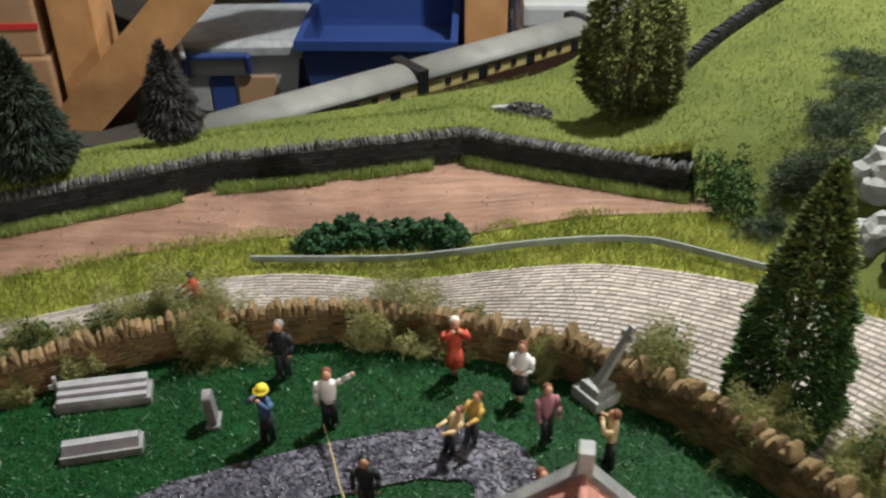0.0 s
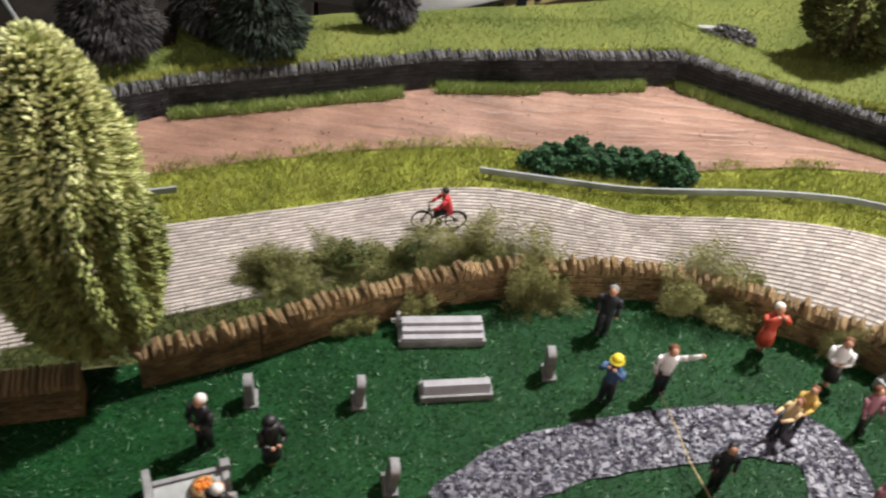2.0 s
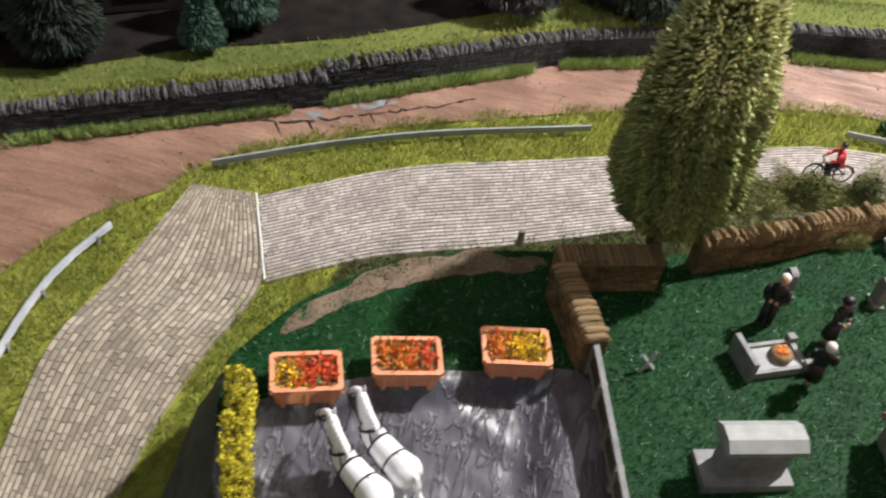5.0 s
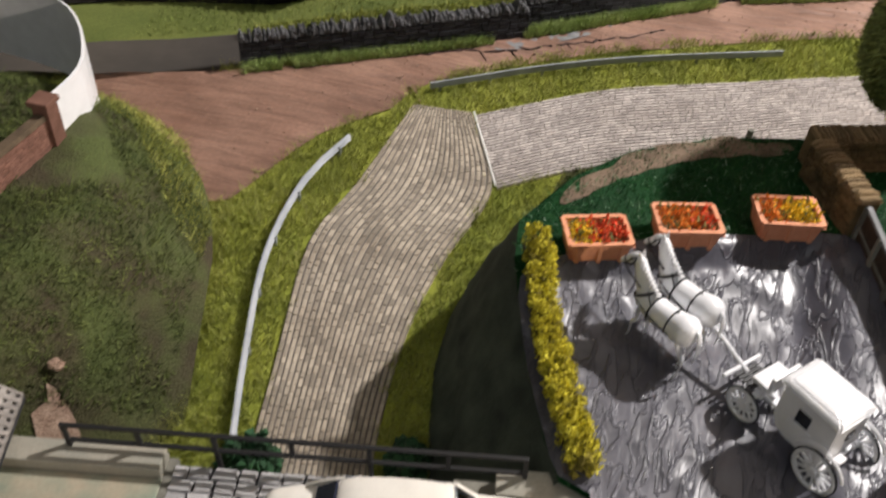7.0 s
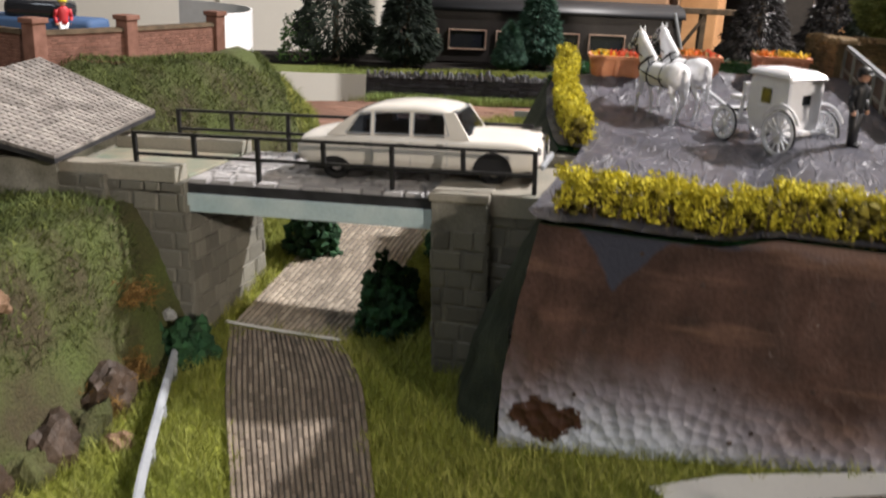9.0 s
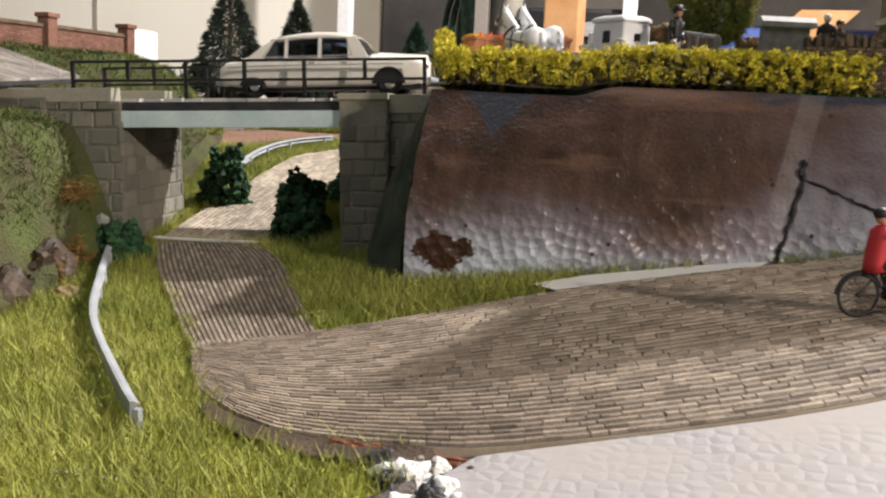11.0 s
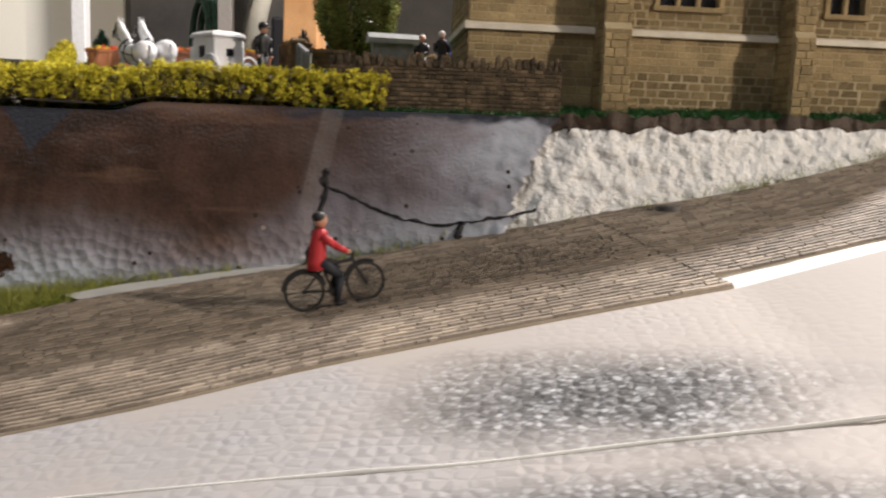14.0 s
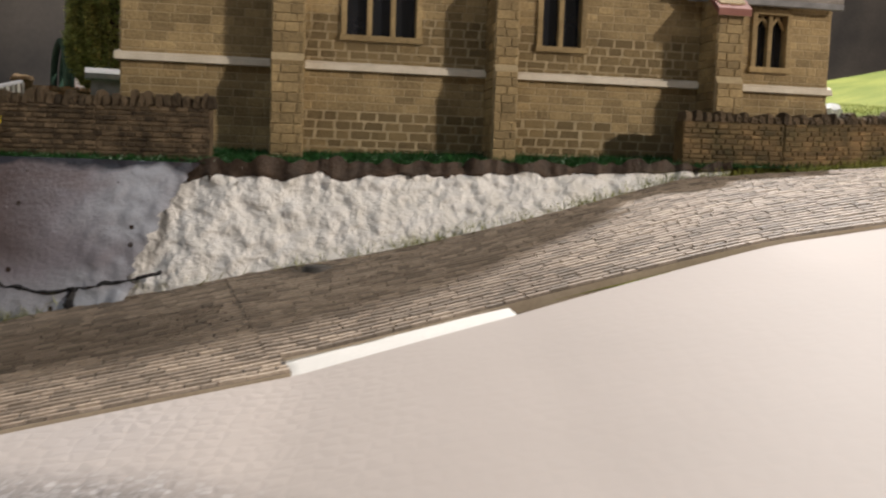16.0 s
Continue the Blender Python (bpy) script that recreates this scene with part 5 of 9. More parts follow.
def figures():
    F = figurine
    F(-12, 214, yard(-12, 214), 10, "painted figurine in a red dress with white hair on the lawn", M_ORANGE, M_ORANGE, M_HAIRWHITE, 21, True, "up")
    F(7, 203, yard(7, 203), -20, "painted figurine in a white blouse and black skirt on the lawn", M_WHITE, M_BLACK, M_BROWNHAIR, 20, True, "front", None, 0.3)
    F(14, 187, yard(14, 187), 20, "painted figurine in a mauve jumper beside the path", M_MAUVE, M_BLACK, M_BROWNHAIR, 18, False, "down", None, 0.3)
    F(-13, 180, yard(-13, 180) + 1, -60, "painted figurine in a cream jacket on the slate path", M_CREAM, M_NAVY, M_BROWNHAIR, 15, False, "reach", None, 0.7)
    F(-7, 184, yard(-7, 184) + 1, -40, "painted figurine in a mustard jacket on the slate path", M_MUSTARD, M_NAVY, M_BROWNHAIR, 16, False, "reach", None, 0.5)
    F(30, 178, yard(30, 178), -100, "painted figurine raising a camera to the face", M_CREAM, M_BLACK, M_BROWNHAIR, 19, False, "up")
    F(-63.5, 212, yard(-63.5, 212), -15, "painted figurine in a dark suit by the wall", M_NAVY, M_NAVY, M_GREYSTONE, 20, False, "down")
    F(-46.5, 191, yard(-46.5, 191), 5, "painted figurine in a black waistcoat with one arm raised", M_WHITE, M_NAVY, M_BROWNHAIR, 20, False, "raised")
    F(-63, 185, yard(-63, 185), -30, "painted figurine in blue overalls with a yellow hat", M_BLUE, M_NAVY, M_SKIN, 19, False, "up", M_YELLOW)
    F(-173, 149, yard(-173, 149), -20, "painted figurine in black with white hair beside the tomb", M_BLACK, M_BLACK, M_HAIRWHITE, 21, False, "front")
    F(-154, 146, yard(-154, 146), 40, "painted figurine in a black coat and hat by the tomb", M_BLACK, M_BLACK, M_BLACK, 20, True, "front", M_BLACK)
    F(-161, 127, yard(-161, 127), 170, "painted figurine in a black cassock bowing at the tomb", M_BLACK, M_BLACK, M_HAIRWHITE, 21, True, "front", None, 0.4)
    F(-33, 160, yard(-33, 160), 0, "painted figurine in a dark coat beside the path", M_NAVY, M_BLACK, M_BLACK, 19, False, "down")
    F(10, 158, yard(10, 158), 30, "painted figurine in a brown coat near the church porch", M_MAUVE, M_BLACK, M_BROWNHAIR, 18, False, "down")
    F(-219, 28, pz(-219, 28) + 1, 60, "painted figurine in a black coat and hat behind the carriage", M_BLACK, M_BLACK, M_BLACK, 21, False, "down", M_BLACK)


# ---- graves ----
def headstone(x, y, rz, h, w, label, tilt=0.0):
    root = thing("headstone", x, y, yard(x, y) - 0.3, rz, label, "headstone", "headstones on the lawn")
    root.matrix_world = root.matrix_world @ pose(0, 0, 0, tilt)
    bm = bmesh.new()
    n, w, h = 14, w * 0.62, h * 0.9
    prof = [(-w / 2, 0), (w / 2, 0)] + [(w / 2 * math.cos(a), h - w / 2 * 0.7 + w / 2 * 0.7 * math.sin(a)) for a in (math.pi * i / n for i in range(n + 1))]
    loft(bm, [[(px, -1.2, pzv) for px, pzv in prof], [(px, 1.2, pzv) for px, pzv in prof]])
    part("slab", bm, M_GREYSTONE, root)
    bm = bmesh.new()
    box(bm, -w / 2 - 0.9, w / 2 + 0.9, -2.0, 2.0, -1, 1.2, 0.25)
    part("plinth", bm, M_GREYSTONE, root)
    return root


def graves():
    headstone(-80, 192, 98, 13, 8, "weathered grey headstone with a rounded top", -4)
    headstone(-135, 171, 102, 12, 8, "grey rounded headstone leaning slightly", 3)
    headstone(-165, 166, 104, 12, 8, "grey rounded headstone near the wall", -3)
    headstone(-122, 145, 104, 12, 9, "grey headstone by the slate path", 5)
    for x, y, rz, w, d, label in ((-114, 200, 12, 27, 8.4, "grey chest tomb with ribbed lid"), (-107.5, 179.5, 14, 21.5, 6.6, "grey coffin-shaped grave slab")):
        root = thing("chest_tomb", x, y, yard(x, y) - 0.3, rz, label, "tomb", "chest tombs on the lawn")
        bm = bmesh.new()
        box(bm, -w / 2, w / 2, -d / 2, d / 2, -1, 2.6, 0.35)
        part("base", bm, M_GREYSTONE, root)
        bm = bmesh.new()
        if d > 8:
            for i, (a, b) in enumerate(((-0.46, 0.1), (-0.2, 0.25), (0.06, 0.4))):
                box(bm, -w / 2 + 1, w / 2 - 1, a * d, b * d, 2.6 + i * 1.2 - 1.0, 3.8 + i * 1.2, 0.2)
        else:
            loft(bm, [[(s * (w / 2 - 0.8), -d / 2 + 0.8, 2.6), (s * (w / 2 - 0.8), d / 2 - 0.8, 2.6), (s * (w / 2 - 0.8), 1.2, 5.2), (s * (w / 2 - 0.8), -1.2, 5.2)] for s in (-1, 1)])
        part("lid", bm, M_TOMB, root)
        if d > 8:
            bm = bmesh.new()
            box(bm, -w / 2 - 2, -w / 2 + 2, 2.6, 3.8, 4.0, 5.0, 0.1)
            box(bm, -w / 2 - 0.5, -w / 2 + 0.5, 2.6, 3.8, 2, 8, 0.1)
            part("cross", bm, M_PALESTONE, root)
    # the kerbed grave that the mourners stand round
    root = thing("kerbed_grave", -172, 133, yard(-172, 133) - 0.3, 26, "pale kerbed grave with a headstone and gravel bed", "tomb")
    bm = bmesh.new()
    box(bm, -9, 10, -5.2, 5.2, -1, 2.2, 0.25)
    part("slab", bm, M_PALESTONE, root)
    bm = bmesh.new()
    for x0, x1, y0, y1 in ((-9, 10, -5.8, -4.4), (-9, 10, 4.4, 5.8), (8.6, 10.4, -5.8, 5.8)):
        box(bm, x0, x1, y0, y1, -1, 3.2, 0.25)
    part("kerb", bm, M_GREYSTONE, root)
    bm = bmesh.new()
    box(bm, -11, -9, -6.4, 6.4, -1, 8.5, 0.4)
    part("headboard", bm, M_GREYSTONE, root)
    for s in (-1, 1):
        bm = bmesh.new()
        box(bm, 8.4, 11.0, s * 5.3 - 1.3, s * 5.3 + 1.3, -1, 5.0, 0.3)
        part("post", bm, M_GREYSTONE, root)
    root = thing("flower_wreath", -169, 134.5, yard(-169, 134) + 1.9, 0, "round wreath of orange and brown flowers on the grave", "wreath")
    bm = bmesh.new()
    ring(bm, (0, 0, 1.2), (0, 0, 1), 2.2, 1.4, 20, 8)
    part("rim", bm, M_SOIL, root, "", True)
    T = turns(90, 3, (0.5, 1)) * 0.7
    a, q = RNG.uniform(0, 6.28, 90), RNG.uniform(0, 2.6, 90)
    v, f = many(*CLUMP, T, np.c_[q * np.cos(a), q * np.sin(a), RNG.uniform(1.4, 2.8, 90)])
    raw("petals", v, f, M_FLOWER_O, root, "", "stuff")
    # small standing cross and the tall monument
    root = thing("stone_cross", -209, 118, yard(-209, 118), 30, "small pale stone cross leaning on the lawn", "cross")
    bm = bmesh.new()
    tube(bm, (-2.4, 0, 0), (2.4, 1.0, 6.5), 0.7, 0.7, 4)
    tube(bm, (2.4, 0, 0), (-2.4, 1.0, 6.5), 0.7, 0.7, 4)
    part("crosspiece", bm, M_PALESTONE, root)
    root = thing("tall_monument", -180, 92, yard(-180, 92) - 0.3, 17, "tall blue-grey tomb with a ridged cap on a stone plinth", "monument")
    bm = bmesh.new()
    box(bm, -13.5, 12, -6, 6, -1, 2.4, 0.3)
    part("plinth", bm, M_GREYSTONE, root)
    bm = bmesh.new()
    box(bm, -9, 9, -3.4, 3.4, 2.2, 15, 0.3)
    part("shaft", bm, M_GREYSTONE, root)
    bm = bmesh.new()
    loft(bm, [[(s * 11, -5.0, 14.6), (s * 11, -5.2, 16.6), (s * 11, -2.4, 18.8), (s * 11, 2.4, 18.8), (s * 11, 5.2, 16.6), (s * 11, 5.0, 14.6)] for s in (-1, 1)])
    part("cap", bm, M_PALESTONE, root)
    # war memorial cross on its stepped block
    root = thing("memorial_cross", 30, 205, yard(30, 205) - 0.3, 36, "pale memorial cross leaning from a square stepped block", "memorial")
    bm = bmesh.new()
    box(bm, -5.4, 5.4, -5.4, 5.4, -1, 4, 0.4)
    box(bm, -3.6, 3.6, -3.6, 3.6, 3.9, 6.4, 0.3)
    part("base", bm, M_PALESTONE, root)
    bm = bmesh.new()
    loft(bm, [[(-1.2 * s, -1.2 * s, z), (1.2 * s, -1.2 * s, z), (1.2 * s, 1.2 * s, z), (-1.2 * s, 1.2 * s, z)] for z, s in ((6, 1.1), (28, 0.65))])
    tilt = Matrix.Rotation(math.radians(21), 3, Vector((math.sin(math.radians(36)), math.cos(math.radians(36)), 0)))
    bmesh.ops.rotate(bm, verts=bm.verts, cent=(0, 0, 6), matrix=tilt)
    part("shaft", bm, M_PALESTONE, root)
    bm = bmesh.new()
    box(bm, -0.9, 0.9, -2.1, 2.1, 23.8, 25.6, 0.2)
    bmesh.ops.rotate(bm, verts=bm.verts, cent=(0, 0, 6), matrix=tilt)
    part("crossbar", bm, M_PALESTONE, root)


# ---- forecourt things ----
def planter(x, y, rz, kinds, label):
    root = thing("planter", x, y, pz(x, y) + 0.2, rz, label, "planter", "planters on the lawn")
    bm = bmesh.new()
    prof = [(8.6, 5.6, 0), (9.4, 6.4, 6.2), (10.0, 7.0, 6.3), (10.0, 7.0, 7.6), (8.6, 5.6, 7.6), (8.4, 5.4, 5.8)]
    loft(bm, [[(sx * a, sy * b, z) for sx, sy in ((-1, -1), (1, -1), (1, 1), (-1, 1))] for a, b, z in prof])
    bmesh.ops.bevel(bm, geom=[e for e in bm.edges if abs(e.verts[0].co.z - e.verts[1].co.z) > 1], offset=0.7, segments=2, affect="EDGES")
    part("trough", bm, M_TERRA, root)
    for s in (-1, 0, 1):
        bm = bmesh.new()
        box(bm, s * 6.6 - 0.7, s * 6.6 + 0.7, -6.7, -5.6, 0.2, 6.2, 0.3)
        part("rib", bm, M_TERRA, root)
    bm = bmesh.new()
    box(bm, -8.5, 8.5, -5.5, 5.5, 5.0, 6.4, 0.2)
    part("soil", bm, M_SOIL, root)
    for i, m in enumerate(kinds):
        n = 120
        c = (-4.6 + 9.2 * i / max(1, len(kinds) - 1), 0)
        q = RNG.normal(0, 1, (n, 2)) * (2.3, 2.6) + c
        q = np.clip(q, (-8.6, -5.8), (8.6, 5.4))
        T = turns(n, 0.7, (0.5, 1.2)) * 1.2
        T[:, :, 2] *= 1.9
        v, f = many(*SPINDLE, T, np.c_[q, RNG.uniform(5.8, 7.6, n)])
        raw("flowering", v, f, m, root, "", "stuff")
    n = 70
    q = np.c_[RNG.uniform(-8, 8, n), RNG.uniform(-5, 5, n)]
    T = turns(n, 0.5, (0.6, 1.3)) * 0.9
    T[:, :, 2] *= 3.2
    v, f = many(*SPINDLE, T, np.c_[q, RNG.uniform(5.8, 6.6, n)])
    raw("greenery", v, f, M_LEAF_OLIVE, root, "", "stuff")
    return root


def eased(rows, per=4):
    """Rows of numbers with smooth ones put in between (Catmull-Rom)."""
    a = np.asarray(rows, float)
    out = []
    for i in range(len(a) - 1):
        p0, p1, p2, p3 = a[max(i - 1, 0)], a[i], a[i + 1], a[min(i + 2, len(a) - 1)]
        for j in range(per):
            t = j / per
            out.append(0.5 * (2 * p1 + (p2 - p0) * t + (2 * p0 - 5 * p1 + 4 * p2 - p3) * t * t + (3 * p1 - p0 - 3 * p2 + p3) * t ** 3))
    out.append(a[-1])
    return out


def horse(x, y, rz, label):
    """A white casting of a standing horse with painted harness; it faces +x."""
    bm = bmesh.new()

    def limb(rows, n=12, index=0, side=0.0, per=4):
        """Skins ovals (x, z, half width, half depth, lean, y) along a bent line."""
        loft(bm, [[(cx - math.sin(t) * d * math.sin(a), cy + side + w * math.cos(a), cz + math.cos(t) * d * math.sin(a)) for a in (2 * math.pi * i / n for i in range(n))]
                  for cx, cz, w, d, t, cy in eased(rows, per)], index)

    # barrel and croup, then the arched neck, then the head
    limb([(-10.6, 14.6, 0.6, 0.8, 0, 0), (-10.0, 14.6, 2.9, 3.2, 0, 0), (-7.4, 14.6, 4.1, 4.2, 0, 0), (-4.2, 14.4, 3.6, 3.7, 0, 0), (-0.8, 14.0, 3.4, 3.7, 0, 0), (2.8, 14.2, 3.2, 3.7, 0.05, 0), (5.6, 15.0, 2.7, 3.6, 0.2, 0), (7.4, 15.4, 1.9, 2.6, 0.3, 0), (8.2, 15.4, 0.7, 1.2, 0.3, 0)], 16)
    limb([(4.6, 15.6, 2.1, 3.4, 0.75, 0), (6.4, 18.0, 1.8, 3.0, 0.95, 0), (7.9, 20.4, 1.55, 2.4, 1.1, 0), (9.0, 22.8, 1.35, 2.0, 1.15, 0), (10.0, 24.8, 1.2, 1.6, 0.9, 0), (11.0, 25.6, 0.9, 1.0, 0.5, 0)], 14)
    limb([(9.4, 25.6, 0.5, 0.7, -0.4, 0), (10.2, 25.3, 1.15, 1.5, -0.5, 0), (11.8, 24.2, 1.15, 1.55, -0.7, 0), (13.4, 22.6, 0.85, 1.05, -0.8, 0), (14.7, 21.2, 0.8, 0.9, -0.85, 0), (15.4, 20.6, 0.45, 0.5, -0.85, 0)], 12)
    for s in (-1, 1):
        tube(bm, (9.9, s * 0.65, 26.2), (10.2, s * 0.95, 28.0), 0.5, 0.08, 6)
        limb([(5.2, 14.6, 1.6, 2.0, 0, 0), (5.6, 11.6, 1.15, 1.45, 0, 0), (5.5, 8.2, 0.75, 0.95, 0, 0), (5.6 + s, 6.8, 0.82, 0.95, 0, 0), (5.5 + s * 1.2, 4.0, 0.52, 0.6, 0, 0), (5.5 + s * 1.3, 1.7, 0.62, 0.7, 0, 0), (5.8 + s * 1.3, 0.9, 0.8, 0.9, 0, 0), (6.0 + s * 1.3, 0.0, 0.95, 1.1, 0, 0)], 9, 0, s * 1.8, 3)
        limb([(-7.6, 15.0, 1.9, 2.6, 0, 0), (-8.0, 11.6, 1.5, 2.2, 0, 0), (-8.6, 8.8, 0.9, 1.3, 0, 0), (-9.5 - s * 0.6, 6.9, 0.75, 0.95, 0, 0), (-9.0 - s * 0.9, 4.0, 0.55, 0.65, 0, 0), (-8.7 - s, 1.7, 0.62, 0.7, 0, 0), (-8.4 - s, 0.9, 0.8, 0.9, 0, 0), (-8.2 - s, 0.0, 0.95, 1.1, 0, 0)], 9, 0, s * 1.8, 3)
    limb([(-9.8, 16.6, 0.5, 0.5, 0, 0), (-11.2, 16.0, 0.8, 0.9, 0, 0), (-12.0, 13.0, 1.05, 1.15, 0, 0), (-12.0, 9.6, 0.85, 0.95, 0, 0), (-11.7, 6.2, 0.3, 0.3, 0, 0)], 9, 0, 0.0, 3)
    # mane and forelock in overlapping locks
    for i in range(9):
        t = i / 8
        tube(bm, (2.6 + 6.9 * t, 0, 19.4 + 6.4 * t), (2.6 + 6.2 * t, 1.3, 17.8 + 6.2 * t), 0.75, 0.2, 6)
    tube(bm, (10.2, 0, 26.6), (12.0, 0, 25.6), 0.6, 0.15, 6)

    def strap(cx, cz, w, d, tilt, r=0.27):
        a = [Vector((cx - math.sin(tilt) * d * math.sin(t), w * math.cos(t), cz + math.cos(tilt) * d * math.sin(t))) for t in (2 * math.pi * i / 26 for i in range(26))]
        for p, q in zip(a, a[1:] + a[:1]):
            tube(bm, p, q, r, r, 5, 1)

    strap(5.9, 17.0, 2.35, 3.75, 0.85, 0.36)
    strap(2.2, 14.1, 3.4, 3.9, 0.05)
    strap(-3.6, 14.3, 3.45, 3.75, 0.0)
    for s in (-1, 1):
        for p, q in (((6.9, s * 2.5, 15.0), (2.4, s * 3.45, 14.2)), ((2.4, s * 3.45, 14.2), (-3.6, s * 3.6, 13.0)), ((4.6, s * 1.7, 19.0), (2.2, s * 2.6, 16.8)), ((-3.6, s * 3.6, 13.0), (-10.2, s * 2.4, 14.4)),
                     ((10.6, s * 1.2, 26.0), (13.6, s * 0.95, 21.6)), ((10.4, s * 1.25, 25.4), (11.6, s * 1.1, 22.4)), ((13.6, s * 0.95, 21.6), (11.6, s * 1.1, 22.4)), ((14.2, s * 0.9, 21.4), (6.6, s * 2.2, 19.0))):
            tube(bm, p, q, 0.22, 0.22, 5, 1)
        ball(bm, (12.0, s * 1.05, 24.6), 0.32, 1, 6)
    tube(bm, (-3.6, 0, 18.1), (-9.6, 0, 17.4), 0.2, 0.2, 5, 1)
    strap(13.6, 22.3, 0.95, 1.1, -0.8, 0.2)
    bmesh.ops.scale(bm, vec=(1.12, 1.12, 1.08), verts=bm.verts)
    bmesh.ops.rotate(bm, verts=bm.verts, cent=(0, 0, 0), matrix=Matrix.Rotation(radians(rz), 3, "Z"))
    ob = part("horse", bm, [M_WHITE, M_BLACK], None, "", True)
    ob.location = (x * MM, y * MM, (pz(x, y) + 1.2) * MM)
    return tagged(ob, label, "model horse", "pair of carriage horses")


def wheel(parent, name, x, y, z, R, spokes, m_rim, m_tyre, width=0.9):
    bm = bmesh.new()
    ring(bm, (x, y, z), (0, 1, 0), R - 0.6, width * 0.75, 32, 8)
    rim = part(name, bm, m_rim, parent, "", True)
    bm = bmesh.new()
    ring(bm, (x, y, z), (0, 1, 0), R - 0.1, width * 0.5, 32, 6)
    part("tyre", bm, m_tyre, rim, "", True)
    bm = bmesh.new()
    for i in range(spokes):
        a = 2 * math.pi * i / spokes
        tube(bm, (x, y, z), (x + (R - 0.8) * math.cos(a), y, z + (R - 0.8) * math.sin(a)), 0.42, 0.32, 6)
    part("spokes", bm, m_rim, rim)
    bm = bmesh.new()
    tube(bm, (x, y - 1.2, z), (x, y + 1.2, z), 1.5, 1.2, 12)
    part("hub", bm, m_rim, rim)
    return rim


def carriage(x, y, rz):
    """A white enclosed wedding carriage, shafts towards +x."""
    root = thing("carriage", x, y, pz(x, y) + 0.9, rz, "white horse-drawn carriage with spoked wheels on the forecourt", "carriage")
    bm = bmesh.new()
    prof = [(-8.4, 7.2), (-9.0, 10), (-8.8, 20.6), (-7.8, 22), (7.0, 22), (8.0, 20.6), (8.0, 11), (6.2, 7.2), (3, 6.0), (-5, 6.0)]
    loft(bm, [[(px * k2, yy, 6 + (zz - 6) * kz) for px, zz in prof] for yy, k2, kz in ((-6.4, 0.96, 0.97), (-5.8, 1, 1), (5.8, 1, 1), (6.4, 0.96, 0.97))])
    part("body", bm, M_WHITE, root)
    bm = bmesh.new()
    loft(bm, [[(sx * a, sy * b, z) for sx, sy in ((-1, -1), (1, -1), (1, 1), (-1, 1))] for a, b, z in ((9.4, 7.2, 21.6), (9.4, 7.2, 22.5), (7.8, 5.8, 23.7), (5, 3.6, 24.2))])
    bmesh.ops.bevel(bm, geom=list(bm.edges), offset=0.5, segments=2, affect="EDGES")
    part("roof", bm, M_WHITE, root)
    for s in (-1, 1):
        bm = bmesh.new()
        box(bm, -1.8, 2.2, s * 6.45 - 0.25, s * 6.45 + 0.25, 14.0, 18.4, 0.15)
        part("side_window", bm, M_GLASS, root)
        bm = bmesh.new()
        box(bm, -3.4, 3.8, s * 6.5 - 0.2, s * 6.5 + 0.2, 7.6, 13.2, 0.15)
        part("door", bm, M_WHITE, root)
    for xx in (-9.0, 8.1):
        bm = bmesh.new()
        box(bm, xx - 0.25, xx + 0.25, -1.4, 1.4, 14.6, 17.4, 0.12)
        part("end_window", bm, M_GLASS, root)
    bm = bmesh.new()
    box(bm, -11, 20, -1.6, 1.6, 6.2, 7.4, 0.2)
    box(bm, -9.6, -7.8, -7.5, 7.5, 5.6, 6.8, 0.2)
    box(bm, 15.2, 17, -6.5, 6.5, 4.8, 6.0, 0.2)
    part("undercarriage", bm, M_WHITE, root)
    bm = bmesh.new()
    box(bm, 11.5, 17.5, -5, 5, 12.5, 14, 0.3)
    box(bm, 11.2, 12.4, -5, 5, 13.6, 18.4, 0.3)
    tube(bm, (14, -3, 7), (13.6, -3, 12.6), 0.6, 0.6, 6)
    tube(bm, (14, 3, 7), (13.6, 3, 12.6), 0.6, 0.6, 6)
    part("driver_seat", bm, M_WHITE, root)
    bm = bmesh.new()
    for i in range(5):
        box(bm, 16.4 + i * 1.4, 17.4 + i * 1.4, -4.2, 4.2, 8.8 - i * 0.3, 9.5 - i * 0.3, 0.1)
    part("footboard", bm, M_BLACK, root)
    for s in (-1, 1):
        wheel(root, "wheel", -8.6, s * 8.2, 6.5, 6.5, 14, M_WHITE, M_BLACK)
        wheel(root, "wheel", 15.8, s * 7.2, 5.3, 5.3, 12, M_WHITE, M_BLACK)
        bm = bmesh.new()
        ring(bm, (-8.6, s * 8.2, 7.0), (0, 1, 0), 7.8, 0.5, 30, 6)
        bmesh.ops.delete(bm, geom=[v for v in bm.verts if v.co.z < 9], context="VERTS")
        part("mudguard", bm, M_WHITE, root)
    bm = bmesh.new()
    tube(bm, (19, 0, 7), (34, 0, 12), 0.75, 0.6, 8)
    tube(bm, (24, -7, 8.4), (24, 7, 8.4), 0.6, 0.6, 8)
    tube(bm, (50, 0, 14), (34, 0, 12), 0.5, 0.6, 8)
    part("pole", bm, M_WHITE, root)
    return root


# ---- the bridge, in its own frame: x along it, y across ----
BR = 10.0
B0 = Vector((-352.0, -20.0, -38.0))
RISE = 2.9


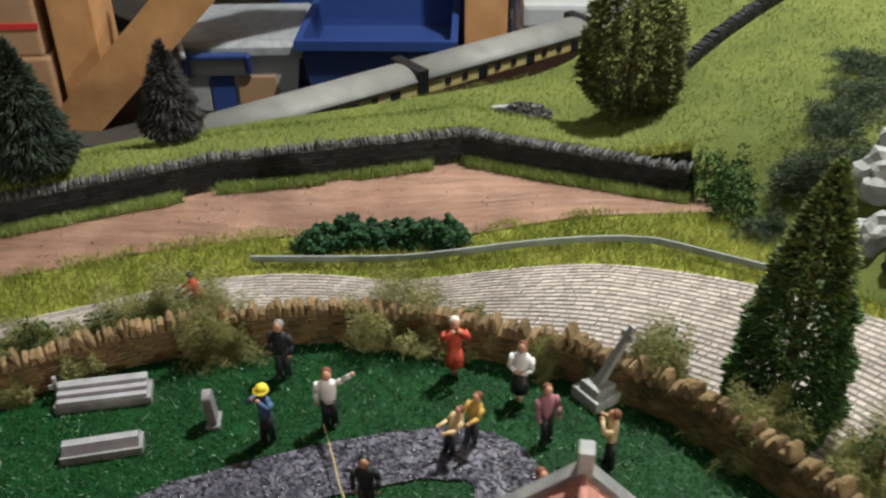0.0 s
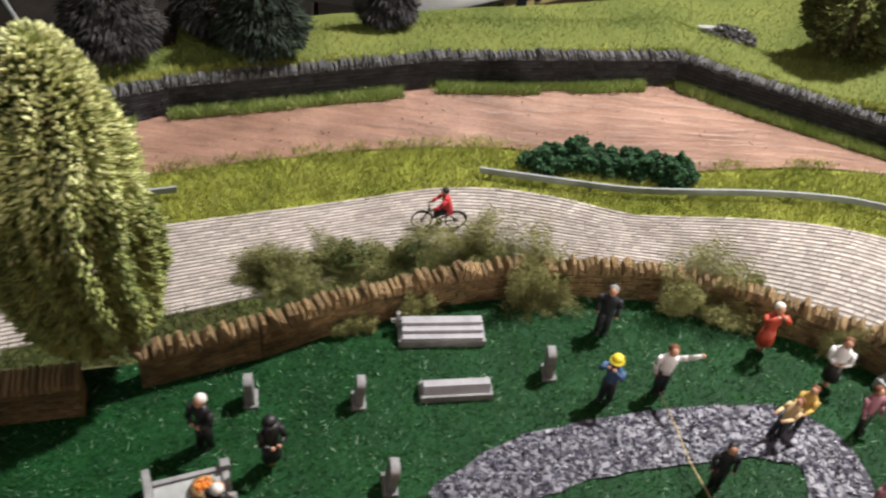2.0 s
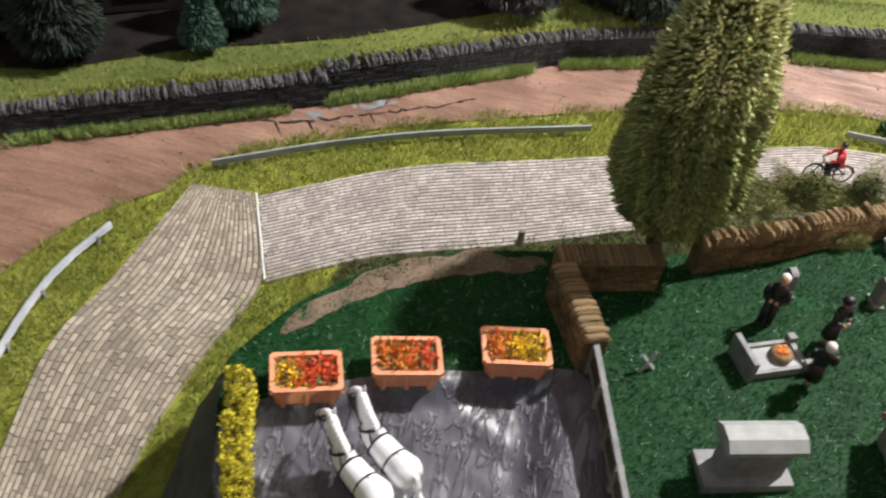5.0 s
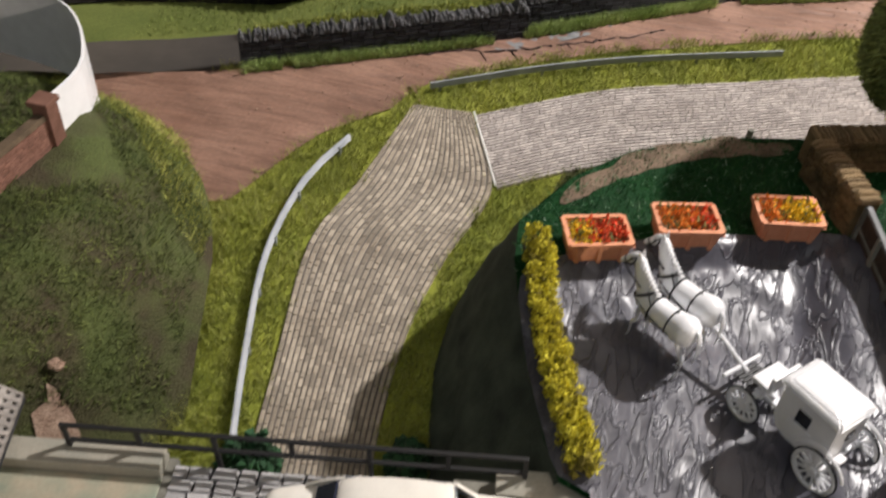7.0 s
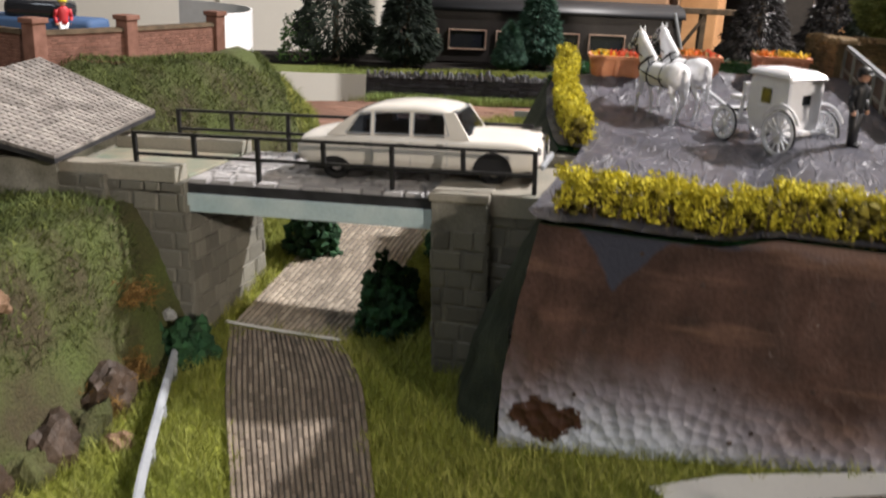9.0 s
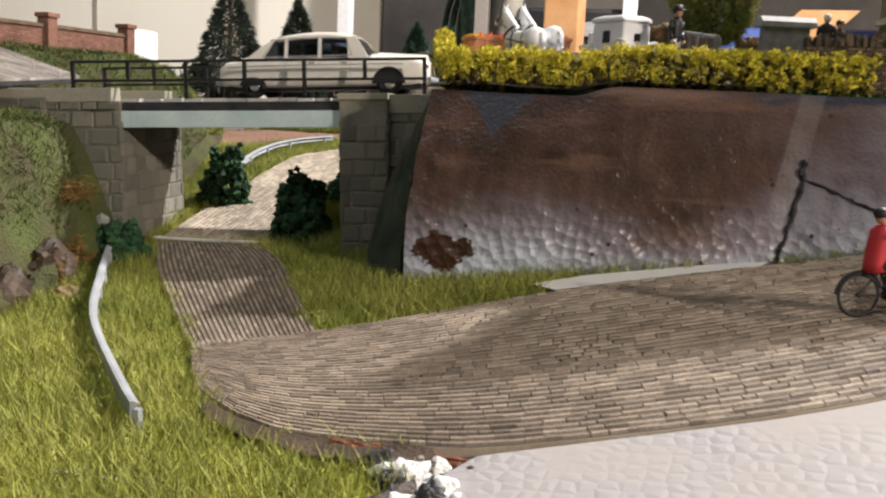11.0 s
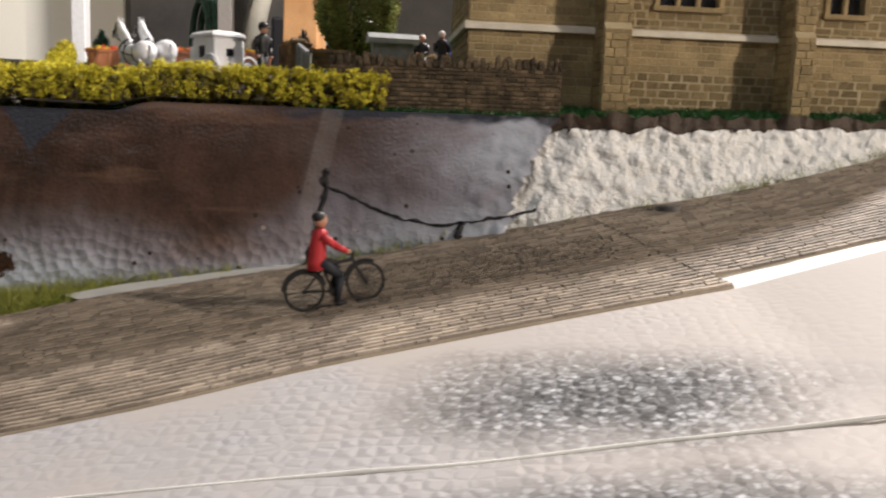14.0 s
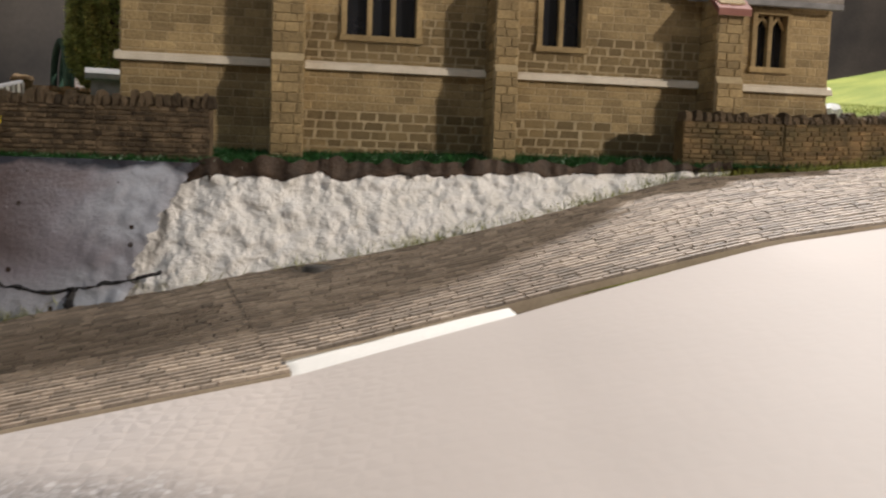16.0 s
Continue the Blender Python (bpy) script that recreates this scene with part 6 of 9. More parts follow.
def bridge():
    root = thing("bridge", B0.x, B0.y, B0.z, BR, "small road bridge with silvered sett deck and stone abutments", "bridge")
    root.matrix_world = root.matrix_world @ pose(0, 0, 0, 0, -RISE)
    bm = bmesh.new()
    box(bm, -45, 36, -22, 22, -8.5, -1.1)
    deck = part("deck", bm, M_BLACKJOINT, root)
    rows, k = 14, 0
    for r in range(11):
        x = -43.5 - RNG.uniform(0, 4)
        while x < 35:
            d = RNG.uniform(4.6, 8.2)
            a, b = max(x, -43.5), min(x + d, 35)
            if b - a > 1.5:
                block("sett", M_SILVER, (a + 0.15, -21.8 + r * 3.96 + 0.12, -1.4), (b - a - 0.3, 0, 0), (0, 3.72, 0), (0, 0, RNG.uniform(1.2, 1.55)), deck)
            x += d
    for s in (-1, 1):
        bm = bmesh.new()
        box(bm, -44.5, 34.5, s * 22.2 - 0.7, s * 22.2 + 0.7, -9.4, -4.0, 0.25)
        part("fascia", bm, M_FOAMBLUE, root, "pale blue foam edge strip")
    # west approach slab and its kerbs
    bm = bmesh.new()
    box(bm, -92, -45.4, -17, 17, -4, -0.2, 0.3)
    part("approach_slab", bm, M_CONCRETE_GREEN, root, "concrete slab with green and rusty stains")
    for y0, y1 in ((-24, -17.2), (17.2, 24.5)):
        bm = bmesh.new()
        box(bm, -96, -45.6, y0, y1, -5, 3.6, 0.4)
        part("kerb", bm, M_CONCRETE, root)
    # east approach
    bm = bmesh.new()
    box(bm, 36.4, 67, -22, 17, -5, 1.0, 0.3)
    part("approach_slab", bm, M_CONCRETE, root)
    bm = bmesh.new()
    box(bm, 42, 66, 17.2, 25, -6, 4.4, 0.4)
    part("kerb", bm, M_CONCRETE, root)
    # abutments, down to the road
    for x0, x1, y0, y1, foot, label in ((-70, -43, -24, 24, -58, "west stone abutment"), (31, 46, -25, 24, -56, "east stone abutment"), (44, 64, -21, -12, -50, "stone wing wall")):
        bm = bmesh.new()
        box(bm, x0, x1, y0, y1, foot, -0.8 if x0 != -70 else -0.8)
        ab = part("abutment", bm, M_ABUT, root, label)
        for o, u, w, length in (((x0, y0, foot), (1, 0, 0), (0, -1, 0), x1 - x0), ((x1, y0, foot), (0, 1, 0), (1, 0, 0), y1 - y0), ((x0, y1, foot), (0, -1, 0), (-1, 0, 0), y1 - y0)):
            top = -0.8 - foot
            if (o[0] == x1 and x1 == -43) or (o[0] == x0 and x0 == 31):
                top -= 6.4
            facing(ab, o, u, (0, 0, 1), w, courses(length, top, 5.2, (5, 11)), 0.22, 0.55, M_ABUT, "ashlar", 90)
    bm = bmesh.new()
    box(bm, 30.4, 46.6, -25.6, 16, -0.7, 1.4, 0.3)
    part("coping", bm, M_CONCRETE, root)
    # west wing wall that slopes down towards the road
    bm = bmesh.new()
    loft(bm, [[(-104, -24, -40), (-104, -20, -40), (-104, -20, 0.5), (-104, -24, 0.5)], [(-68, -26, -58), (-68, -22, -58), (-68, -22, 0.5), (-68, -26, 0.5)]])
    wing = part("wing_wall", bm, M_ABUT, root)
    facing(wing, (-104, -24.1, -40), Vector((36, -2, 0)).normalized(), (0, 0, 1), (0, -1, 0), courses(36, 40.5, 5.2, (5, 11)), 0.22, 0.5, M_ABUT, "ashlar", 60)
    # railings
    for y, x0, x1, tall in ((-18.5, -62, 58, (-20, 20)), (23.0, -72, 50, (-40, -12, 16))):
        rail = None
        bm = bmesh.new()
        for z in (12.2, 6.0):
            box(bm, x0, x1, y - 0.55, y + 0.55, z - 0.45, z + 0.45, 0.1)
        rail = part("railing", bm, M_IRON, root)
        n = 7
        for i in range(n):
            xx = x0 + (x1 - x0) * i / (n - 1)
            xx = min(max(xx, x0 + 0.6), x1 - 0.6)
            foot = -2.5 if i in (2, 4) else (0.0 if i in (0, n - 1) else 5.8)
            bm = bmesh.new()
            box(bm, xx - 0.6, xx + 0.6, y - 0.6, y + 0.6, foot, 12.4, 0.1)
            part("post", bm, M_IRON, rail)
    return root


def limousine():
    """A cream limousine; front towards +x."""
    root = thing("limousine", -329.0, -15.7, -36.2, 10.2, "cream-white vintage limousine parked on the bridge", "car")
    root.matrix_world = root.matrix_world @ pose(0, 0, 0, 0, -3.6)

    # lower body by stations: x, half width, sill, wing crest, valley, centre line
    stations = [(-38.0, 6.5, 6.4, 8.2, 8.6, 8.8), (-37.4, 8.8, 5.0, 10.0, 10.6, 10.9), (-35.4, 10.2, 4.2, 11.2, 12.0, 12.4), (-31, 11.2, 3.5, 12.0, 13.1, 13.6), (-25, 11.8, 3.3, 12.5, 13.8, 14.4), (-18, 12.1, 3.2, 12.8, 13.7, 14.0), (-8, 12.3, 3.2, 12.9, 13.4, 13.6),
                (4, 12.3, 3.2, 12.7, 13.3, 13.5), (12, 12.2, 3.2, 12.4, 12.6, 14.0), (18, 12.0, 3.2, 12.3, 12.2, 14.3), (25, 11.6, 3.3, 12.1, 11.8, 14.0), (30, 11.0, 3.6, 11.6, 11.2, 13.6), (32.4, 10.2, 4.2, 10.8, 10.4, 13.0), (33.6, 8.8, 5.4, 9.8, 9.6, 11.6)]
    half = ((0.80, 0.0, "s"), (0.95, 0.12, "s"), (0.995, 0.35, "s"), (1.0, 0.6, "s"), (0.985, 0.84, "s"), (0.93, 0.97, "s"), (0.82, 1.0, "s"), (0.60, 0.0, "v"), (0.36, 0.0, "m"), (0.12, 0.0, "c"))
    rows = []
    for x, w, z0, zs, zv, zc in eased(stations, 4):
        one = []
        for k, t, kind in half:
            z = z0 + (zs - z0) * t if kind == "s" else zv if kind == "v" else 0.35 * zv + 0.65 * zc if kind == "m" else zc
            one.append((x, k * w, z))
        rows.append([(px, -py, z) for px, py, z in one] + one[::-1])
    bm = bmesh.new()
    loft(bm, rows)
    part("body", bm, M_WHITECAR, root, "", True)

    # roof panel, rounded over to the gutters, falling to the rear screen
    bm = bmesh.new()
    rows = []
    for x, w, z1, d in eased([(-18.8, 8.6, 18.3, 0.9), (-17.6, 8.9, 19.5, 1.4), (-14, 9.1, 20.8, 1.8), (-8, 9.2, 21.5, 2.0), (-1, 9.2, 21.6, 2.0), (5, 9.1, 21.1, 1.9), (8.6, 8.9, 20.3, 1.5), (9.8, 8.6, 19.5, 0.9)], 3):
        rows.append([(x, s * w * k, z1 - d * t) for s, k, t in ((-1, 0.97, 1.35), (-1, 1.03, 1.0), (-1, 0.99, 0.62), (-1, 0.86, 0.24), (-1, 0.5, 0.04), (1, 0.5, 0.04), (1, 0.86, 0.24), (1, 0.99, 0.62), (1, 1.03, 1.0), (1, 0.97, 1.35))])
    loft(bm, rows)
    part("roof", bm, M_WHITECAR, root, "", True)

    def side(px, zz, s, d=0.0):
        return (px, s * (10.9 - (zz - 12.4) * 0.24 + d), zz)

    pillars = (("quarter_panel", [(-27.5, 12.6), (-21.6, 12.6), (-17.0, 19.3), (-19.4, 18.4), (-23.5, 15.8)]), ("door_pillar", [(-14.2, 12.4), (-13.0, 12.4), (-13.0, 19.8), (-14.2, 19.8)]),
               ("door_pillar", [(-2.8, 12.4), (-1.6, 12.4), (-1.6, 19.9), (-2.8, 19.9)]), ("screen_pillar", [(7.4, 12.4), (14.4, 12.4), (9.8, 19.6), (7.0, 19.4)]))
    panes = ([(-21.6, 13.4), (-14.2, 13.4), (-14.2, 19.0), (-17.4, 19.0)], [(-13.0, 13.4), (-2.8, 13.4), (-2.8, 19.3), (-13.0, 19.3)], [(-1.6, 13.4), (8.6, 13.4), (6.6, 19.2), (-1.6, 19.3)])
    for s in (-1, 1):
        for name_, a in pillars:
            bm = bmesh.new()
            loft(bm, [[side(px, zz, s, d) for px, zz in a] for d in (-0.8, 0.1)])
            part(name_, bm, M_WHITECAR, root)
        for a in panes:
            bm = bmesh.new()
            loft(bm, [[side(px, zz, s, d) for px, zz in a] for d in (-0.5, -0.2)])
            part("side_window", bm, M_CLEAR, root)
            bm = bmesh.new()
            pts = [Vector(side(px, zz, s, 0.05)) for px, zz in a]
            for i in range(4):
                tube(bm, pts[i], pts[(i + 1) % 4], 0.17, 0.17, 5)
            part("window_trim", bm, M_GREYRAIL, root)
    bm = bmesh.new()
    loft(bm, [[(9.4 + d, -8.2, 19.8), (9.4 + d, 8.2, 19.8), (14.0 + d, 9.4, 13.4), (14.0 + d, -9.4, 13.4)] for d in (-0.5, 0.1)])
    part("windscreen", bm, M_CLEAR, root)
    bm = bmesh.new()
    loft(bm, [[(-18.4 + d, -7.9, 18.9), (-18.4 + d, 7.9, 18.9), (-23.6 + d, 8.6, 14.6), (-23.6 + d, -8.6, 14.6)] for d in (0.3, -0.3)])
    bmesh.ops.translate(bm, verts=bm.verts, vec=(-0.2, 0, 0.4))
    part("rear_window", bm, M_REARGLASS, root)
    bm = bmesh.new()
    loft(bm, [[(-26.5, sy * 9.4, 13.0), (-24.0, sy * 9.2, 14.7), (-19.0, sy * 8.4, 18.6), (-17.0, sy * 8.2, 18.8), (-17.0, sy * 9.4, 13.0)] for sy in (-1, 1)])
    part("rear_shelf", bm, M_WHITECAR, root)
    bm = bmesh.new()
    box(bm, -16.8, 12.5, -9.6, 9.6, 13.0, 14.0, 0.3)
    part("cabin_floor", bm, M_SEAT, root)
    for x0, x1 in ((-16.5, -13.6), (1.5, 4.2)):
        bm = bmesh.new()
        box(bm, x0, x1, -8, 8, 13.2, 17.0, 0.8)
        part("seat", bm, M_SEAT, root)
    # bonnet ridge, boot lid outline and door shut lines
    bm = bmesh.new()
    for p, q in (((15.6, 0, 14.45), (32.6, 0, 13.35)),):
        tube(bm, p, q, 0.28, 0.2, 6)
    part("bonnet_ridge", bm, M_WHITECAR, root)
    bm = bmesh.new()
    tube(bm, (29.5, 0, 14.0), (32.6, 0, 14.5), 0.28, 0.42, 6)
    part("mascot", bm, M_GREYMETAL, root)
    for s in (-1, 1):
        for x in (-13.6, -2.2, 8.4):
            bm = bmesh.new()
            tube(bm, (x, s * 12.22, 5.2), (x, s * 12.15, 11.6), 0.1, 0.1, 4)
            part("door_seam", bm, M_GREYRAIL, root)
        for x in (-4.6, 6.4):
            bm = bmesh.new()
            tube(bm, (x - 1, s * 12.5, 11.0), (x + 1, s * 12.5, 11.0), 0.22, 0.22, 5)
            part("door_handle", bm, M_CHROME, root)
        bm = bmesh.new()
        ball(bm, (33.2, s * 8.0, 9.4), 1.45, 0, 12, (0.5, 1, 1))
        part("headlight", bm, M_CHROME, root, "", True)
        bm = bmesh.new()
        ball(bm, (-37.2, s * 8.0, 8.2), 0.7, 0, 8, (0.5, 0.8, 1.3))
        part("tail_light", bm, M_RED, root, "", True)
        for x, arch in ((-25.0, 4.4), (21.0, 5.4)):
            bm = bmesh.new()
            ring(bm, (x, s * 10.4, 4.0), (0, 1, 0), 3.1, 1.2, 24, 8)
            tyre = part("wheel", bm, M_RUBBER, root, "", True)
            bm = bmesh.new()
            tube(bm, (x, s * 9.6, 4.0), (x, s * 11.2, 4.0), 2.4, 1.9, 18)
            part("hubcap", bm, M_CHROME, tyre, "", True)
            bm = bmesh.new()
            prof = [(x + arch * math.cos(t), 4.0 + arch * math.sin(t) * (0.62 if x < 0 else 1.0)) for t in (math.pi * i / 14 for i in range(15))]
            loft(bm, [[(px, s * yy, zz) for px, zz in prof] for yy in (8.5, 12.25 if x < 0 else 12.02)])
            part("wheel_arch", bm, M_BLACK, root)
        bm = bmesh.new()
        tube(bm, (-34, s * 11.0, 10.2), (-20, s * 12.15, 10.4), 0.16, 0.16, 5)
        tube(bm, (-20, s * 12.15, 10.4), (6, s * 12.36, 10.4), 0.16, 0.16, 5)
        tube(bm, (6, s * 12.36, 10.4), (26, s * 11.6, 10.2), 0.16, 0.16, 5)
        part("side_trim", bm, M_GREYRAIL, root)
    bm = bmesh.new()
    box(bm, 32.8, 34.2, -2.8, 2.8, 5.4, 12.4, 0.3)
    part("grille", bm, M_CHROME, root)
    for x in (34.4, -38.2):
        bm = bmesh.new()
        box(bm, x - 0.6, x + 0.6, -9.6, 9.6, 4.4, 6.0, 0.5)
        part("bumper", bm, M_GREYRAIL, root)
    bm = bmesh.new()
    box(bm, -34, 31, -9, 9, 2.2, 4.2)
    part("chassis", bm, M_BLACK, root)
    return root


# ---- crash barriers ----
def barrier(line, label, height=5.0, name="crash_barrier", posts=True, lift=0.0):
    p = smooth_line([Vector(q) for q in line], 8)
    c = p[len(p) // 2]
    z0 = gz(c.x, c.y)
    root = thing(name, c.x, c.y, z0, 0, label, "crash barrier", "crash barriers beside the road")
    bm = bmesh.new()
    rows = []
    for i, q in enumerate(p):
        d = (p[min(i + 1, len(p) - 1)] - p[max(i - 1, 0)]).normalized()
        s = Vector((-d.y, d.x, 0))
        b = Vector((q.x - c.x, q.y - c.y, gz(q.x, q.y) - z0 + height + lift))
        rows.append([b + s * u + Vector((0, 0, w)) for u, w in ((-0.7, -2.2), (0.5, -1.4), (-0.5, -0.6), (0.5, 0.3), (-0.7, 0.9), (-1.3, 0.9), (-1.2, -2.2))])
    loft(bm, rows)
    part("beam", bm, M_GREYRAIL, root)
    step = max(2, len(p) // 6)
    for i in range(1, len(p), step):
        q = p[i]
        bm = bmesh.new()
        z = gz(q.x, q.y) - z0
        box(bm, q.x - c.x - 0.7, q.x - c.x + 0.7, q.y - c.y - 0.7, q.y - c.y + 0.7, z - 3, z + height + lift - 0.5, 0.1)
        part("post", bm, M_GREYRAIL, root)
    return root


def bicycle(x, y, rz, tilt=0.0):
    """A black roadster with a rider in a red coat; front towards +x."""
    z = gz(x, y) + 1.25
    root = thing("bicycle", x, y, z, rz, "black model bicycle standing on the sett road", "bicycle")
    root.matrix_world = root.matrix_world @ pose(0, 0, 0, 0, -tilt)
    for xx, nm in ((-7.2, "wheel"), (7.2, "wheel")):
        bm = bmesh.new()
        ring(bm, (xx, 0, 4.7), (0, 1, 0), 4.35, 0.36, 36, 6)
        w = part(nm, bm, M_RUBBER, root, "", True)
        bm = bmesh.new()
        for i in range(18):
            a = 2 * math.pi * i / 18
            tube(bm, (xx, 0, 4.7), (xx + 4.2 * math.cos(a), 0, 4.7 + 4.2 * math.sin(a)), 0.07, 0.07, 4)
        tube(bm, (xx, -0.7, 4.7), (xx, 0.7, 4.7), 0.4, 0.4, 8)
        part("spokes", bm, M_IRON, w)
    bm = bmesh.new()
    bb, seat, head = (-0.6, 0, 3.6), (-2.6, 0, 10.6), (5.0, 0, 10.4)
    for p, q, r in ((bb, seat, 0.38), (bb, (5.2, 0, 9.2), 0.38), ((-2.3, 0, 9.6), head, 0.38), (bb, (-7.2, 0, 4.7), 0.28), ((-2.2, 0, 9.4), (-7.2, 0, 4.7), 0.28), ((5.2, 0, 9.0), (7.2, 0, 4.7), 0.34), ((5.2, 0, 9.0), (4.7, 0, 12.2), 0.34)):
        tube(bm, p, q, r, r, 6)
    part("bicycle_frame", bm, M_BLACK, root)
    bm = bmesh.new()
    tube(bm, (4.7, -2.6, 12.4), (4.7, 2.6, 12.4), 0.3, 0.3, 6)
    for s in (-1, 1):
        tube(bm, (4.7, s * 2.6, 12.4), (3.0, s * 3.0, 12.2), 0.35, 0.35, 6)
    part("handlebar", bm, M_BLACK, root)
    bm = bmesh.new()
    ball(bm, (-3.0, 0, 11.2), 1.5, 0, 10, (1.2, 0.8, 0.4))
    part("saddle", bm, M_BLACK, root, "", True)
    for xx in (-7.2, 7.2):
        bm = bmesh.new()
        ring(bm, (xx, 0, 4.7), (0, 1, 0), 5.0, 0.35, 36, 5)
        bmesh.ops.delete(bm, geom=[v for v in bm.verts if v.co.z < 5.4 or (xx > 0 and v.co.x > xx + 3)], context="VERTS")
        part("mudguard", bm, M_BLACK, root)
    bm = bmesh.new()
    tube(bm, (-0.6, -1.2, 3.6), (-0.6, 1.2, 3.6), 1.0, 1.0, 12)
    part("chainset", bm, M_IRON, root)
    # the rider
    bm = bmesh.new()
    loft(bm, [[(cx + rx * math.cos(a), ry * math.sin(a), zz) for a in (2 * math.pi * i / 12 for i in range(12))] for zz, cx, rx, ry in ((9.4, -3.6, 2.4, 2.6), (11.5, -3.4, 2.1, 2.3), (15, -2.6, 2.0, 2.5), (17.6, -1.9, 1.7, 2.8), (18.6, -1.7, 0.9, 1.2))], 0)
    for s in (-1, 1):
        tube(bm, (-1.8, s * 2.6, 17.2), (0.8, s * 3.2, 14.4), 0.95, 0.8, 8, 0)
        tube(bm, (0.8, s * 3.2, 14.4), (3.2, s * 2.9, 12.8), 0.8, 0.6, 8, 0)
        ball(bm, (3.4, s * 2.9, 12.7), 0.7, 2, 7)
        tube(bm, (-2.8, s * 1.3, 10.8), (1.4, s * 1.6, 8.2 + s), 1.35, 1.05, 8, 1)
        tube(bm, (1.4, s * 1.6, 8.2 + s), (-0.4, s * 1.6, 2.6 + s * 1.2), 1.0, 0.7, 8, 1)
        ball(bm, (0.3, s * 1.6, 2.2 + s * 1.2), 0.9, 1, 7, (1.6, 0.8, 0.7))
    ball(bm, (-1.3, 0, 20.4), 1.6, 2, 10, (1, 0.9, 1.15))
    ball(bm, (-1.6, 0, 21.1), 1.65, 3, 10, (1, 1, 0.8))
    rider = part("figurine", bm, [M_RED, M_NAVY, M_SKIN, M_BLACK], None, "", True)
    rider.matrix_world = root.matrix_world.copy()
    tagged(rider, "painted cyclist figurine in a red coat and dark trousers", "figurine")
    return root

# ---- upper bank, railway and hill behind the back wall ----
WALL_LINE = [(-476, 205), (-359, 281), (-256, 357), (-135, 403), (-12, 437), (97, 389)]


def uz(x, y):
    """Height of the ground behind the retaining wall and of the hill beyond its end."""
    z = -43 + 0.035 * (x + 472) * 0.35 + 1.2 * noise.noise(Vector((x * 0.02, y * 0.02, 5)))
    z += max(0.0, (x - 40) * 0.24 + max(0.0, y - 430) * 0.10 * step01((x - 60) / 100)) * step01((x - 20) / 90)
    behind = y - float(np.interp(x, (-472, -359, -256, -135, -12, 97), (207, 281, 357, 403, 437, 389)))
    z -= 15 * step01((behind - 30) / 50) * step01((110 - x) / 60) * step01((x + 300) / 80)
    if x > 97 and y < 389 + (x - 97) * 0.6:
        s = (x - 100) * 0.954 + (y - 389) * 0.292 - 0.5 * max(0.0, 300 - y)
        k = step01(s / 50)
        z = z * k + (gz(x, y) - 1.5) * (1 - k)
    return z


BANK_BACK = [(-650, 205), (-520, 262), (-440, 312), (-360, 352), (-290, 405), (-215, 456), (-150, 480), (-79, 507), (0, 540), (60, 578), (140, 640), (260, 740), (420, 800), (560, 600), (560, 200), (420, 100), (300, 130), (240, 170), (190, 220), (160, 270), (140, 295), (124, 335), (110, 365), (100, 385)]
drape("upper_bank", smooth_line([(-600, 150), (-530, 184), (-474, 210), (-357, 285), (-255, 361), (-134, 407), (-12, 441), (97, 393)] + BANK_BACK[::-1], 14, False), uz, 8, M_BANK, None, "yellow-green grass bank behind the retaining wall, rising to a hill")


def backdrop_room():
    def slab(name, x0, x1, y0, y1, z0, z1, m, label):
        bm = bmesh.new()
        box(bm, x0, x1, y0, y1, z0, z1)
        return part(name, bm, m, None, label, False, "structure")

    slab("floor", -3000, 3000, -3000, 3000, -1050, -1000, M_FLOOR, "grey garage floor")
    slab("ceiling", -3000, 3000, -3000, 3000, 1600, 1650, M_ROOM, "pale garage ceiling")
    slab("wall_north", -3000, 3000, 2400, 2450, -1000, 1600, M_ROOMDARK, "garage wall coloured dark for the dim room")
    slab("wall_south", -3000, 3000, -3050, -3000, -1000, 1600, M_ROOM, "pale garage wall")
    slab("wall_west", -3050, -3000, -3000, 2450, -1000, 1600, M_ROOM, "pale garage wall")
    slab("wall_east", 3000, 3050, -3000, 2450, -1000, 1600, M_ROOM, "pale garage wall")
    slab("baseboard", -900, 620, -520, 600, -160, -140, M_ROOMDARK, "dark baseboard under the layout")
    for x in (-860, 580):
        for y in (-480, 560):
            slab("trestle_leg", x - 30, x + 30, y - 30, y + 30, -1000, -160, M_WOOD, "timber trestle leg")


backdrop_room()


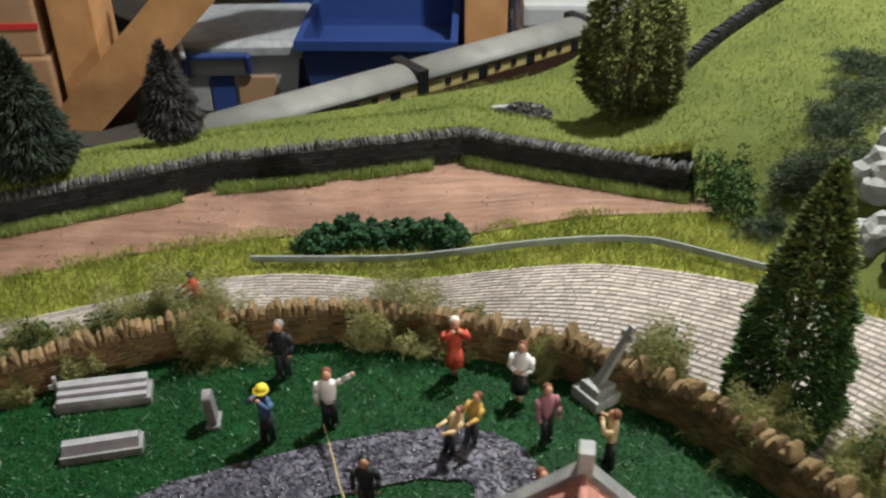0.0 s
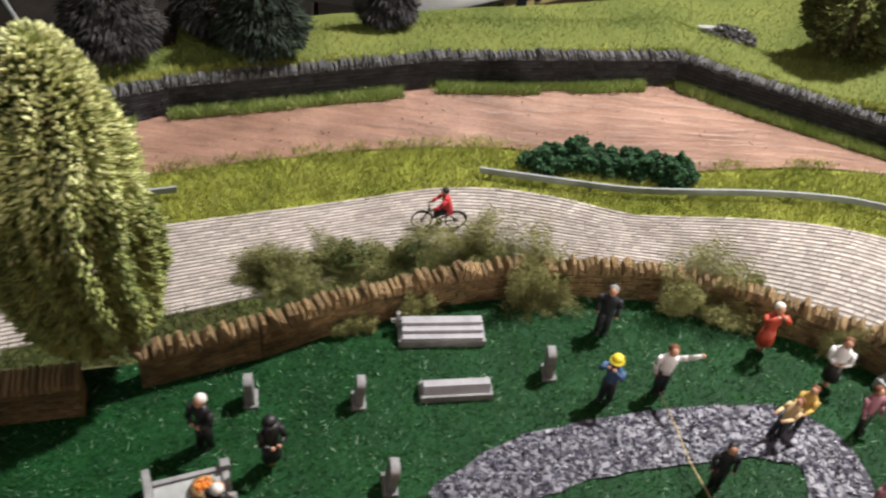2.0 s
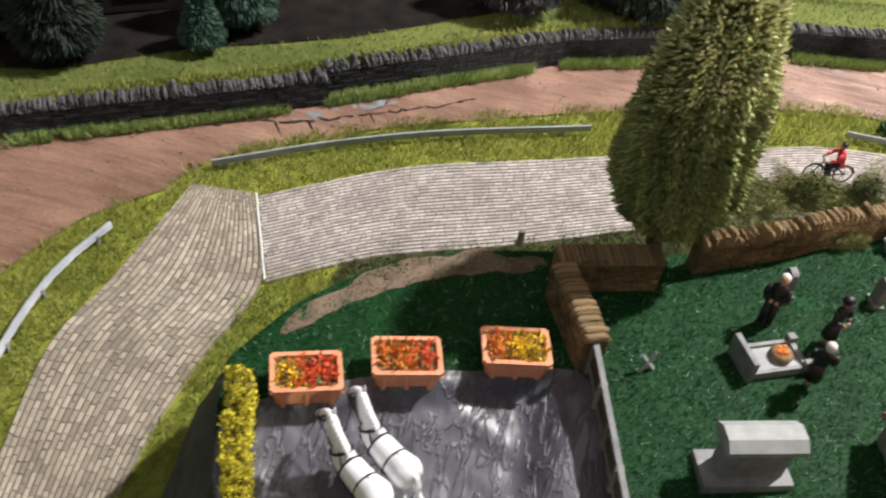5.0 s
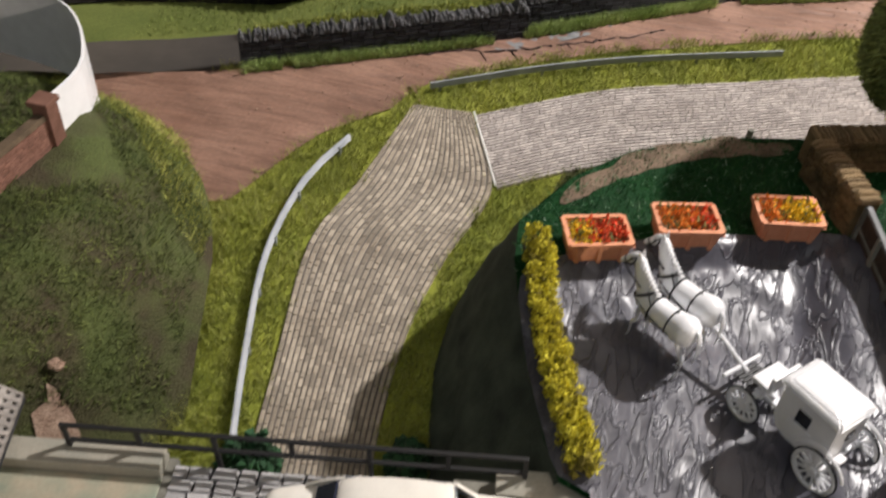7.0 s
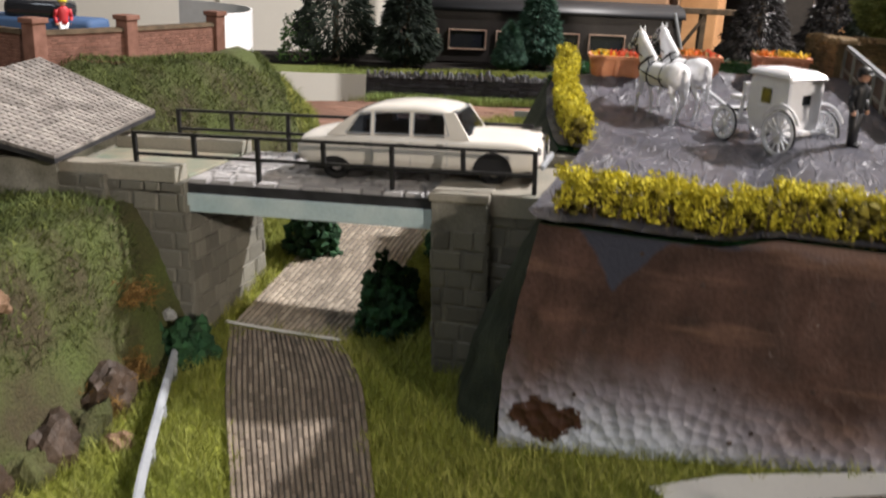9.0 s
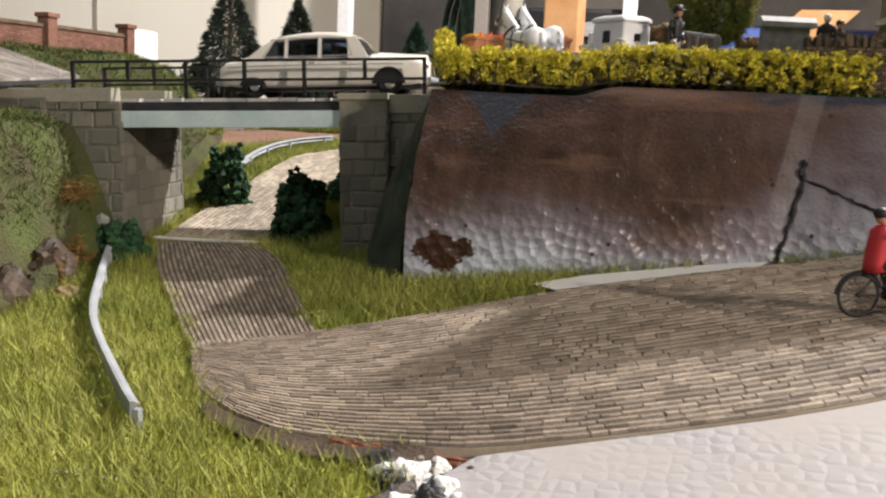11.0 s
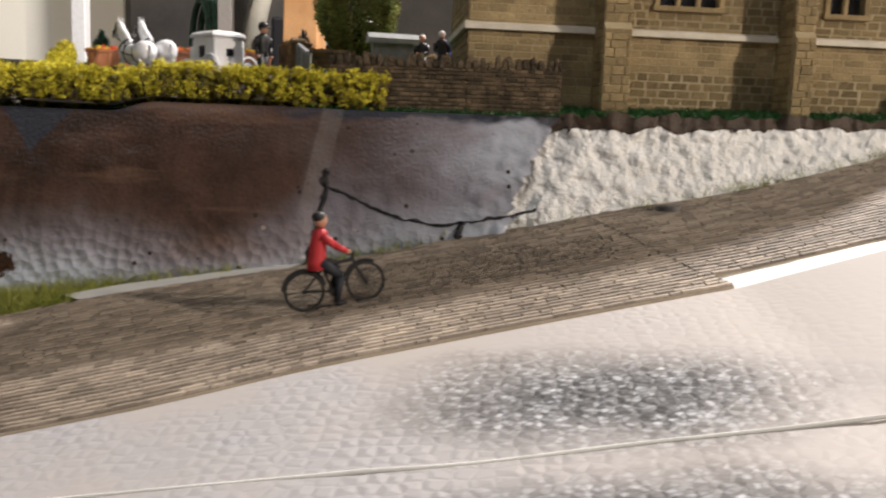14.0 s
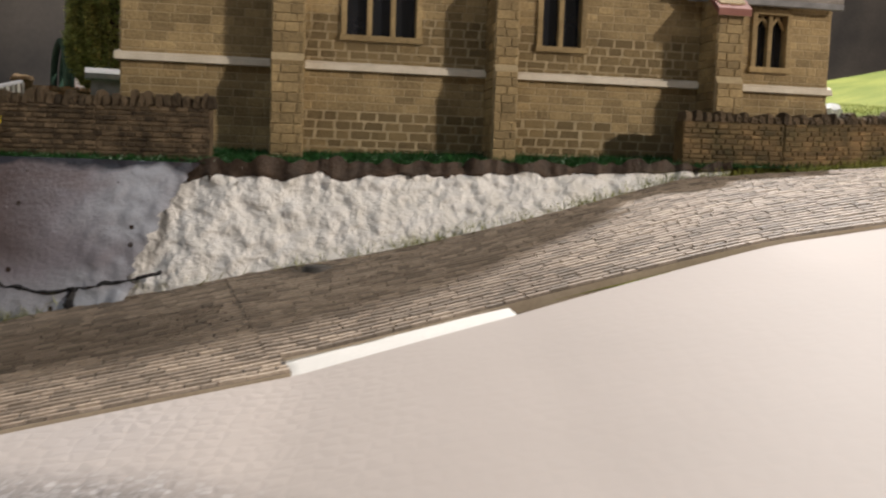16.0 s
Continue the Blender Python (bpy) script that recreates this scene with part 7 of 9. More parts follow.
def backing():
    """Things that stand in the garage beyond the layout."""
    root = thing("cream_panel", -1080, 1060, -1000, 14, "tall cream wall panel leaning behind the layout", "panel")
    bm = bmesh.new()
    box(bm, -620, 330, -12, 12, 0, 1900, 2)
    part("board", bm, M_PANEL, root)
    bm = bmesh.new()
    box(bm, -150, -144, -14, -10, 0, 1900)
    part("seam", bm, M_CONCRETE, root)
    root = thing("window_rack", -520, 1010, -1000, 8, "white-framed storage rack with dark contents", "rack")
    for x in (-235, -30, 180):
        bm = bmesh.new()
        box(bm, x - 10, x + 10, -12, 12, 0, 1900, 2)
        part("upright", bm, M_WHITE, root)
    for z in (780, 1010, 1500):
        bm = bmesh.new()
        box(bm, -235, 180, 10, 260, z - 8, z + 8, 2)
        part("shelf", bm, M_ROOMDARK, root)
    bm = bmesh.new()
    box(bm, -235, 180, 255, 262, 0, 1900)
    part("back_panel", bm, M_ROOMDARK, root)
    root = thing("coiled_hose", -600, 1075, 20, 0, "green coiled hose hanging in the rack", "hose")
    bm = bmesh.new()
    for i in range(4):
        ring(bm, (i * 9 - 12, i * 8, 55 + i * 4), (1, 0.6, 0), 62 - i * 5, 5, 36, 8)
    part("coil", bm, M_FIRGREEN, root, "", True)
    root = thing("dust_sheet_roll", -545, 1060, 18, 0, "rolled pale cloth standing in the rack", "cloth roll")
    bm = bmesh.new()
    tube(bm, (0, 0, -4), (45, 10, 190), 18, 14, 14)
    part("roll", bm, M_CONCRETE, root, "", True)
    root = thing("power_tool_case", -420, 1090, 18, 5, "black case with a pale badge on the rack shelf", "case")
    bm = bmesh.new()
    box(bm, -75, 75, -60, 60, 0, 95, 6)
    part("case", bm, M_BLACK, root)
    bm = bmesh.new()
    box(bm, -30, 30, -64, -59, 55, 75, 1)
    part("badge", bm, M_PALESTONE, root)
    # pine frame, boxes and tubs
    for x, y in ((-414, 905), (8, 960)):
        root = thing("timber_stud", x, y, -1000, 0, "upright pine stud of the garage frame", "timber", "pine studs")
        bm = bmesh.new()
        box(bm, -23, 23, -12, 45, 0, 2600, 2)
        part("stud", bm, M_WOOD, root)
    root = thing("timber_brace", -425, 872, -235, 0, "sawn pine brace leaning across the frame", "timber")
    bm = bmesh.new()
    loft(bm, [[(-30, -16, 0), (34, -16, 0), (34, 16, 0), (-30, 16, 0)], [(300, -16, 330), (364, -16, 330), (364, 16, 330), (300, 16, 330)]])
    part("brace", bm, M_WOOD, root)
    root = thing("storage_shelf", -40, 1010, -1000, 0, "timber shelf that carries storage tubs", "shelf")
    bm = bmesh.new()
    box(bm, -620, 720, -190, 260, 753, 765, 1)
    part("board", bm, M_ROOMDARK, root)
    for x in (-600, 690):
        bm = bmesh.new()
        box(bm, x - 22, x + 22, -120, -76, 0, 753, 1)
        part("leg", bm, M_WOOD, root)
    root = thing("clear_tub", -276, 955, -235, 4, "clear plastic storage tub with a blue handle", "tub")
    bm = bmesh.new()
    loft(bm, [[(sx * a, sy * b, z) for sx, sy in ((-1, -1), (1, -1), (1, 1), (-1, 1))] for a, b, z in ((78, 55, 0), (86, 62, 64), (90, 66, 66), (90, 66, 72))])
    part("tub", bm, M_TUBCLEAR, root)
    bm = bmesh.new()
    loft(bm, [[(sx * a, sy * b, z) for sx, sy in ((-1, -1), (1, -1), (1, 1), (-1, 1))] for a, b, z in ((93, 69, 71), (93, 69, 79), (86, 62, 84))])
    part("lid", bm, M_GREYRAIL, root)
    bm = bmesh.new()
    tube(bm, (-30, -73, 72), (34, -73, 72), 4, 4, 10)
    tube(bm, (-30, -73, 72), (-30, -66, 52), 4, 4, 10)
    tube(bm, (34, -73, 72), (34, -66, 52), 4, 4, 10)
    part("handle", bm, M_TUBBLUE, root, "blue plastic handle")
    for x0, x1, m in ((20, 60, M_CARDBOARD), (-50, -10, M_PALESTONE), (-8, 16, M_TUBBLUE)):
        bm = bmesh.new()
        box(bm, x0, x1, -64, -60, 8, 46, 1)
        part("packet", bm, m, root)
    root = thing("blue_crate", -103, 950, -235, 0, "blue plastic crate full of dark odds and ends", "crate")
    bm = bmesh.new()
    loft(bm, [[(sx * a, sy * b, z) for sx, sy in ((-1, -1), (1, -1), (1, 1), (-1, 1))] for a, b, z in ((66, 60, 0), (76, 70, 82), (82, 76, 82), (82, 76, 92), (75, 69, 92), (74, 68, 60))])
    part("crate", bm, M_TUBBLUE, root)
    root = thing("blue_tub", -90, 1130, -235, 0, "tall blue plastic tub", "tub")
    bm = bmesh.new()
    box(bm, -150, 130, -60, 90, 0, 330, 14)
    part("tub", bm, M_TUBBLUE, root)
    root = thing("cardboard_boxes", -560, 960, -235, 4, "stack of brown cardboard boxes with red tape", "box")
    bm = bmesh.new()
    box(bm, -150, 110, -80, 90, 0, 66, 3)
    part("lower_box", bm, M_CARDBOARD, root)
    bm = bmesh.new()
    box(bm, -140, 104, -74, 85, 66.5, 260, 3)
    part("upper_box", bm, M_CARDBOARD, root)
    bm = bmesh.new()
    box(bm, -141, 105, -75.5, -73, 96, 102)
    part("tape", bm, M_RED, root)
    root = thing("clear_lid_stack", 130, 960, -235, 0, "stack of clear plastic lids", "lid")
    bm = bmesh.new()
    for i in range(4):
        box(bm, -95 + i * 3, 160 - i * 2, -60, 100, i * 32, i * 32 + 26, 5)
    part("lids", bm, M_TUBCLEAR, root)
    root = thing("white_cable", -297, 868, -100, 0, "white cable hanging down by the brace", "cable")
    bm = bmesh.new()
    pts = smooth_line([Vector(p) for p in ((0, 0, -60), (-3, 0, -30), (3, 0, -5), (12, 0, 30), (14, 0, 90), (20, 0, 128))], 12)
    for p, q in zip(pts, pts[1:]):
        tube(bm, p, q, 3.2, 3.2, 8)
    part("lead", bm, M_WHITE, root, "", True)


backing()


def railway():
    """The line beyond the bank, with its coaches."""
    a, b = Vector((-172, 500)), Vector((79, 701))
    d = (b - a).normalized()
    ang = math.degrees(math.atan2(d.y, d.x))
    root = thing("track_bed", -172, 500, -106, ang, "ballasted model railway track behind the bank", "railway track", "", "structure")
    bm = bmesh.new()
    box(bm, -60, 620, -24, 24, -33, -2, 2)
    part("ballast", bm, M_BALLAST, root)
    for y in (-8.25, 8.25):
        bm = bmesh.new()
        box(bm, -60, 620, y - 0.6, y + 0.6, -2, 2.2)
        part("rail", bm, M_GREYRAIL, root)
    bm = bmesh.new()
    for i in range(75):
        box(bm, -56 + i * 9, -52 + i * 9, -16, 16, -2.4, -0.6)
    part("sleepers", bm, M_BARK, root, "", False, "stuff")
    for k in range(4):
        off = -7 + k * 166
        p = root.matrix_world @ Vector(((off + 80) * MM, 0, 2.4 * MM))
        coach = thing("railway_coach", p.x / MM, p.y / MM, p.z / MM, ang, "chocolate and cream model railway coach with a grey roof", "railway coach", "coaches of the train")
        bm = bmesh.new()
        box(bm, -79, 79, -16, 16, 6, 26, 0.5)
        part("lower_side", bm, M_TRAINBROWN, coach)
        bm = bmesh.new()
        box(bm, -79, 79, -15.9, 15.9, 26.1, 36, 0.5)
        part("upper_side", bm, M_TRAINCREAM, coach)
        bm = bmesh.new()
        loft(bm, [[(x, 17 * math.cos(t), 35.5 + 8 * math.sin(t)) for t in (math.pi * i / 12 for i in range(13))] for x in (-80, 80)])
        part("roof", bm, M_TRAINROOF, coach, "", True)
        for i in range(9):
            for s in (-1, 1):
                bm = bmesh.new()
                box(bm, -64 + i * 15, -59 + i * 15 + (3 if i % 3 == 2 else 0), s * 16 - 0.4, s * 16 + 0.4, 26.5 if i % 3 == 2 else 29, 33.5, 0.2)
                part("window", bm, M_GLASS, coach)
        for x in (-80.8, 80.8):
            bm = bmesh.new()
            box(bm, x - 2.2, x + 2.2, -17, 17, 6, 44, 0.6)
            part("gangway", bm, M_BLACK, coach)
        for x in (-48, 48):
            bm = bmesh.new()
            box(bm, x - 14, x + 14, -9, 9, 1.5, 6.4, 0.5)
            for dx in (-9, 9):
                tube(bm, (x + dx, -9, 6), (x + dx, 9, 6), 6, 6, 16)
            part("bogie", bm, M_BLACK, coach)


railway()


def siding_coach():
    """An old dark coach on the siding, with raised pale frames round its side panels."""
    root = thing("old_coach", -424, 340, -49, 32.6, "old nearly black model coach with pale framed panels", "railway coach")
    bm = bmesh.new()
    box(bm, -95, 95, -17, 17, 7, 40, 0.8)
    part("body", bm, M_OLDCOACH, root)
    bm = bmesh.new()
    loft(bm, [[(x, 18 * math.cos(t), 39.5 + 9 * math.sin(t)) for t in (math.pi * i / 12 for i in range(13))] for x in (-97, 97)])
    part("roof", bm, M_BLACK, root, "", True)
    for i in range(6):
        x0 = 63 - i * 31
        pane = bmesh.new()
        box(pane, x0 + 1.6, x0 + 23.4, -17.3, -16.8, 17, 27, 0.1)
        panel = part("panel", pane, M_GLASS, root)
        for name_, (xa, xb, za, zb) in (("rail_low", (x0, x0 + 25, 15.4, 16.4)), ("rail_top", (x0, x0 + 25, 27.4, 28.4)), ("stile", (x0, x0 + 1, 16.5, 27.3)), ("stile", (x0 + 24, x0 + 25, 16.5, 27.3))):
            bm = bmesh.new()
            box(bm, xa, xb, -17.8, -16.9, za, zb, 0.2)
            part(name_, bm, M_PALEBROWN, panel, "pale brown frame bar")
    bm = bmesh.new()
    box(bm, -95, 95, -12, 12, 4, 6.9, 0.3)
    part("underframe", bm, M_SOILDARK, root)
    for x in (-62, 62):
        bm = bmesh.new()
        box(bm, x - 16, x + 16, -9, 9, 2, 4, 0.3)
        for dx in (-10, 10):
            tube(bm, (x + dx, -9.5, 5.5), (x + dx, 9.5, 5.5), 5.5, 5.5, 16)
        part("bogie", bm, M_SOILDARK, root)
    bm = bmesh.new()
    tube(bm, (98, -20, 12), (88, -20, 44), 1.0, 1.0, 6)
    part("handrail", bm, M_GREYRAIL, root, "pale slanting handrail")


siding_coach()


def trestle():
    root = thing("timber_trestle", -372, 425, -52, 30, "dark timber trestle frame with diagonal braces", "trestle")
    for i in range(6):
        bm = bmesh.new()
        box(bm, -70 + i * 28, -66 + i * 28, -3, 3, -20, 46, 0.3)
        part("post", bm, M_BARK, root)
    for i in range(5):
        bm = bmesh.new()
        tube(bm, (-68 + i * 28, -3, 2), (-40 + i * 28, -3, 42), 1.4, 1.4, 4)
        part("brace", bm, M_BARK, root)
    for z in (0, 44):
        bm = bmesh.new()
        box(bm, -78, 84, -4, 4, z, z + 4, 0.3)
        part("beam", bm, M_BARK, root)


trestle()

# ---- left side: mound, brick walls, roof ----


def mz(x, y):
    """Height of the western mound."""
    t = math.hypot((x + 520) / 100, (y - 60) / 105)
    top = -22 + 3 * noise.noise(Vector((x * 0.03, y * 0.03, 2)))
    k = step01((1.05 - t) / 0.55)
    return gz(x, y) * (1 - k) + top * k - (2 if k <= 0 else 0)


MOUND = [(-600, 175), (-548, 186), (-500, 150), (-462, 128), (-438, 95), (-426, 55), (-420, 22), (-436, 2), (-470, -10), (-640, -20), (-690, 60), (-660, 140)]
drape("mound", smooth_line(MOUND, 8, True), lambda x, y: mz(x, y) + 2.2 * noise.noise(Vector((x * 0.07, y * 0.07, 0))) + 1.0 * noise.noise(Vector((x * 0.22, y * 0.22, 0))), 3.5, M_MOSS, None, "rounded mound of dark moss and scatter")


drape("bare_earth", [(x + 3 * noise.noise(Vector((x * 0.2, y * 0.2, 5))), y + 3 * noise.noise(Vector((x * 0.2, y * 0.2, 7)))) for x, y in (tuple(p)[:2] for p in smooth_line([Vector(p) for p in ((-454, 15), (-445, 13), (-434, 5), (-424, -1), (-420, -8), (-434, -9), (-446, -5), (-453, 4))], 3, True))], lambda x, y: mz(x, y) + 1.3 + 2.2 * noise.noise(Vector((x * 0.07, y * 0.07, 0))) + 0.9 * noise.noise(Vector((x * 0.25, y * 0.25, 3))), 2.0, M_PALEBROWN, None, "patch of bare pinkish earth on the mossy mound")


def hz_left(x, y):
    """Height of the rocky hillside west of the road in front of the bridge."""
    foot = float(np.interp(y, (-220, -150, -128, -95, -60, -40), (-374, -375, -377, -380, -383, -384)))
    e = min(1.0, max(0.0, (foot + 2.5 * noise.noise(Vector((y * 0.11, 5, 0))) - x) / 26))
    return gz(x, y) * (1 - step01(e)) + (-48 + 5 * noise.noise(Vector((x * 0.04, y * 0.04, 9)))) * step01(e)


drape("rocky_hill", smooth_line([(-384, -50), (-382, -66), (-379, -92), (-376, -120), (-373, -150), (-373, -205), (-470, -210), (-600, -120), (-600, -30), (-480, -36), (-440, -44), (-410, -44)], 8, True), lambda x, y: hz_left(x, y) - 0.4 + 3.0 * noise.noise(Vector((x * 0.06, y * 0.06, 4))) + 1.2 * noise.noise(Vector((x * 0.2, y * 0.2, 4))), 3.5, M_MOSS, None, "rocky grassed hillside beside the bridge")


def brick_wall():
    root = thing("brick_wall", -493, 62, -24, 0, "red-brown brick boundary wall with piers and dark coping", "brick wall")
    for (x0, y0), (x1, y1) in (((-500, -2), (-493, 38)), ((-493, 38), (-489, 88)), ((-500, -2), (-600, 4))):
        d = Vector((x1 - x0, y1 - y0, 0))
        o = Vector((x0 + 493, y0 - 62, -3))
        u = d.normalized()
        s = Vector((u.y, -u.x, 0))
        bm = bmesh.new()
        loft(bm, [[o + u * t - s * 1.5, o + u * t + s * 1.5, o + u * t + s * 1.5 + Vector((0, 0, 16)), o + u * t - s * 1.5 + Vector((0, 0, 16))] for t in (0, d.length)])
        core = part("panel", bm, M_BRICK, root)
        for side in (1, -1):
            facing(core, o + s * side * 1.45, u, (0, 0, 1), s * side, courses(d.length, 15, 1.1, (2.6, 3.0)), 0.07, 0.16, M_BRICK, "brick", 0)
        bm = bmesh.new()
        loft(bm, [[o + u * t - s * 2.2 + Vector((0, 0, 16)), o + u * t + s * 2.2 + Vector((0, 0, 16)), o + u * t + s * 1.6 + Vector((0, 0, 17.6)), o + u * t - s * 1.6 + Vector((0, 0, 17.6))] for t in (0, d.length)])
        part("coping", bm, M_BARK, root)
    for x, y in ((-489, 89), (-493, 38), (-500, -2)):
        bm = bmesh.new()
        box(bm, x + 493 - 3, x + 493 + 3, y - 62 - 3, y - 62 + 3, -4, 17.4, 0.3)
        box(bm, x + 493 - 3.8, x + 493 + 3.8, y - 62 - 3.8, y - 62 + 3.8, 17.4, 19.4, 0.4)
        part("pier", bm, M_BRICK, root)
    root = thing("white_fence", -540, 130, -30, 0, "curved white card fence on the mound", "fence")
    line = smooth_line([Vector(p) for p in ((-489, 92), (-492, 118), (-520, 150), (-570, 160))], 5)
    bm = bmesh.new()
    rows = [[(p.x + 540 - 0.6, p.y - 130, -12), (p.x + 540 + 0.6, p.y - 130, -12), (p.x + 540 + 0.6, p.y - 130, 24), (p.x + 540 - 0.6, p.y - 130, 24)] for p in line]
    loft(bm, rows)
    part("card_strip", bm, M_WHITE, root)
    figurine(-535, 45, mz(-535, 45) + 1, 60, "tiny painted figurine in a red shirt behind the brick wall", M_RED, M_WHITE, M_BROWNHAIR, 19, False, "down", M_YELLOW)
    root = thing("blue_car", -552, 50, mz(-552, 50) + 0.5, 20, "dark blue model car parked behind the brick wall", "car")
    bm = bmesh.new()
    box(bm, -26, 26, -10, 10, 3, 12, 2.5)
    part("body", bm, M_BLUE, root, "", True)
    bm = bmesh.new()
    box(bm, -14, 12, -9, 9, 11, 19, 3)
    part("cabin", bm, M_GLASS, root, "", True)
    for x in (-16, 16):
        for s in (-1, 1):
            bm = bmesh.new()
            tube(bm, (x, s * 8, 4), (x, s * 10.6, 4), 4, 4, 16)
            part("wheel", bm, M_RUBBER, root)


def grey_roof():
    """A low stone hut whose pantiled roof reaches the bridge."""
    root = thing("stone_hut", -468, -38, -36, 0, "low stone hut with a grey pantiled roof beside the bridge", "hut")
    bm = bmesh.new()
    loft(bm, [[(18, 30, z), (38, -22, z), (-30, -52, z), (-60, 20, z)] for z in (-30, -2)])
    part("wall", bm, M_ABUT, root)
    o, r, t, l = Vector((24, 36, 1)), Vector((42, -26, -2)), Vector((-28, 34, 15)), Vector((-8, -44, 10))
    bm = bmesh.new()
    loft(bm, [[o, r, l, t], [p + Vector((0, 0, 1.6)) for p in (o, r, l, t)]])
    roof = part("roof", bm, M_BLACKJOINT, root)
    v, f = [], []

    def at(a, b, h):
        p = (o.lerp(r, a)).lerp(t.lerp(l, a), b)
        return (p.x, p.y, p.z + 1.5 + h)

    n, m = 25, 20
    for count, swap in ((n, False), (m, True)):
        for i in range(count + 1):
            c, w = i / count, 0.27 / count
            lo, hi = max(0.0, c - w), min(1.0, c + w)
            steps = 12
            for k in range(steps):
                b0, b1 = k / steps, (k + 1) / steps
                g = []
                for h in (0.0, 0.9 if swap else 1.1):
                    for a, b in ((lo, b0), (hi, b0), (hi, b1), (lo, b1)):
                        g.append(at(b, a, h) if swap else at(a, b, h))
                z = len(v)
                v += g
                f += [(z + 4, z + 5, z + 6, z + 7), (z, z + 1, z + 5, z + 4), (z + 1, z + 2, z + 6, z + 5), (z + 2, z + 3, z + 7, z + 6), (z + 3, z, z + 4, z + 7)]
    raw("lattice", v, f, M_ROOFGREY, roof, "", "stuff")


# ---- the church ----
CH = 9.0


def church():
    root = thing("church", -141, -14, -29, CH, "ochre stone model church with buttresses and mullioned windows", "church")
    L_, D_, H_ = 208.0, 64.0, 66.0
    NAVE, LOW = 156.0, 53.5
    wins = [(60.5, 80.5, 36, 62, 3), (117, 129, 36, 60, 2), (183.5, 193.5, 33.5, 49.5, 2)]
    bm = bmesh.new()
    # nave walls with real window openings: built as piers, sills and heads
    xs = [0]
    for x0, x1, *_ in wins:
        xs += [x0, x1]
    xs.append(L_)
    for i in range(0, len(xs), 2):
        if xs[i] < NAVE < xs[i + 1]:
            box(bm, xs[i], NAVE, 0, 5, 0, H_)
            box(bm, NAVE, xs[i + 1], 0, 5, 0, LOW)
        else:
            box(bm, xs[i], xs[i + 1], 0, 5, 0, H_ if xs[i] < NAVE else LOW)
    for x0, x1, z0, z1, _ in wins:
        box(bm, x0, x1, 0, 5, 0, z0)
        box(bm, x0, x1, 0, 5, z1, H_ if x0 < NAVE else LOW)
    south = part("south_wall", bm, M_MORTAR, root)
    holes = [(x0 - 0.6, x1 + 0.6, z0 - 0.6, z1 + 0.6) for x0, x1, z0, z1, _ in wins]
    facing(south, (0, 0, 0), (1, 0, 0), (0, 0, 1), (0, -1, 0), courses(L_, 26.4, 2.5, (3.4, 7)), 0.10, 0.12, M_CHURCH, "stone", 150, lambda x, z: 40 < x < 175)
    facing(south, (0, 0, 27.6), (1, 0, 0), (0, 0, 1), (0, -1, 0), courses(L_, H_ - 27.6, 2.3, (3.2, 6.5), [(a, b, c - 27.6, d - 27.6) for a, b, c, d in holes] + [(NAVE, L_, LOW - 27.6, 100)]), 0.08, 0.14, M_CHURCH, "stone", 140, lambda x, z: 40 < x < 175)
    bm = bmesh.new()
    box(bm, 0, 5, 5, D_, 0, H_)
    west = part("west_wall", bm, M_MORTAR, root)
    facing(west, (0, D_, 0), (0, -1, 0), (0, 0, 1), (-1, 0, 0), courses(D_, H_, 2.4, (4.5, 8)), 0.06, 0.3, M_CHURCH)
    bm = bmesh.new()
    box(bm, L_ - 5, L_, 5, D_, 0, LOW)
    east = part("east_wall", bm, M_MORTAR, root)
    facing(east, (L_, 0, 0), (0, 1, 0), (0, 0, 1), (1, 0, 0), courses(D_, LOW, 2.4, (4.5, 8)), 0.06, 0.3, M_CHURCH)
    bm = bmesh.new()
    box(bm, 5, NAVE, D_ - 5, D_, 0, H_)
    box(bm, NAVE, L_ - 5, D_ - 5, D_, 0, LOW)
    part("north_wall", bm, M_CHURCH, root)
    bm = bmesh.new()
    loft(bm, [[(-1.2, -1.6, 26.2), (L_ + 1.2, -1.6, 26.2), (L_ + 1.2, -1.2, 27.8), (-1.2, -1.2, 27.8)], [(-1.2, 0.3, 26.0), (L_ + 1.2, 0.3, 26.0), (L_ + 1.2, 0.3, 28.8), (-1.2, 0.3, 28.8)]])
    part("string_course", bm, M_DRESSED, root, "pale stone string course")
    bm = bmesh.new()
    box(bm, -1.6, 0.2, -1.4, D_, 26.2, 28.4, 0.2)
    part("string_course", bm, M_DRESSED, root)
    for x0, x1, z0, z1, lights in wins:
        bm = bmesh.new()
        for a, b, c, d in ((x0 - 1.4, x0 + 0.2, z0 - 1.2, z1 + 1.2), (x1 - 0.2, x1 + 1.4, z0 - 1.2, z1 + 1.2), (x0 - 1.4, x1 + 1.4, z1 - 0.2, z1 + 1.6)):
            box(bm, a, b, -1.0, 2.5, c, d, 0.2)
        box(bm, x0 - 1.8, x1 + 1.8, -1.3, 2.6, z0 - 1.5, z0 + 0.2, 0.25)
        w = part("window", bm, M_CHURCH, root, "stone-framed mullioned window")
        for k in range(1, lights):
            xm = x0 + (x1 - x0) * k / lights
            bm = bmesh.new()
            box(bm, xm - 0.7, xm + 0.7, 0.2, 2.2, z0, z1, 0.2)
            part("mullion", bm, M_CHURCH, w)
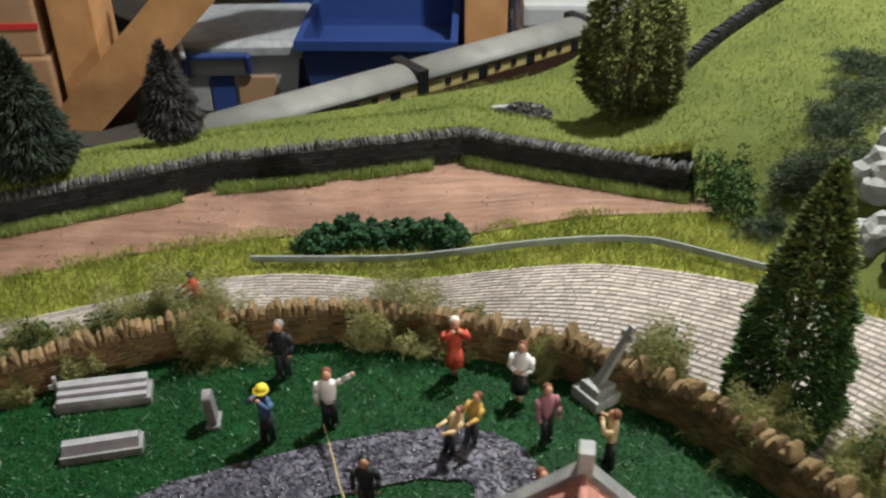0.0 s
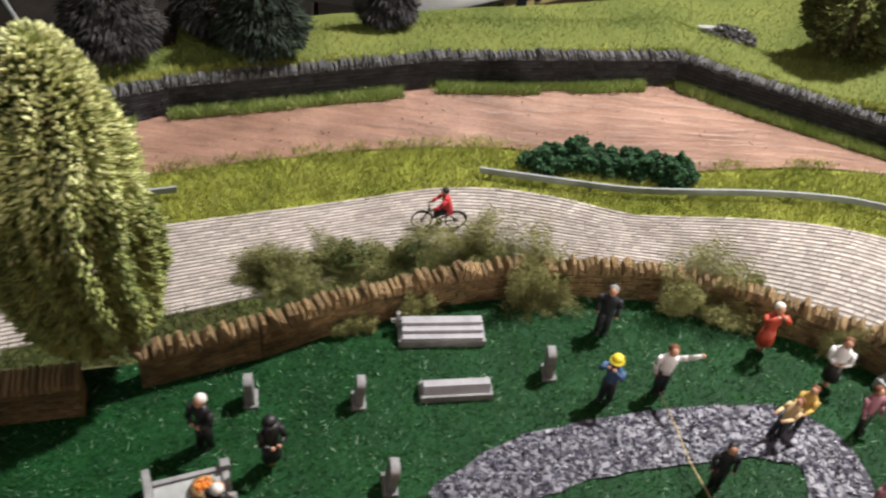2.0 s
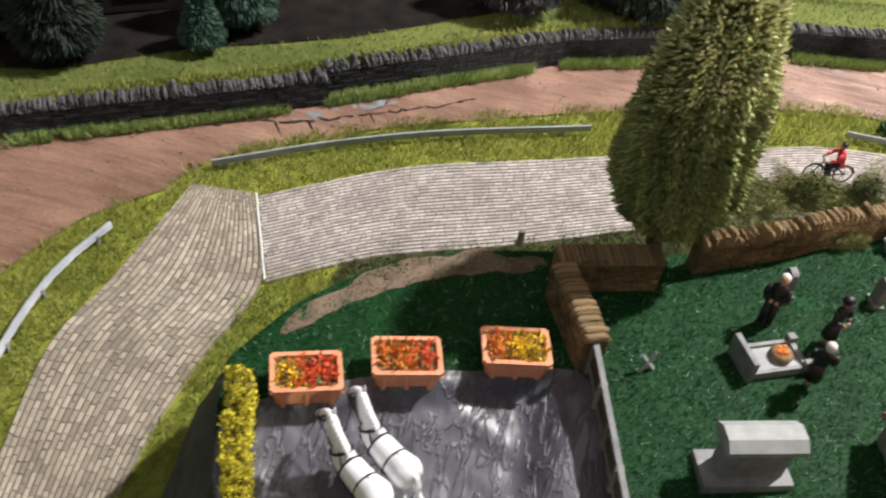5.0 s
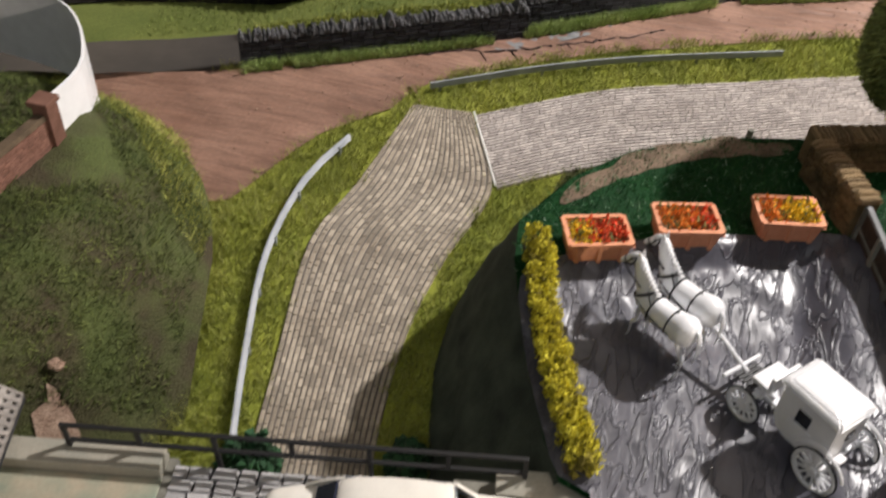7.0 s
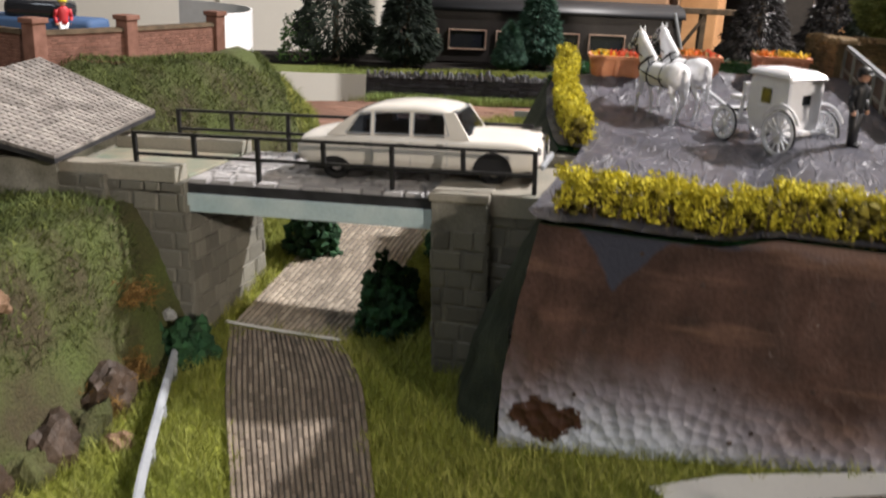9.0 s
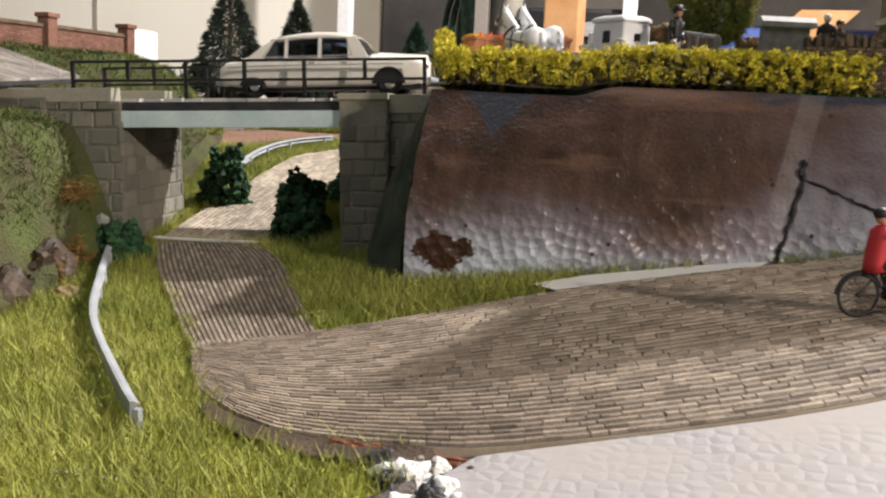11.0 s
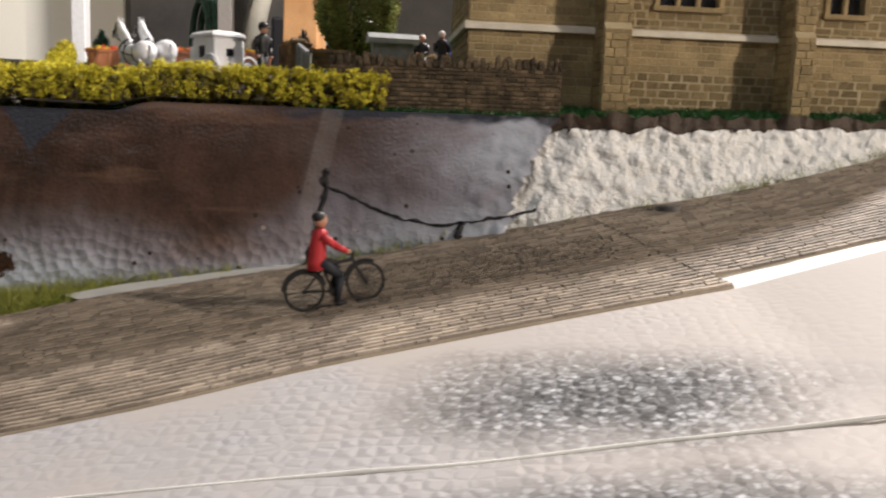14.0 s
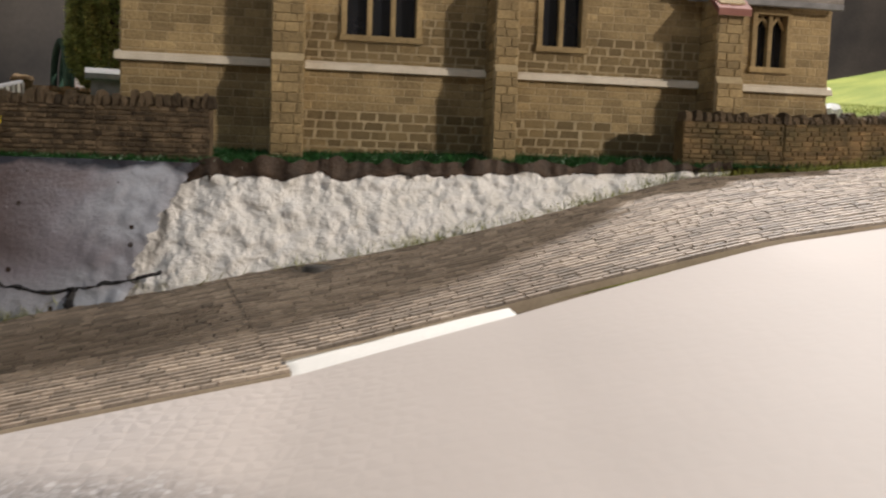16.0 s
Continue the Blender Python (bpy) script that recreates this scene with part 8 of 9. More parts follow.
        for k in range(lights):
            a = x0 + (x1 - x0) * k / lights
            b = x0 + (x1 - x0) * (k + 1) / lights
            bm = bmesh.new()
            box(bm, a + 0.2, b - 0.2, 2.6, 3.4, z0, z1)
            part("pane", bm, M_GLASS, w)
            bm = bmesh.new()
            c = (a + b) / 2
            for s in (-1, 1):
                tube(bm, (c + s * (b - a) / 2, 1.4, z1 - 4.2), (c, 1.4, z1 - 0.4), 0.6, 0.6, 5)
            part("tracery", bm, M_CHURCH, w)
    for x0, x1, red in ((40.5, 49, False), (101, 107.5, False), (166, 174, True)):
        b = None
        bm = bmesh.new()
        prof = [(0, 0), (-13, 0), (-13, 27), (-11.5, 29), (-11.5, 50), (0, 62)]
        loft(bm, [[(x, y, z) for y, z in prof] for x in (x0, x1)])
        b = part("buttress", bm, M_MORTAR, root)
        facing(b, (x0, -13, 0), (1, 0, 0), (0, 0, 1), (0, -1, 0), courses(x1 - x0, 27, 2.5, (3.2, 6)), 0.06, 0.35, M_CHURCH)
        facing(b, (x0, -11.5, 29), (1, 0, 0), (0, 0, 1), (0, -1, 0), courses(x1 - x0, 21, 2.5, (3.2, 6)), 0.06, 0.35, M_CHURCH)
        for x, u, w in ((x0, -1, -1), (x1, 1, 1)):
            o = (x, 0 if w < 0 else -11.5, 0)
            facing(b, o, (0, u * 1.0, 0), (0, 0, 1), (w, 0, 0), courses(11.5, 50, 2.5, (3.2, 6)), 0.06, 0.3, M_CHURCH)
        if red:
            bm = bmesh.new()
            loft(bm, [[(x0 - 1, -13.6, 46), (x1 + 1, -13.6, 46), (x1 + 1, 0, 57), (x0 - 1, 0, 57)], [(x0 - 1, -13.6, 48), (x1 + 1, -13.6, 48), (x1 + 1, 0, 59), (x0 - 1, 0, 59)]])
            part("cap", bm, M_TILE, root)
    # roofs: the steep nave, and the lower chancel at its east end
    for x0, x1, wall_top, ridge in ((0.0, NAVE, H_, 138.0), (NAVE, L_, LOW, 92.0)):
        eave = wall_top - 1.0
        for y0, out in ((-3.5, -1), (D_ + 3.5, 1)):
            bm = bmesh.new()
            loft(bm, [[(x, y0, eave), (x, D_ / 2, ridge), (x, D_ / 2, ridge + 2), (x, y0 + out * 0.4, eave + 2)] for x in (x0 - 1.5 * (x0 == 0), x1 + 1.5)])
            part("roof_slope", bm, M_TILE if x0 == 0 else M_ROOFGREY, root)
        for x in (x0, x1 - 5):
            bm = bmesh.new()
            loft(bm, [[(x + dx, 0, wall_top), (x + dx, D_, wall_top), (x + dx, D_ / 2, ridge - 3)] for dx in (0, 5)])
            part("gable", bm, M_CHURCH, root)
    bm = bmesh.new()
    box(bm, NAVE + 4, L_ + 1.5, -4.2, -2.6, LOW - 2.2, LOW - 0.4, 0.3)
    part("gutter", bm, M_GREYSTONE, root)


def roof_part(name, x, y, z, rz, length, half, rise, wall_h, label, coping):
    """A lower range of the church with a tiled gable roof; ridge along x from the gable."""
    root = thing(name, x, y, z, rz, label, "church building")
    bm = bmesh.new()
    loft(bm, [[(xx, -half + 2, -wall_h - rise), (xx, half - 2, -wall_h - rise), (xx, half - 2, -rise), (xx, 0, -1.2), (xx, -half + 2, -rise)] for xx in (2, length)])
    part("wall", bm, M_ABUT, root)
    for s in (-1, 1):
        bm = bmesh.new()
        loft(bm, [[(xx, 0, 0), (xx, s * half, -rise), (xx, s * half, -rise - 1.4), (xx, 0, -1.4)] for xx in (0, length)])
        sl = part("roof_slope", bm, M_TILE, root)
        v, f = [], []
        n, m = int(length / 3.4), max(4, int(math.hypot(half, rise) / 4.4))
        for i in range(n):
            for j in range(m):
                a0, a1 = (i + 0.05 + 0.5 * (j % 2)) / (n + 0.5) * length, (i + 0.95 + 0.5 * (j % 2)) / (n + 0.5) * length
                t0, t1 = j / m, (j + 0.97) / m
                q = [(a0, s * half * t0, -rise * t0 + 0.15), (a1, s * half * t0, -rise * t0 + 0.15), (a1, s * half * t1, -rise * t1 + 0.75), (a0, s * half * t1, -rise * t1 + 0.75)]
                k = len(v)
                v += q + [(p[0], p[1], p[2] - 0.7) for p in q]
                f += [(k, k + 1, k + 2, k + 3), (k, k + 4, k + 5, k + 1), (k + 1, k + 5, k + 6, k + 2), (k + 2, k + 6, k + 7, k + 3), (k + 3, k + 7, k + 4, k)]
        raw("tiles", v, f, M_TILE, sl, "", "stuff")
        if coping:
            bm = bmesh.new()
            loft(bm, [[(xx, 0, 2.2), (xx, s * (half + 1), -rise + 2.2), (xx, s * (half + 1), -rise - 1), (xx, 0, -1)] for xx in (-1.2, 2.2)])
            part("gable_coping", bm, M_GREYSTONE, root)
    bm = bmesh.new()
    tube(bm, (0, 0, 0.4), (length, 0, 0.4), 1.0, 1.0, 8)
    part("ridge", bm, M_TILE, root)
    if coping:
        bm = bmesh.new()
        box(bm, -1.6, 2.6, -1.6, 1.6, 0, 6.5, 0.4)
        part("finial", bm, M_PALESTONE, root)


# ---- the loose sheet in front ----
def bubble_sheet():
    """White bead board under the unfinished foreground, falling gently towards the front."""
    near = resample([(-560, -286), (-420, -246), (-350, -224), (-300, -205), (-275, -198), (-255, -193), (-242, -184), (-234, -171), (-188, -158.6), (-150, -142.6), (-77, -114.6), (-38, -104.6), (22, -93.6), (60, -80.6), (120, -48.6), (190, -5.6), (330, 60)], 320)
    n, rows, v, f = len(near), 60, [], []
    for r in range(rows + 1):
        t = (r / rows) ** 1.6
        for i, (x, y) in enumerate(near):
            px, py = x + 15 * t, y - 215 * t
            z = gz(x, y) + 0.7 - 1.6 * step01((-233 - x) / 7) - 20 * t + min(1, t * 9) * 1.2 * noise.noise(Vector((px * 0.012, py * 0.02, 0)))
            v.append((px, py, z))
    for r in range(rows):
        for i in range(n - 1):
            a = r * n + i
            f.append((a, a + 1, a + n + 1, a + n))
    board = raw("bead_board", v, f, M_SHEET, None, "white bead board in front of the road, bare and grey in places", "structure", True)
    # the fold ridge: a thin proud strip, its lit line painted as white
    ys = np.array([[q[1] for q in v[r * n:(r + 1) * n]] for r in range(rows + 1)])
    xs = np.array([[q[0] for q in v[r * n:(r + 1) * n]] for r in range(rows + 1)])
    zs = np.array([[q[2] for q in v[r * n:(r + 1) * n]] for r in range(rows + 1)])
    line = []
    for p in smooth_line([Vector(q) for q in ((-300, -193), (-225, -190.5), (-143, -188), (-97, -183), (-44, -179))], 2.5):
        k = np.argmin((xs - p.x) ** 2 + (ys - p.y) ** 2)
        line.append((p.x, p.y + 0.15 * noise.noise(Vector((p.x * 0.12, 3, 0))), zs.flat[k] - (ys.flat[k] - p.y) * 0.093))
    flat = np.convolve(np.pad([q[2] for q in line], 8, "edge"), np.ones(17) / 17, "valid")
    line = [(x, y, float(z)) for (x, y, _), z in zip(line, flat)]
    rows_ = []
    for i, (x, y, z) in enumerate(line):
        w = (0.34 + 0.15 * noise.noise(Vector((i * 0.2, 7, 0)))) * min(1, (len(line) - i) / 25)
        rows_.append([(x, y + w, z - 0.3), (x, y + 0.4 * w, z + 0.35), (x, y - 0.4 * w, z + 0.35), (x, y - w, z - 0.3)])
    bm = bmesh.new()
    loft(bm, rows_)
    part("seam", bm, M_CARD, board, "thin white strip painting the lit line of the board's fold", True)


bubble_sheet()
drape("bare_card", [(-80, -106), (-60, -103), (-40, -101), (-37, -109), (-57, -113.5), (-76, -118)], lambda x, y: gz(x, y) + 1.0 - 0.22 * max(0.0, -105 + 0.1 * (x + 60) - y), 2.5, M_CARD, None, "bare white card edge beside the setts")


edge_top = resample([Vector((x, y)) for x, y in FRONT_LIP], 90)
skirt("layout_edge", on(edge_top, gz, 0.4), [(x + 1.5, y - 2.5, gz(x, y) - 3) for x, y in edge_top], 4, M_SOILDARK, None, "dark painted edge of the grass ground above the bead board", "structure", 1.8, 0.5, 0.2)
drape("dark_verge", smooth_line([Vector(p) for p in ((-293, -157), (-283, -164), (-270, -170), (-252, -171.5), (-241, -172), (-240, -180), (-252, -179), (-268, -176), (-285, -168))], 4, True), lambda x, y: gz(x, y) + 1.4 + 0.8 * noise.noise(Vector((x * 0.3, y * 0.3, 2))), 2.5, M_SOILDARK, None, "dark brown painted strip between grass and road")


def torn_edge():
    root = thing("torn_foam_edge", -240, -180, gz(-240, -178), 0, "torn black and white foam edge of the layout", "foam edge")
    for m, seed, name_ in ((M_BLACKJOINT, 4, "burnt_foam"), (M_FOAM, 5, "torn_foam"), (M_PAINT_BROWN, 6, "paint_strip")):
        n, rows = 60, 10
        v, f = [], []
        for r in range(rows + 1):
            for i in range(n):
                x, t = -19 + 34 * i / n, r / rows
                q = Vector((x * 0.25, t * 4, seed))
                if seed == 6:
                    v.append((x, 8.5 - 3.5 * t + noise.noise(q), 0.9 - 2.2 * t * t + 0.5 * noise.noise(q * 2)))
                else:
                    k = 2.6 * noise.noise(q) + 1.6 * noise.noise(q * 3)
                    v.append((x + k, 4.5 - 12 * t + k, -1.0 - 24 * t + 4.2 * noise.noise(q * 1.7 + Vector((3, 1, seed)))))
        for r in range(rows):
            for i in range(n - 1):
                a = r * n + i
                f.append((a, a + 1, a + n + 1, a + n))
        raw(name_, v, f, m, root)
    # torn lumps of foam, some blackened with paint
    for i, (x, y, z, size, m) in enumerate(((-3, 1, -1.5, 4.4, M_FOAM), (4, -2, -2.5, 3.8, M_FOAM), (-1, -7, -4, 4.2, M_FOAM), (-8, 3, -1.0, 3.6, M_BLACKJOINT), (2.5, -4.5, -0.6, 2.2, M_BLACKJOINT), (-4.5, -3.5, -0.4, 2.4, M_BLACKJOINT), (6.2, 4.6, -1.2, 2.2, M_SOILDARK))):
        bm = bmesh.new()
        bmesh.ops.create_icosphere(bm, subdivisions=4, radius=1)
        for q in bm.verts:
            k = 1 + 0.5 * noise.noise(q.co * 1.5 + Vector((i * 3.7, 0, 0))) + 0.35 * noise.noise(q.co * 3.6 + Vector((0, i * 2.3, 0))) + 0.16 * noise.noise(q.co * 9)
            q.co = Vector((x, y, z)) + Vector((q.co.x, q.co.y, q.co.z * 0.8)) * size * k
        part("foam_lump", bm, m, root, "blackened lump of torn foam" if m is not M_FOAM else "", True)


# ---- put everything in its place ----
figures()
graves()
bridge()
limousine()
horse(-281.0, 59.0, 143, "white model carriage horse with black harness on the forecourt")
horse(-275.5, 67.0, 143, "second white model carriage horse with black harness")
carriage(-239.5, 38, 138)
planter(-303, 85, 20, (M_FLOWER_Y, M_FLOWER_R, M_FLOWER_R), "terracotta trough planter with yellow and red flowers")
planter(-277.5, 97.5, 17, (M_FLOWER_O, M_FLOWER_O, M_FLOWER_R), "terracotta trough planter with orange and red flowers")
planter(-248, 109.5, 14, (M_FLOWER_O, M_FLOWER_Y, M_FLOWER_Y), "terracotta trough planter with orange and yellow flowers")
bicycle(-163.5, -104, 24, 9)
bicycle(-122, 302, 192, 0)
barrier([(-107, 346), (-38, 340), (20, 340), (58, 338), (72, 335), (80, 330), (98, 318), (140, 292)], "long grey crash barrier between verge and field")
barrier([(-390, 218), (-350, 245), (-300, 272), (-234, 299)], "grey crash barrier along the field's edge")
barrier([(-411, 170), (-419, 140), (-419, 100), (-410, 60), (-399, 22)], "curved grey crash barrier beside the descending road")
barrier([(-384, -64), (-364, -95), (-342, -126), (-310, -160), (-296, -174)], "grey crash barrier in the front verge")
brick_wall()
grey_roof()
church()
roof_part("church_vestry", -137.5, 91, 18, 17, 92, 24, 20, 26, "low church range with a rosy tiled roof", False)
roof_part("church_porch", 15, 130, 36, -98, 70, 26, 24, 30, "church porch with stone gable coping and tiled roof", True)
torn_edge()

for x, y, s in ((-390, 18, 1), (-345, 34, 2), (-338, -22, 3), (-384, -58, 4), (-396, -64, 5)):
    big = 13 if s in (1, 3) else 10
    bush("bush", x, y, gz(x, y), (big * 0.8, big * 0.8, big * (1.9 if s in (1, 3) else 1.2)), "dark green foam bush at the bridge foot", M_LEAF_DARK, 420, 2.0, s, group="dark bushes by the bridge")
for x, y, s in ((-76, 356, 1), (-64, 358, 2), (-50, 358, 3), (-34, 357, 4), (-18, 352, 5)):
    bush("bush", x, y, gz(x, y), (13, 9, 12 + s % 3 * 2), "dark green foam shrub behind the barrier", M_LEAF_DARK, 800, 1.4, s + 10, group="dark shrubs by the field")
for x, y, sx, sy, sz, s in ((-173, 226, 16, 11, 15, 1), (-152, 236, 19, 13, 18, 2), (-130, 240, 20, 12, 19, 3), (-106, 235, 22, 13, 25, 4), (-86, 225, 17, 16, 31, 9), (-122, 212, 10, 8, 15, 10), (-30, 231, 24, 18, 30, 5), (-8, 248, 14, 10, 17, 11), (46, 210, 18, 11, 30, 6), (70, 186, 17, 12, 28, 7), (94, 172, 17, 13, 26, 8), (-2, 226, 13, 7, 14, 12), (18, 218, 14, 7, 15, 13), (36, 208, 13, 7, 15, 14), (-143, 200, 10, 7, 12, 15)):
    z = pz(x, y) - 3 if s in (4, 5, 6, 7, 8, 9, 10, 12, 13, 14, 15) else max(gz(x, y), pz(x, y) - 16) + 2
    bush("bush", x, y, z, (sx, sy, sz), "fuzzy olive fibre bush against the churchyard wall", M_LEAF_OLIVE, 40000, 0.72, s + 20, template=FIBRE, group="olive bushes along the wall")
    if s in (2, 3, 6, 8):
        bush("bush", x + 3, y - 2, z + sz * 0.55, (sx * 0.5, sy * 0.5, sz * 0.45), "small clump of green leaf flakes in the olive bush", M_LEAF_BOX, 160, 1.3, s + 70, template=LEAF)
for x, y, sx, sz, s in ((92, 398, 12, 18, 1), (104, 392, 15, 24, 2), (116, 382, 15, 22, 3), (112, 366, 13, 17, 4)):
    bush("bush", x, y, gz(x, y) - 1, (sx, 13, sz + 6), "green bush at the end of the retaining wall", M_LEAF_BOX, 1300, 1.9, s + 40, template=LEAF, group="bushes at the wall's end")
for x, y, sx, sz, s in ((122, 345, 16, 15, 1), (138, 362, 18, 16, 2), (160, 385, 24, 12, 3), (182, 408, 26, 10, 4), (152, 352, 20, 16, 5), (206, 420, 26, 10, 6), (190, 440, 22, 8, 7)):
    bush("bush", x, y, uz(x, y) - 1, (sx, sx * 0.9, sz), "grey-green scrub on the hillside", M_SCRUB, 9000, 1.3, s + 90, template=FIBRE, group="scrub on the hill")
log = thing("weathered_log", 18, 485, uz(18, 485) + 1.6, 4, "pale weathered plank lying on the scrub bank", "log")
bm = bmesh.new()
loft(bm, [[(x, 1.6 * k * math.cos(a), 3.6 + 1.4 * k * math.sin(a)) for a in (6.283 * i / 7 for i in range(7))] for x, k in ((-14, 0.7), (-6, 1.1), (5, 1.0), (14, 0.6))])
part("timber", bm, M_PALESTONE, log)


def rock(x, y, z, size, seed, m, label):
    """One angular boulder."""
    bm = bmesh.new()
    bmesh.ops.create_icosphere(bm, subdivisions=3, radius=1)
    for v in bm.verts:
        k = 1 + 0.45 * noise.noise(v.co * 1.3 + Vector((seed, 0, 0))) + 0.25 * noise.noise(v.co * 3.1 + Vector((0, seed, 0))) + 0.1 * noise.noise(v.co * 8 + Vector((0, seed, 0)))
        v.co = Vector((v.co.x * size[0], v.co.y * size[1], v.co.z * size[2])) * k
    ob = part("rock", bm, m)
    ob.location = (x * MM, y * MM, z * MM)
    return tagged(ob, label, "rock", "rocks on the hillside")


for x, y, dz, w, s, m, lab in ((152, 312, 4, 10, 1, M_PALESTONE, "pale grey boulder at the foot of the hill"), (160, 332, 8, 13, 2, M_PALESTONE, "large white-streaked boulder on the hillside"), (166, 308, 4, 11, 3, M_BLACKROCK, "black boulder at the foot of the hill"),
                               (172, 348, 10, 12, 4, M_PALESTONE, "pale rock face on the hillside"), (180, 325, 10, 14, 5, M_BLACKROCK, "dark craggy rock on the hillside"), (186, 362, 8, 10, 6, M_ROCKBROWN, "brown stone among the scrub"), (195, 338, 12, 13, 7, M_PALESTONE, "pale grey crag on the hillside"), (158, 296, 2, 8, 8, M_BLACKROCK, "black stone beside the road")):
    rock(x, y, uz(x, y) + dz - 3, (w, w * 0.8, w * 0.9), s * 7.3, m, lab)
for x, y, w, s, m in ((-452, 20, 2.5, 11, M_PALEBROWN), (-396, -112, 4, 14, M_ROCKBROWN), (-372, -100, 4, 15, M_ROCKBROWN), (-392, -58, 2.6, 16, M_PALESTONE)):
    rock(x, y, max(hz_left(x, y), mz(x, y)) + w * 0.15, (w, w * 0.8, w * 0.7), s * 3.1, m, "brown and pale rock on the mossy hillside")
for i in range(9):
    y = -88 - 11 * i
    x = -389 + 0.11 * (-60 - y) + 3 * (i % 2)
    rock(x, y, hz_left(x, y) - 4, (5 + i % 3, 8, 9 + 2 * (i % 2)), 40 + i * 1.7, (M_SOILDARK, M_MOSS)[i % 2], "dark brown rock in the foot of the hillside")
for x, y, s in ((-388, -76, 1), (-384, -92, 2), (-394, -70, 3)):
    bush("bush", x, y, hz_left(x, y) - 1, (8, 7, 9), "orange-brown dry scrub on the rocky slope", M_SCRUBORANGE, 700, 1.2, s + 120, template=FIBRE, group="dry scrub by the bridge")

bush("bush", -545, 240, uz(-545, 240), (16, 14, 34), "green leafy shrub beside the dark fir", M_LEAF_BOX, 900, 2.4, 66, template=LEAF)
bush("bush", 22, 484, uz(22, 484), (16, 8, 8), "low dark scrub on the bank", M_FIRGREY, 300, 2.0, 61)

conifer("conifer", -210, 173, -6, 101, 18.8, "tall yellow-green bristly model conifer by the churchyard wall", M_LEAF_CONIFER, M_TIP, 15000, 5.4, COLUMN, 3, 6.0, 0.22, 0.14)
conifer("conifer", 88, 215, -33, 94, 17.5, "dark green dense model conifer beside the road", M_LEAF_BOX, M_LEAF_BOXTIP, 9000, 2.6, FULL, 5, 2.0, 0.1, 0.3)
conifer("conifer", 77, 462, uz(77, 462) - 1, 95, 26, "olive bristly model conifer on the hillside", M_SHADEFIR, M_LEAF_CONIFER, 6000, 5.0, COLUMN, 6, 4.0, 0.1, 0.22)
for x, y, h, r, m, s, lab in ((-410, 306, 62, 17, M_FIRGREEN, 7, "blue-green model fir"), (-418, 278, 30, 9, M_FIRGREEN, 8, "small blue-green model fir"), (-286, 373, 72, 24, M_FIRGREY, 9, "nearly black model fir"), (-243, 411, 78, 27, M_FIRGREY, 10, "nearly black model fir"),
                              (-219, 390, 70, 22, M_FIR, 11, "dark model fir"), (-166, 440, 56, 16, M_FIRGREY, 12, "dark cone-shaped model fir"), (-475, 253, 73, 20, M_FIR, 13, "dark model fir"), (-524, 250, 85, 27, M_FIR, 14, "tall dark model fir")):
    conifer("fir_tree", x, y, uz(x, y), h, r, lab + " on the bank", m, None, 6000, 5.2, CONE, s, 4.0, 0.5, 0.17)

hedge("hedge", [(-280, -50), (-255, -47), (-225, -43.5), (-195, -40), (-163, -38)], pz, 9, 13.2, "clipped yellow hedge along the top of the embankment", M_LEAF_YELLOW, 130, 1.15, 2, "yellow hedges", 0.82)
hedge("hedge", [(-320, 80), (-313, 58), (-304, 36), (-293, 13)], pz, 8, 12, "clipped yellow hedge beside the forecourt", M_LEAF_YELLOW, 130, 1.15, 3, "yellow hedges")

# grass fibres
lawn_pts = scatter_in(PLATEAU, 1.6)
lawn_pts = lawn_pts[~inside([tuple(p)[:2] for p in smooth_line(COURT, 6, True)], lawn_pts)]
lawn_pts = lawn_pts[~inside([tuple(p)[:2] for p in PATH_LINE], lawn_pts)]
blades("lawn_fibres", lawn_pts, pz, 1.5, M_LAWN_FIBRE, PLATEAU_TOP, "", 0.9, 0.32)
# every sixth fibre again in the pale glint colour, a painted highlight
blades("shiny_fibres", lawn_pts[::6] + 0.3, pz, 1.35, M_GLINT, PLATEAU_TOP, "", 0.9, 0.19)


def off_road(pts):
    keep, true = np.ones(len(pts), bool), pts
    pts = pts + np.array([(noise.noise(Vector((x * 0.11, y * 0.11, 4))) * 5 + noise.noise(Vector((x * 0.5, y * 0.5, 4))) * 3, noise.noise(Vector((x * 0.11, y * 0.11, 8))) * 5 + noise.noise(Vector((x * 0.5, y * 0.5, 8))) * 3) for x, y in pts])
    for le, re_ in ((REAR_L, REAR_R), (DOWN_L, DOWN_R), (UNDER_L, UNDER_R), (FRONT_FAR, FRONT_NEAR), (RISE_FAR, RISE_NEAR)):
        poly = [tuple(p)[:2] for p in smooth_line([Vector(q) for q in le], 8)] + [tuple(p)[:2] for p in smooth_line([Vector(q) for q in re_], 8)][::-1]
        keep &= ~inside(poly, pts)
    keep &= ~inside([tuple(p)[:2] for p in smooth_line(FIELD, 10, True)], pts) & ~inside(PLATEAU, pts)
    keep &= ~inside([(-293, -157), (-283, -164), (-270, -170), (-252, -171.5), (-241, -172), (-240, -180), (-252, -179), (-268, -176), (-285, -168)], pts)
    keep &= ~inside([(-236, -186), (-240, -160), (-150, -136), (-80, -104), (20, -88), (120, -40), (240, 30), (300, -60), (0, -200)], pts)
    keep &= ~inside([(-240, -82), (-210, -68), (-184, -54), (-180, -44), (-205, -53), (-228, -62), (-242, -71)], pts)
    return true[keep & ~inside(PLATEAU, true)]


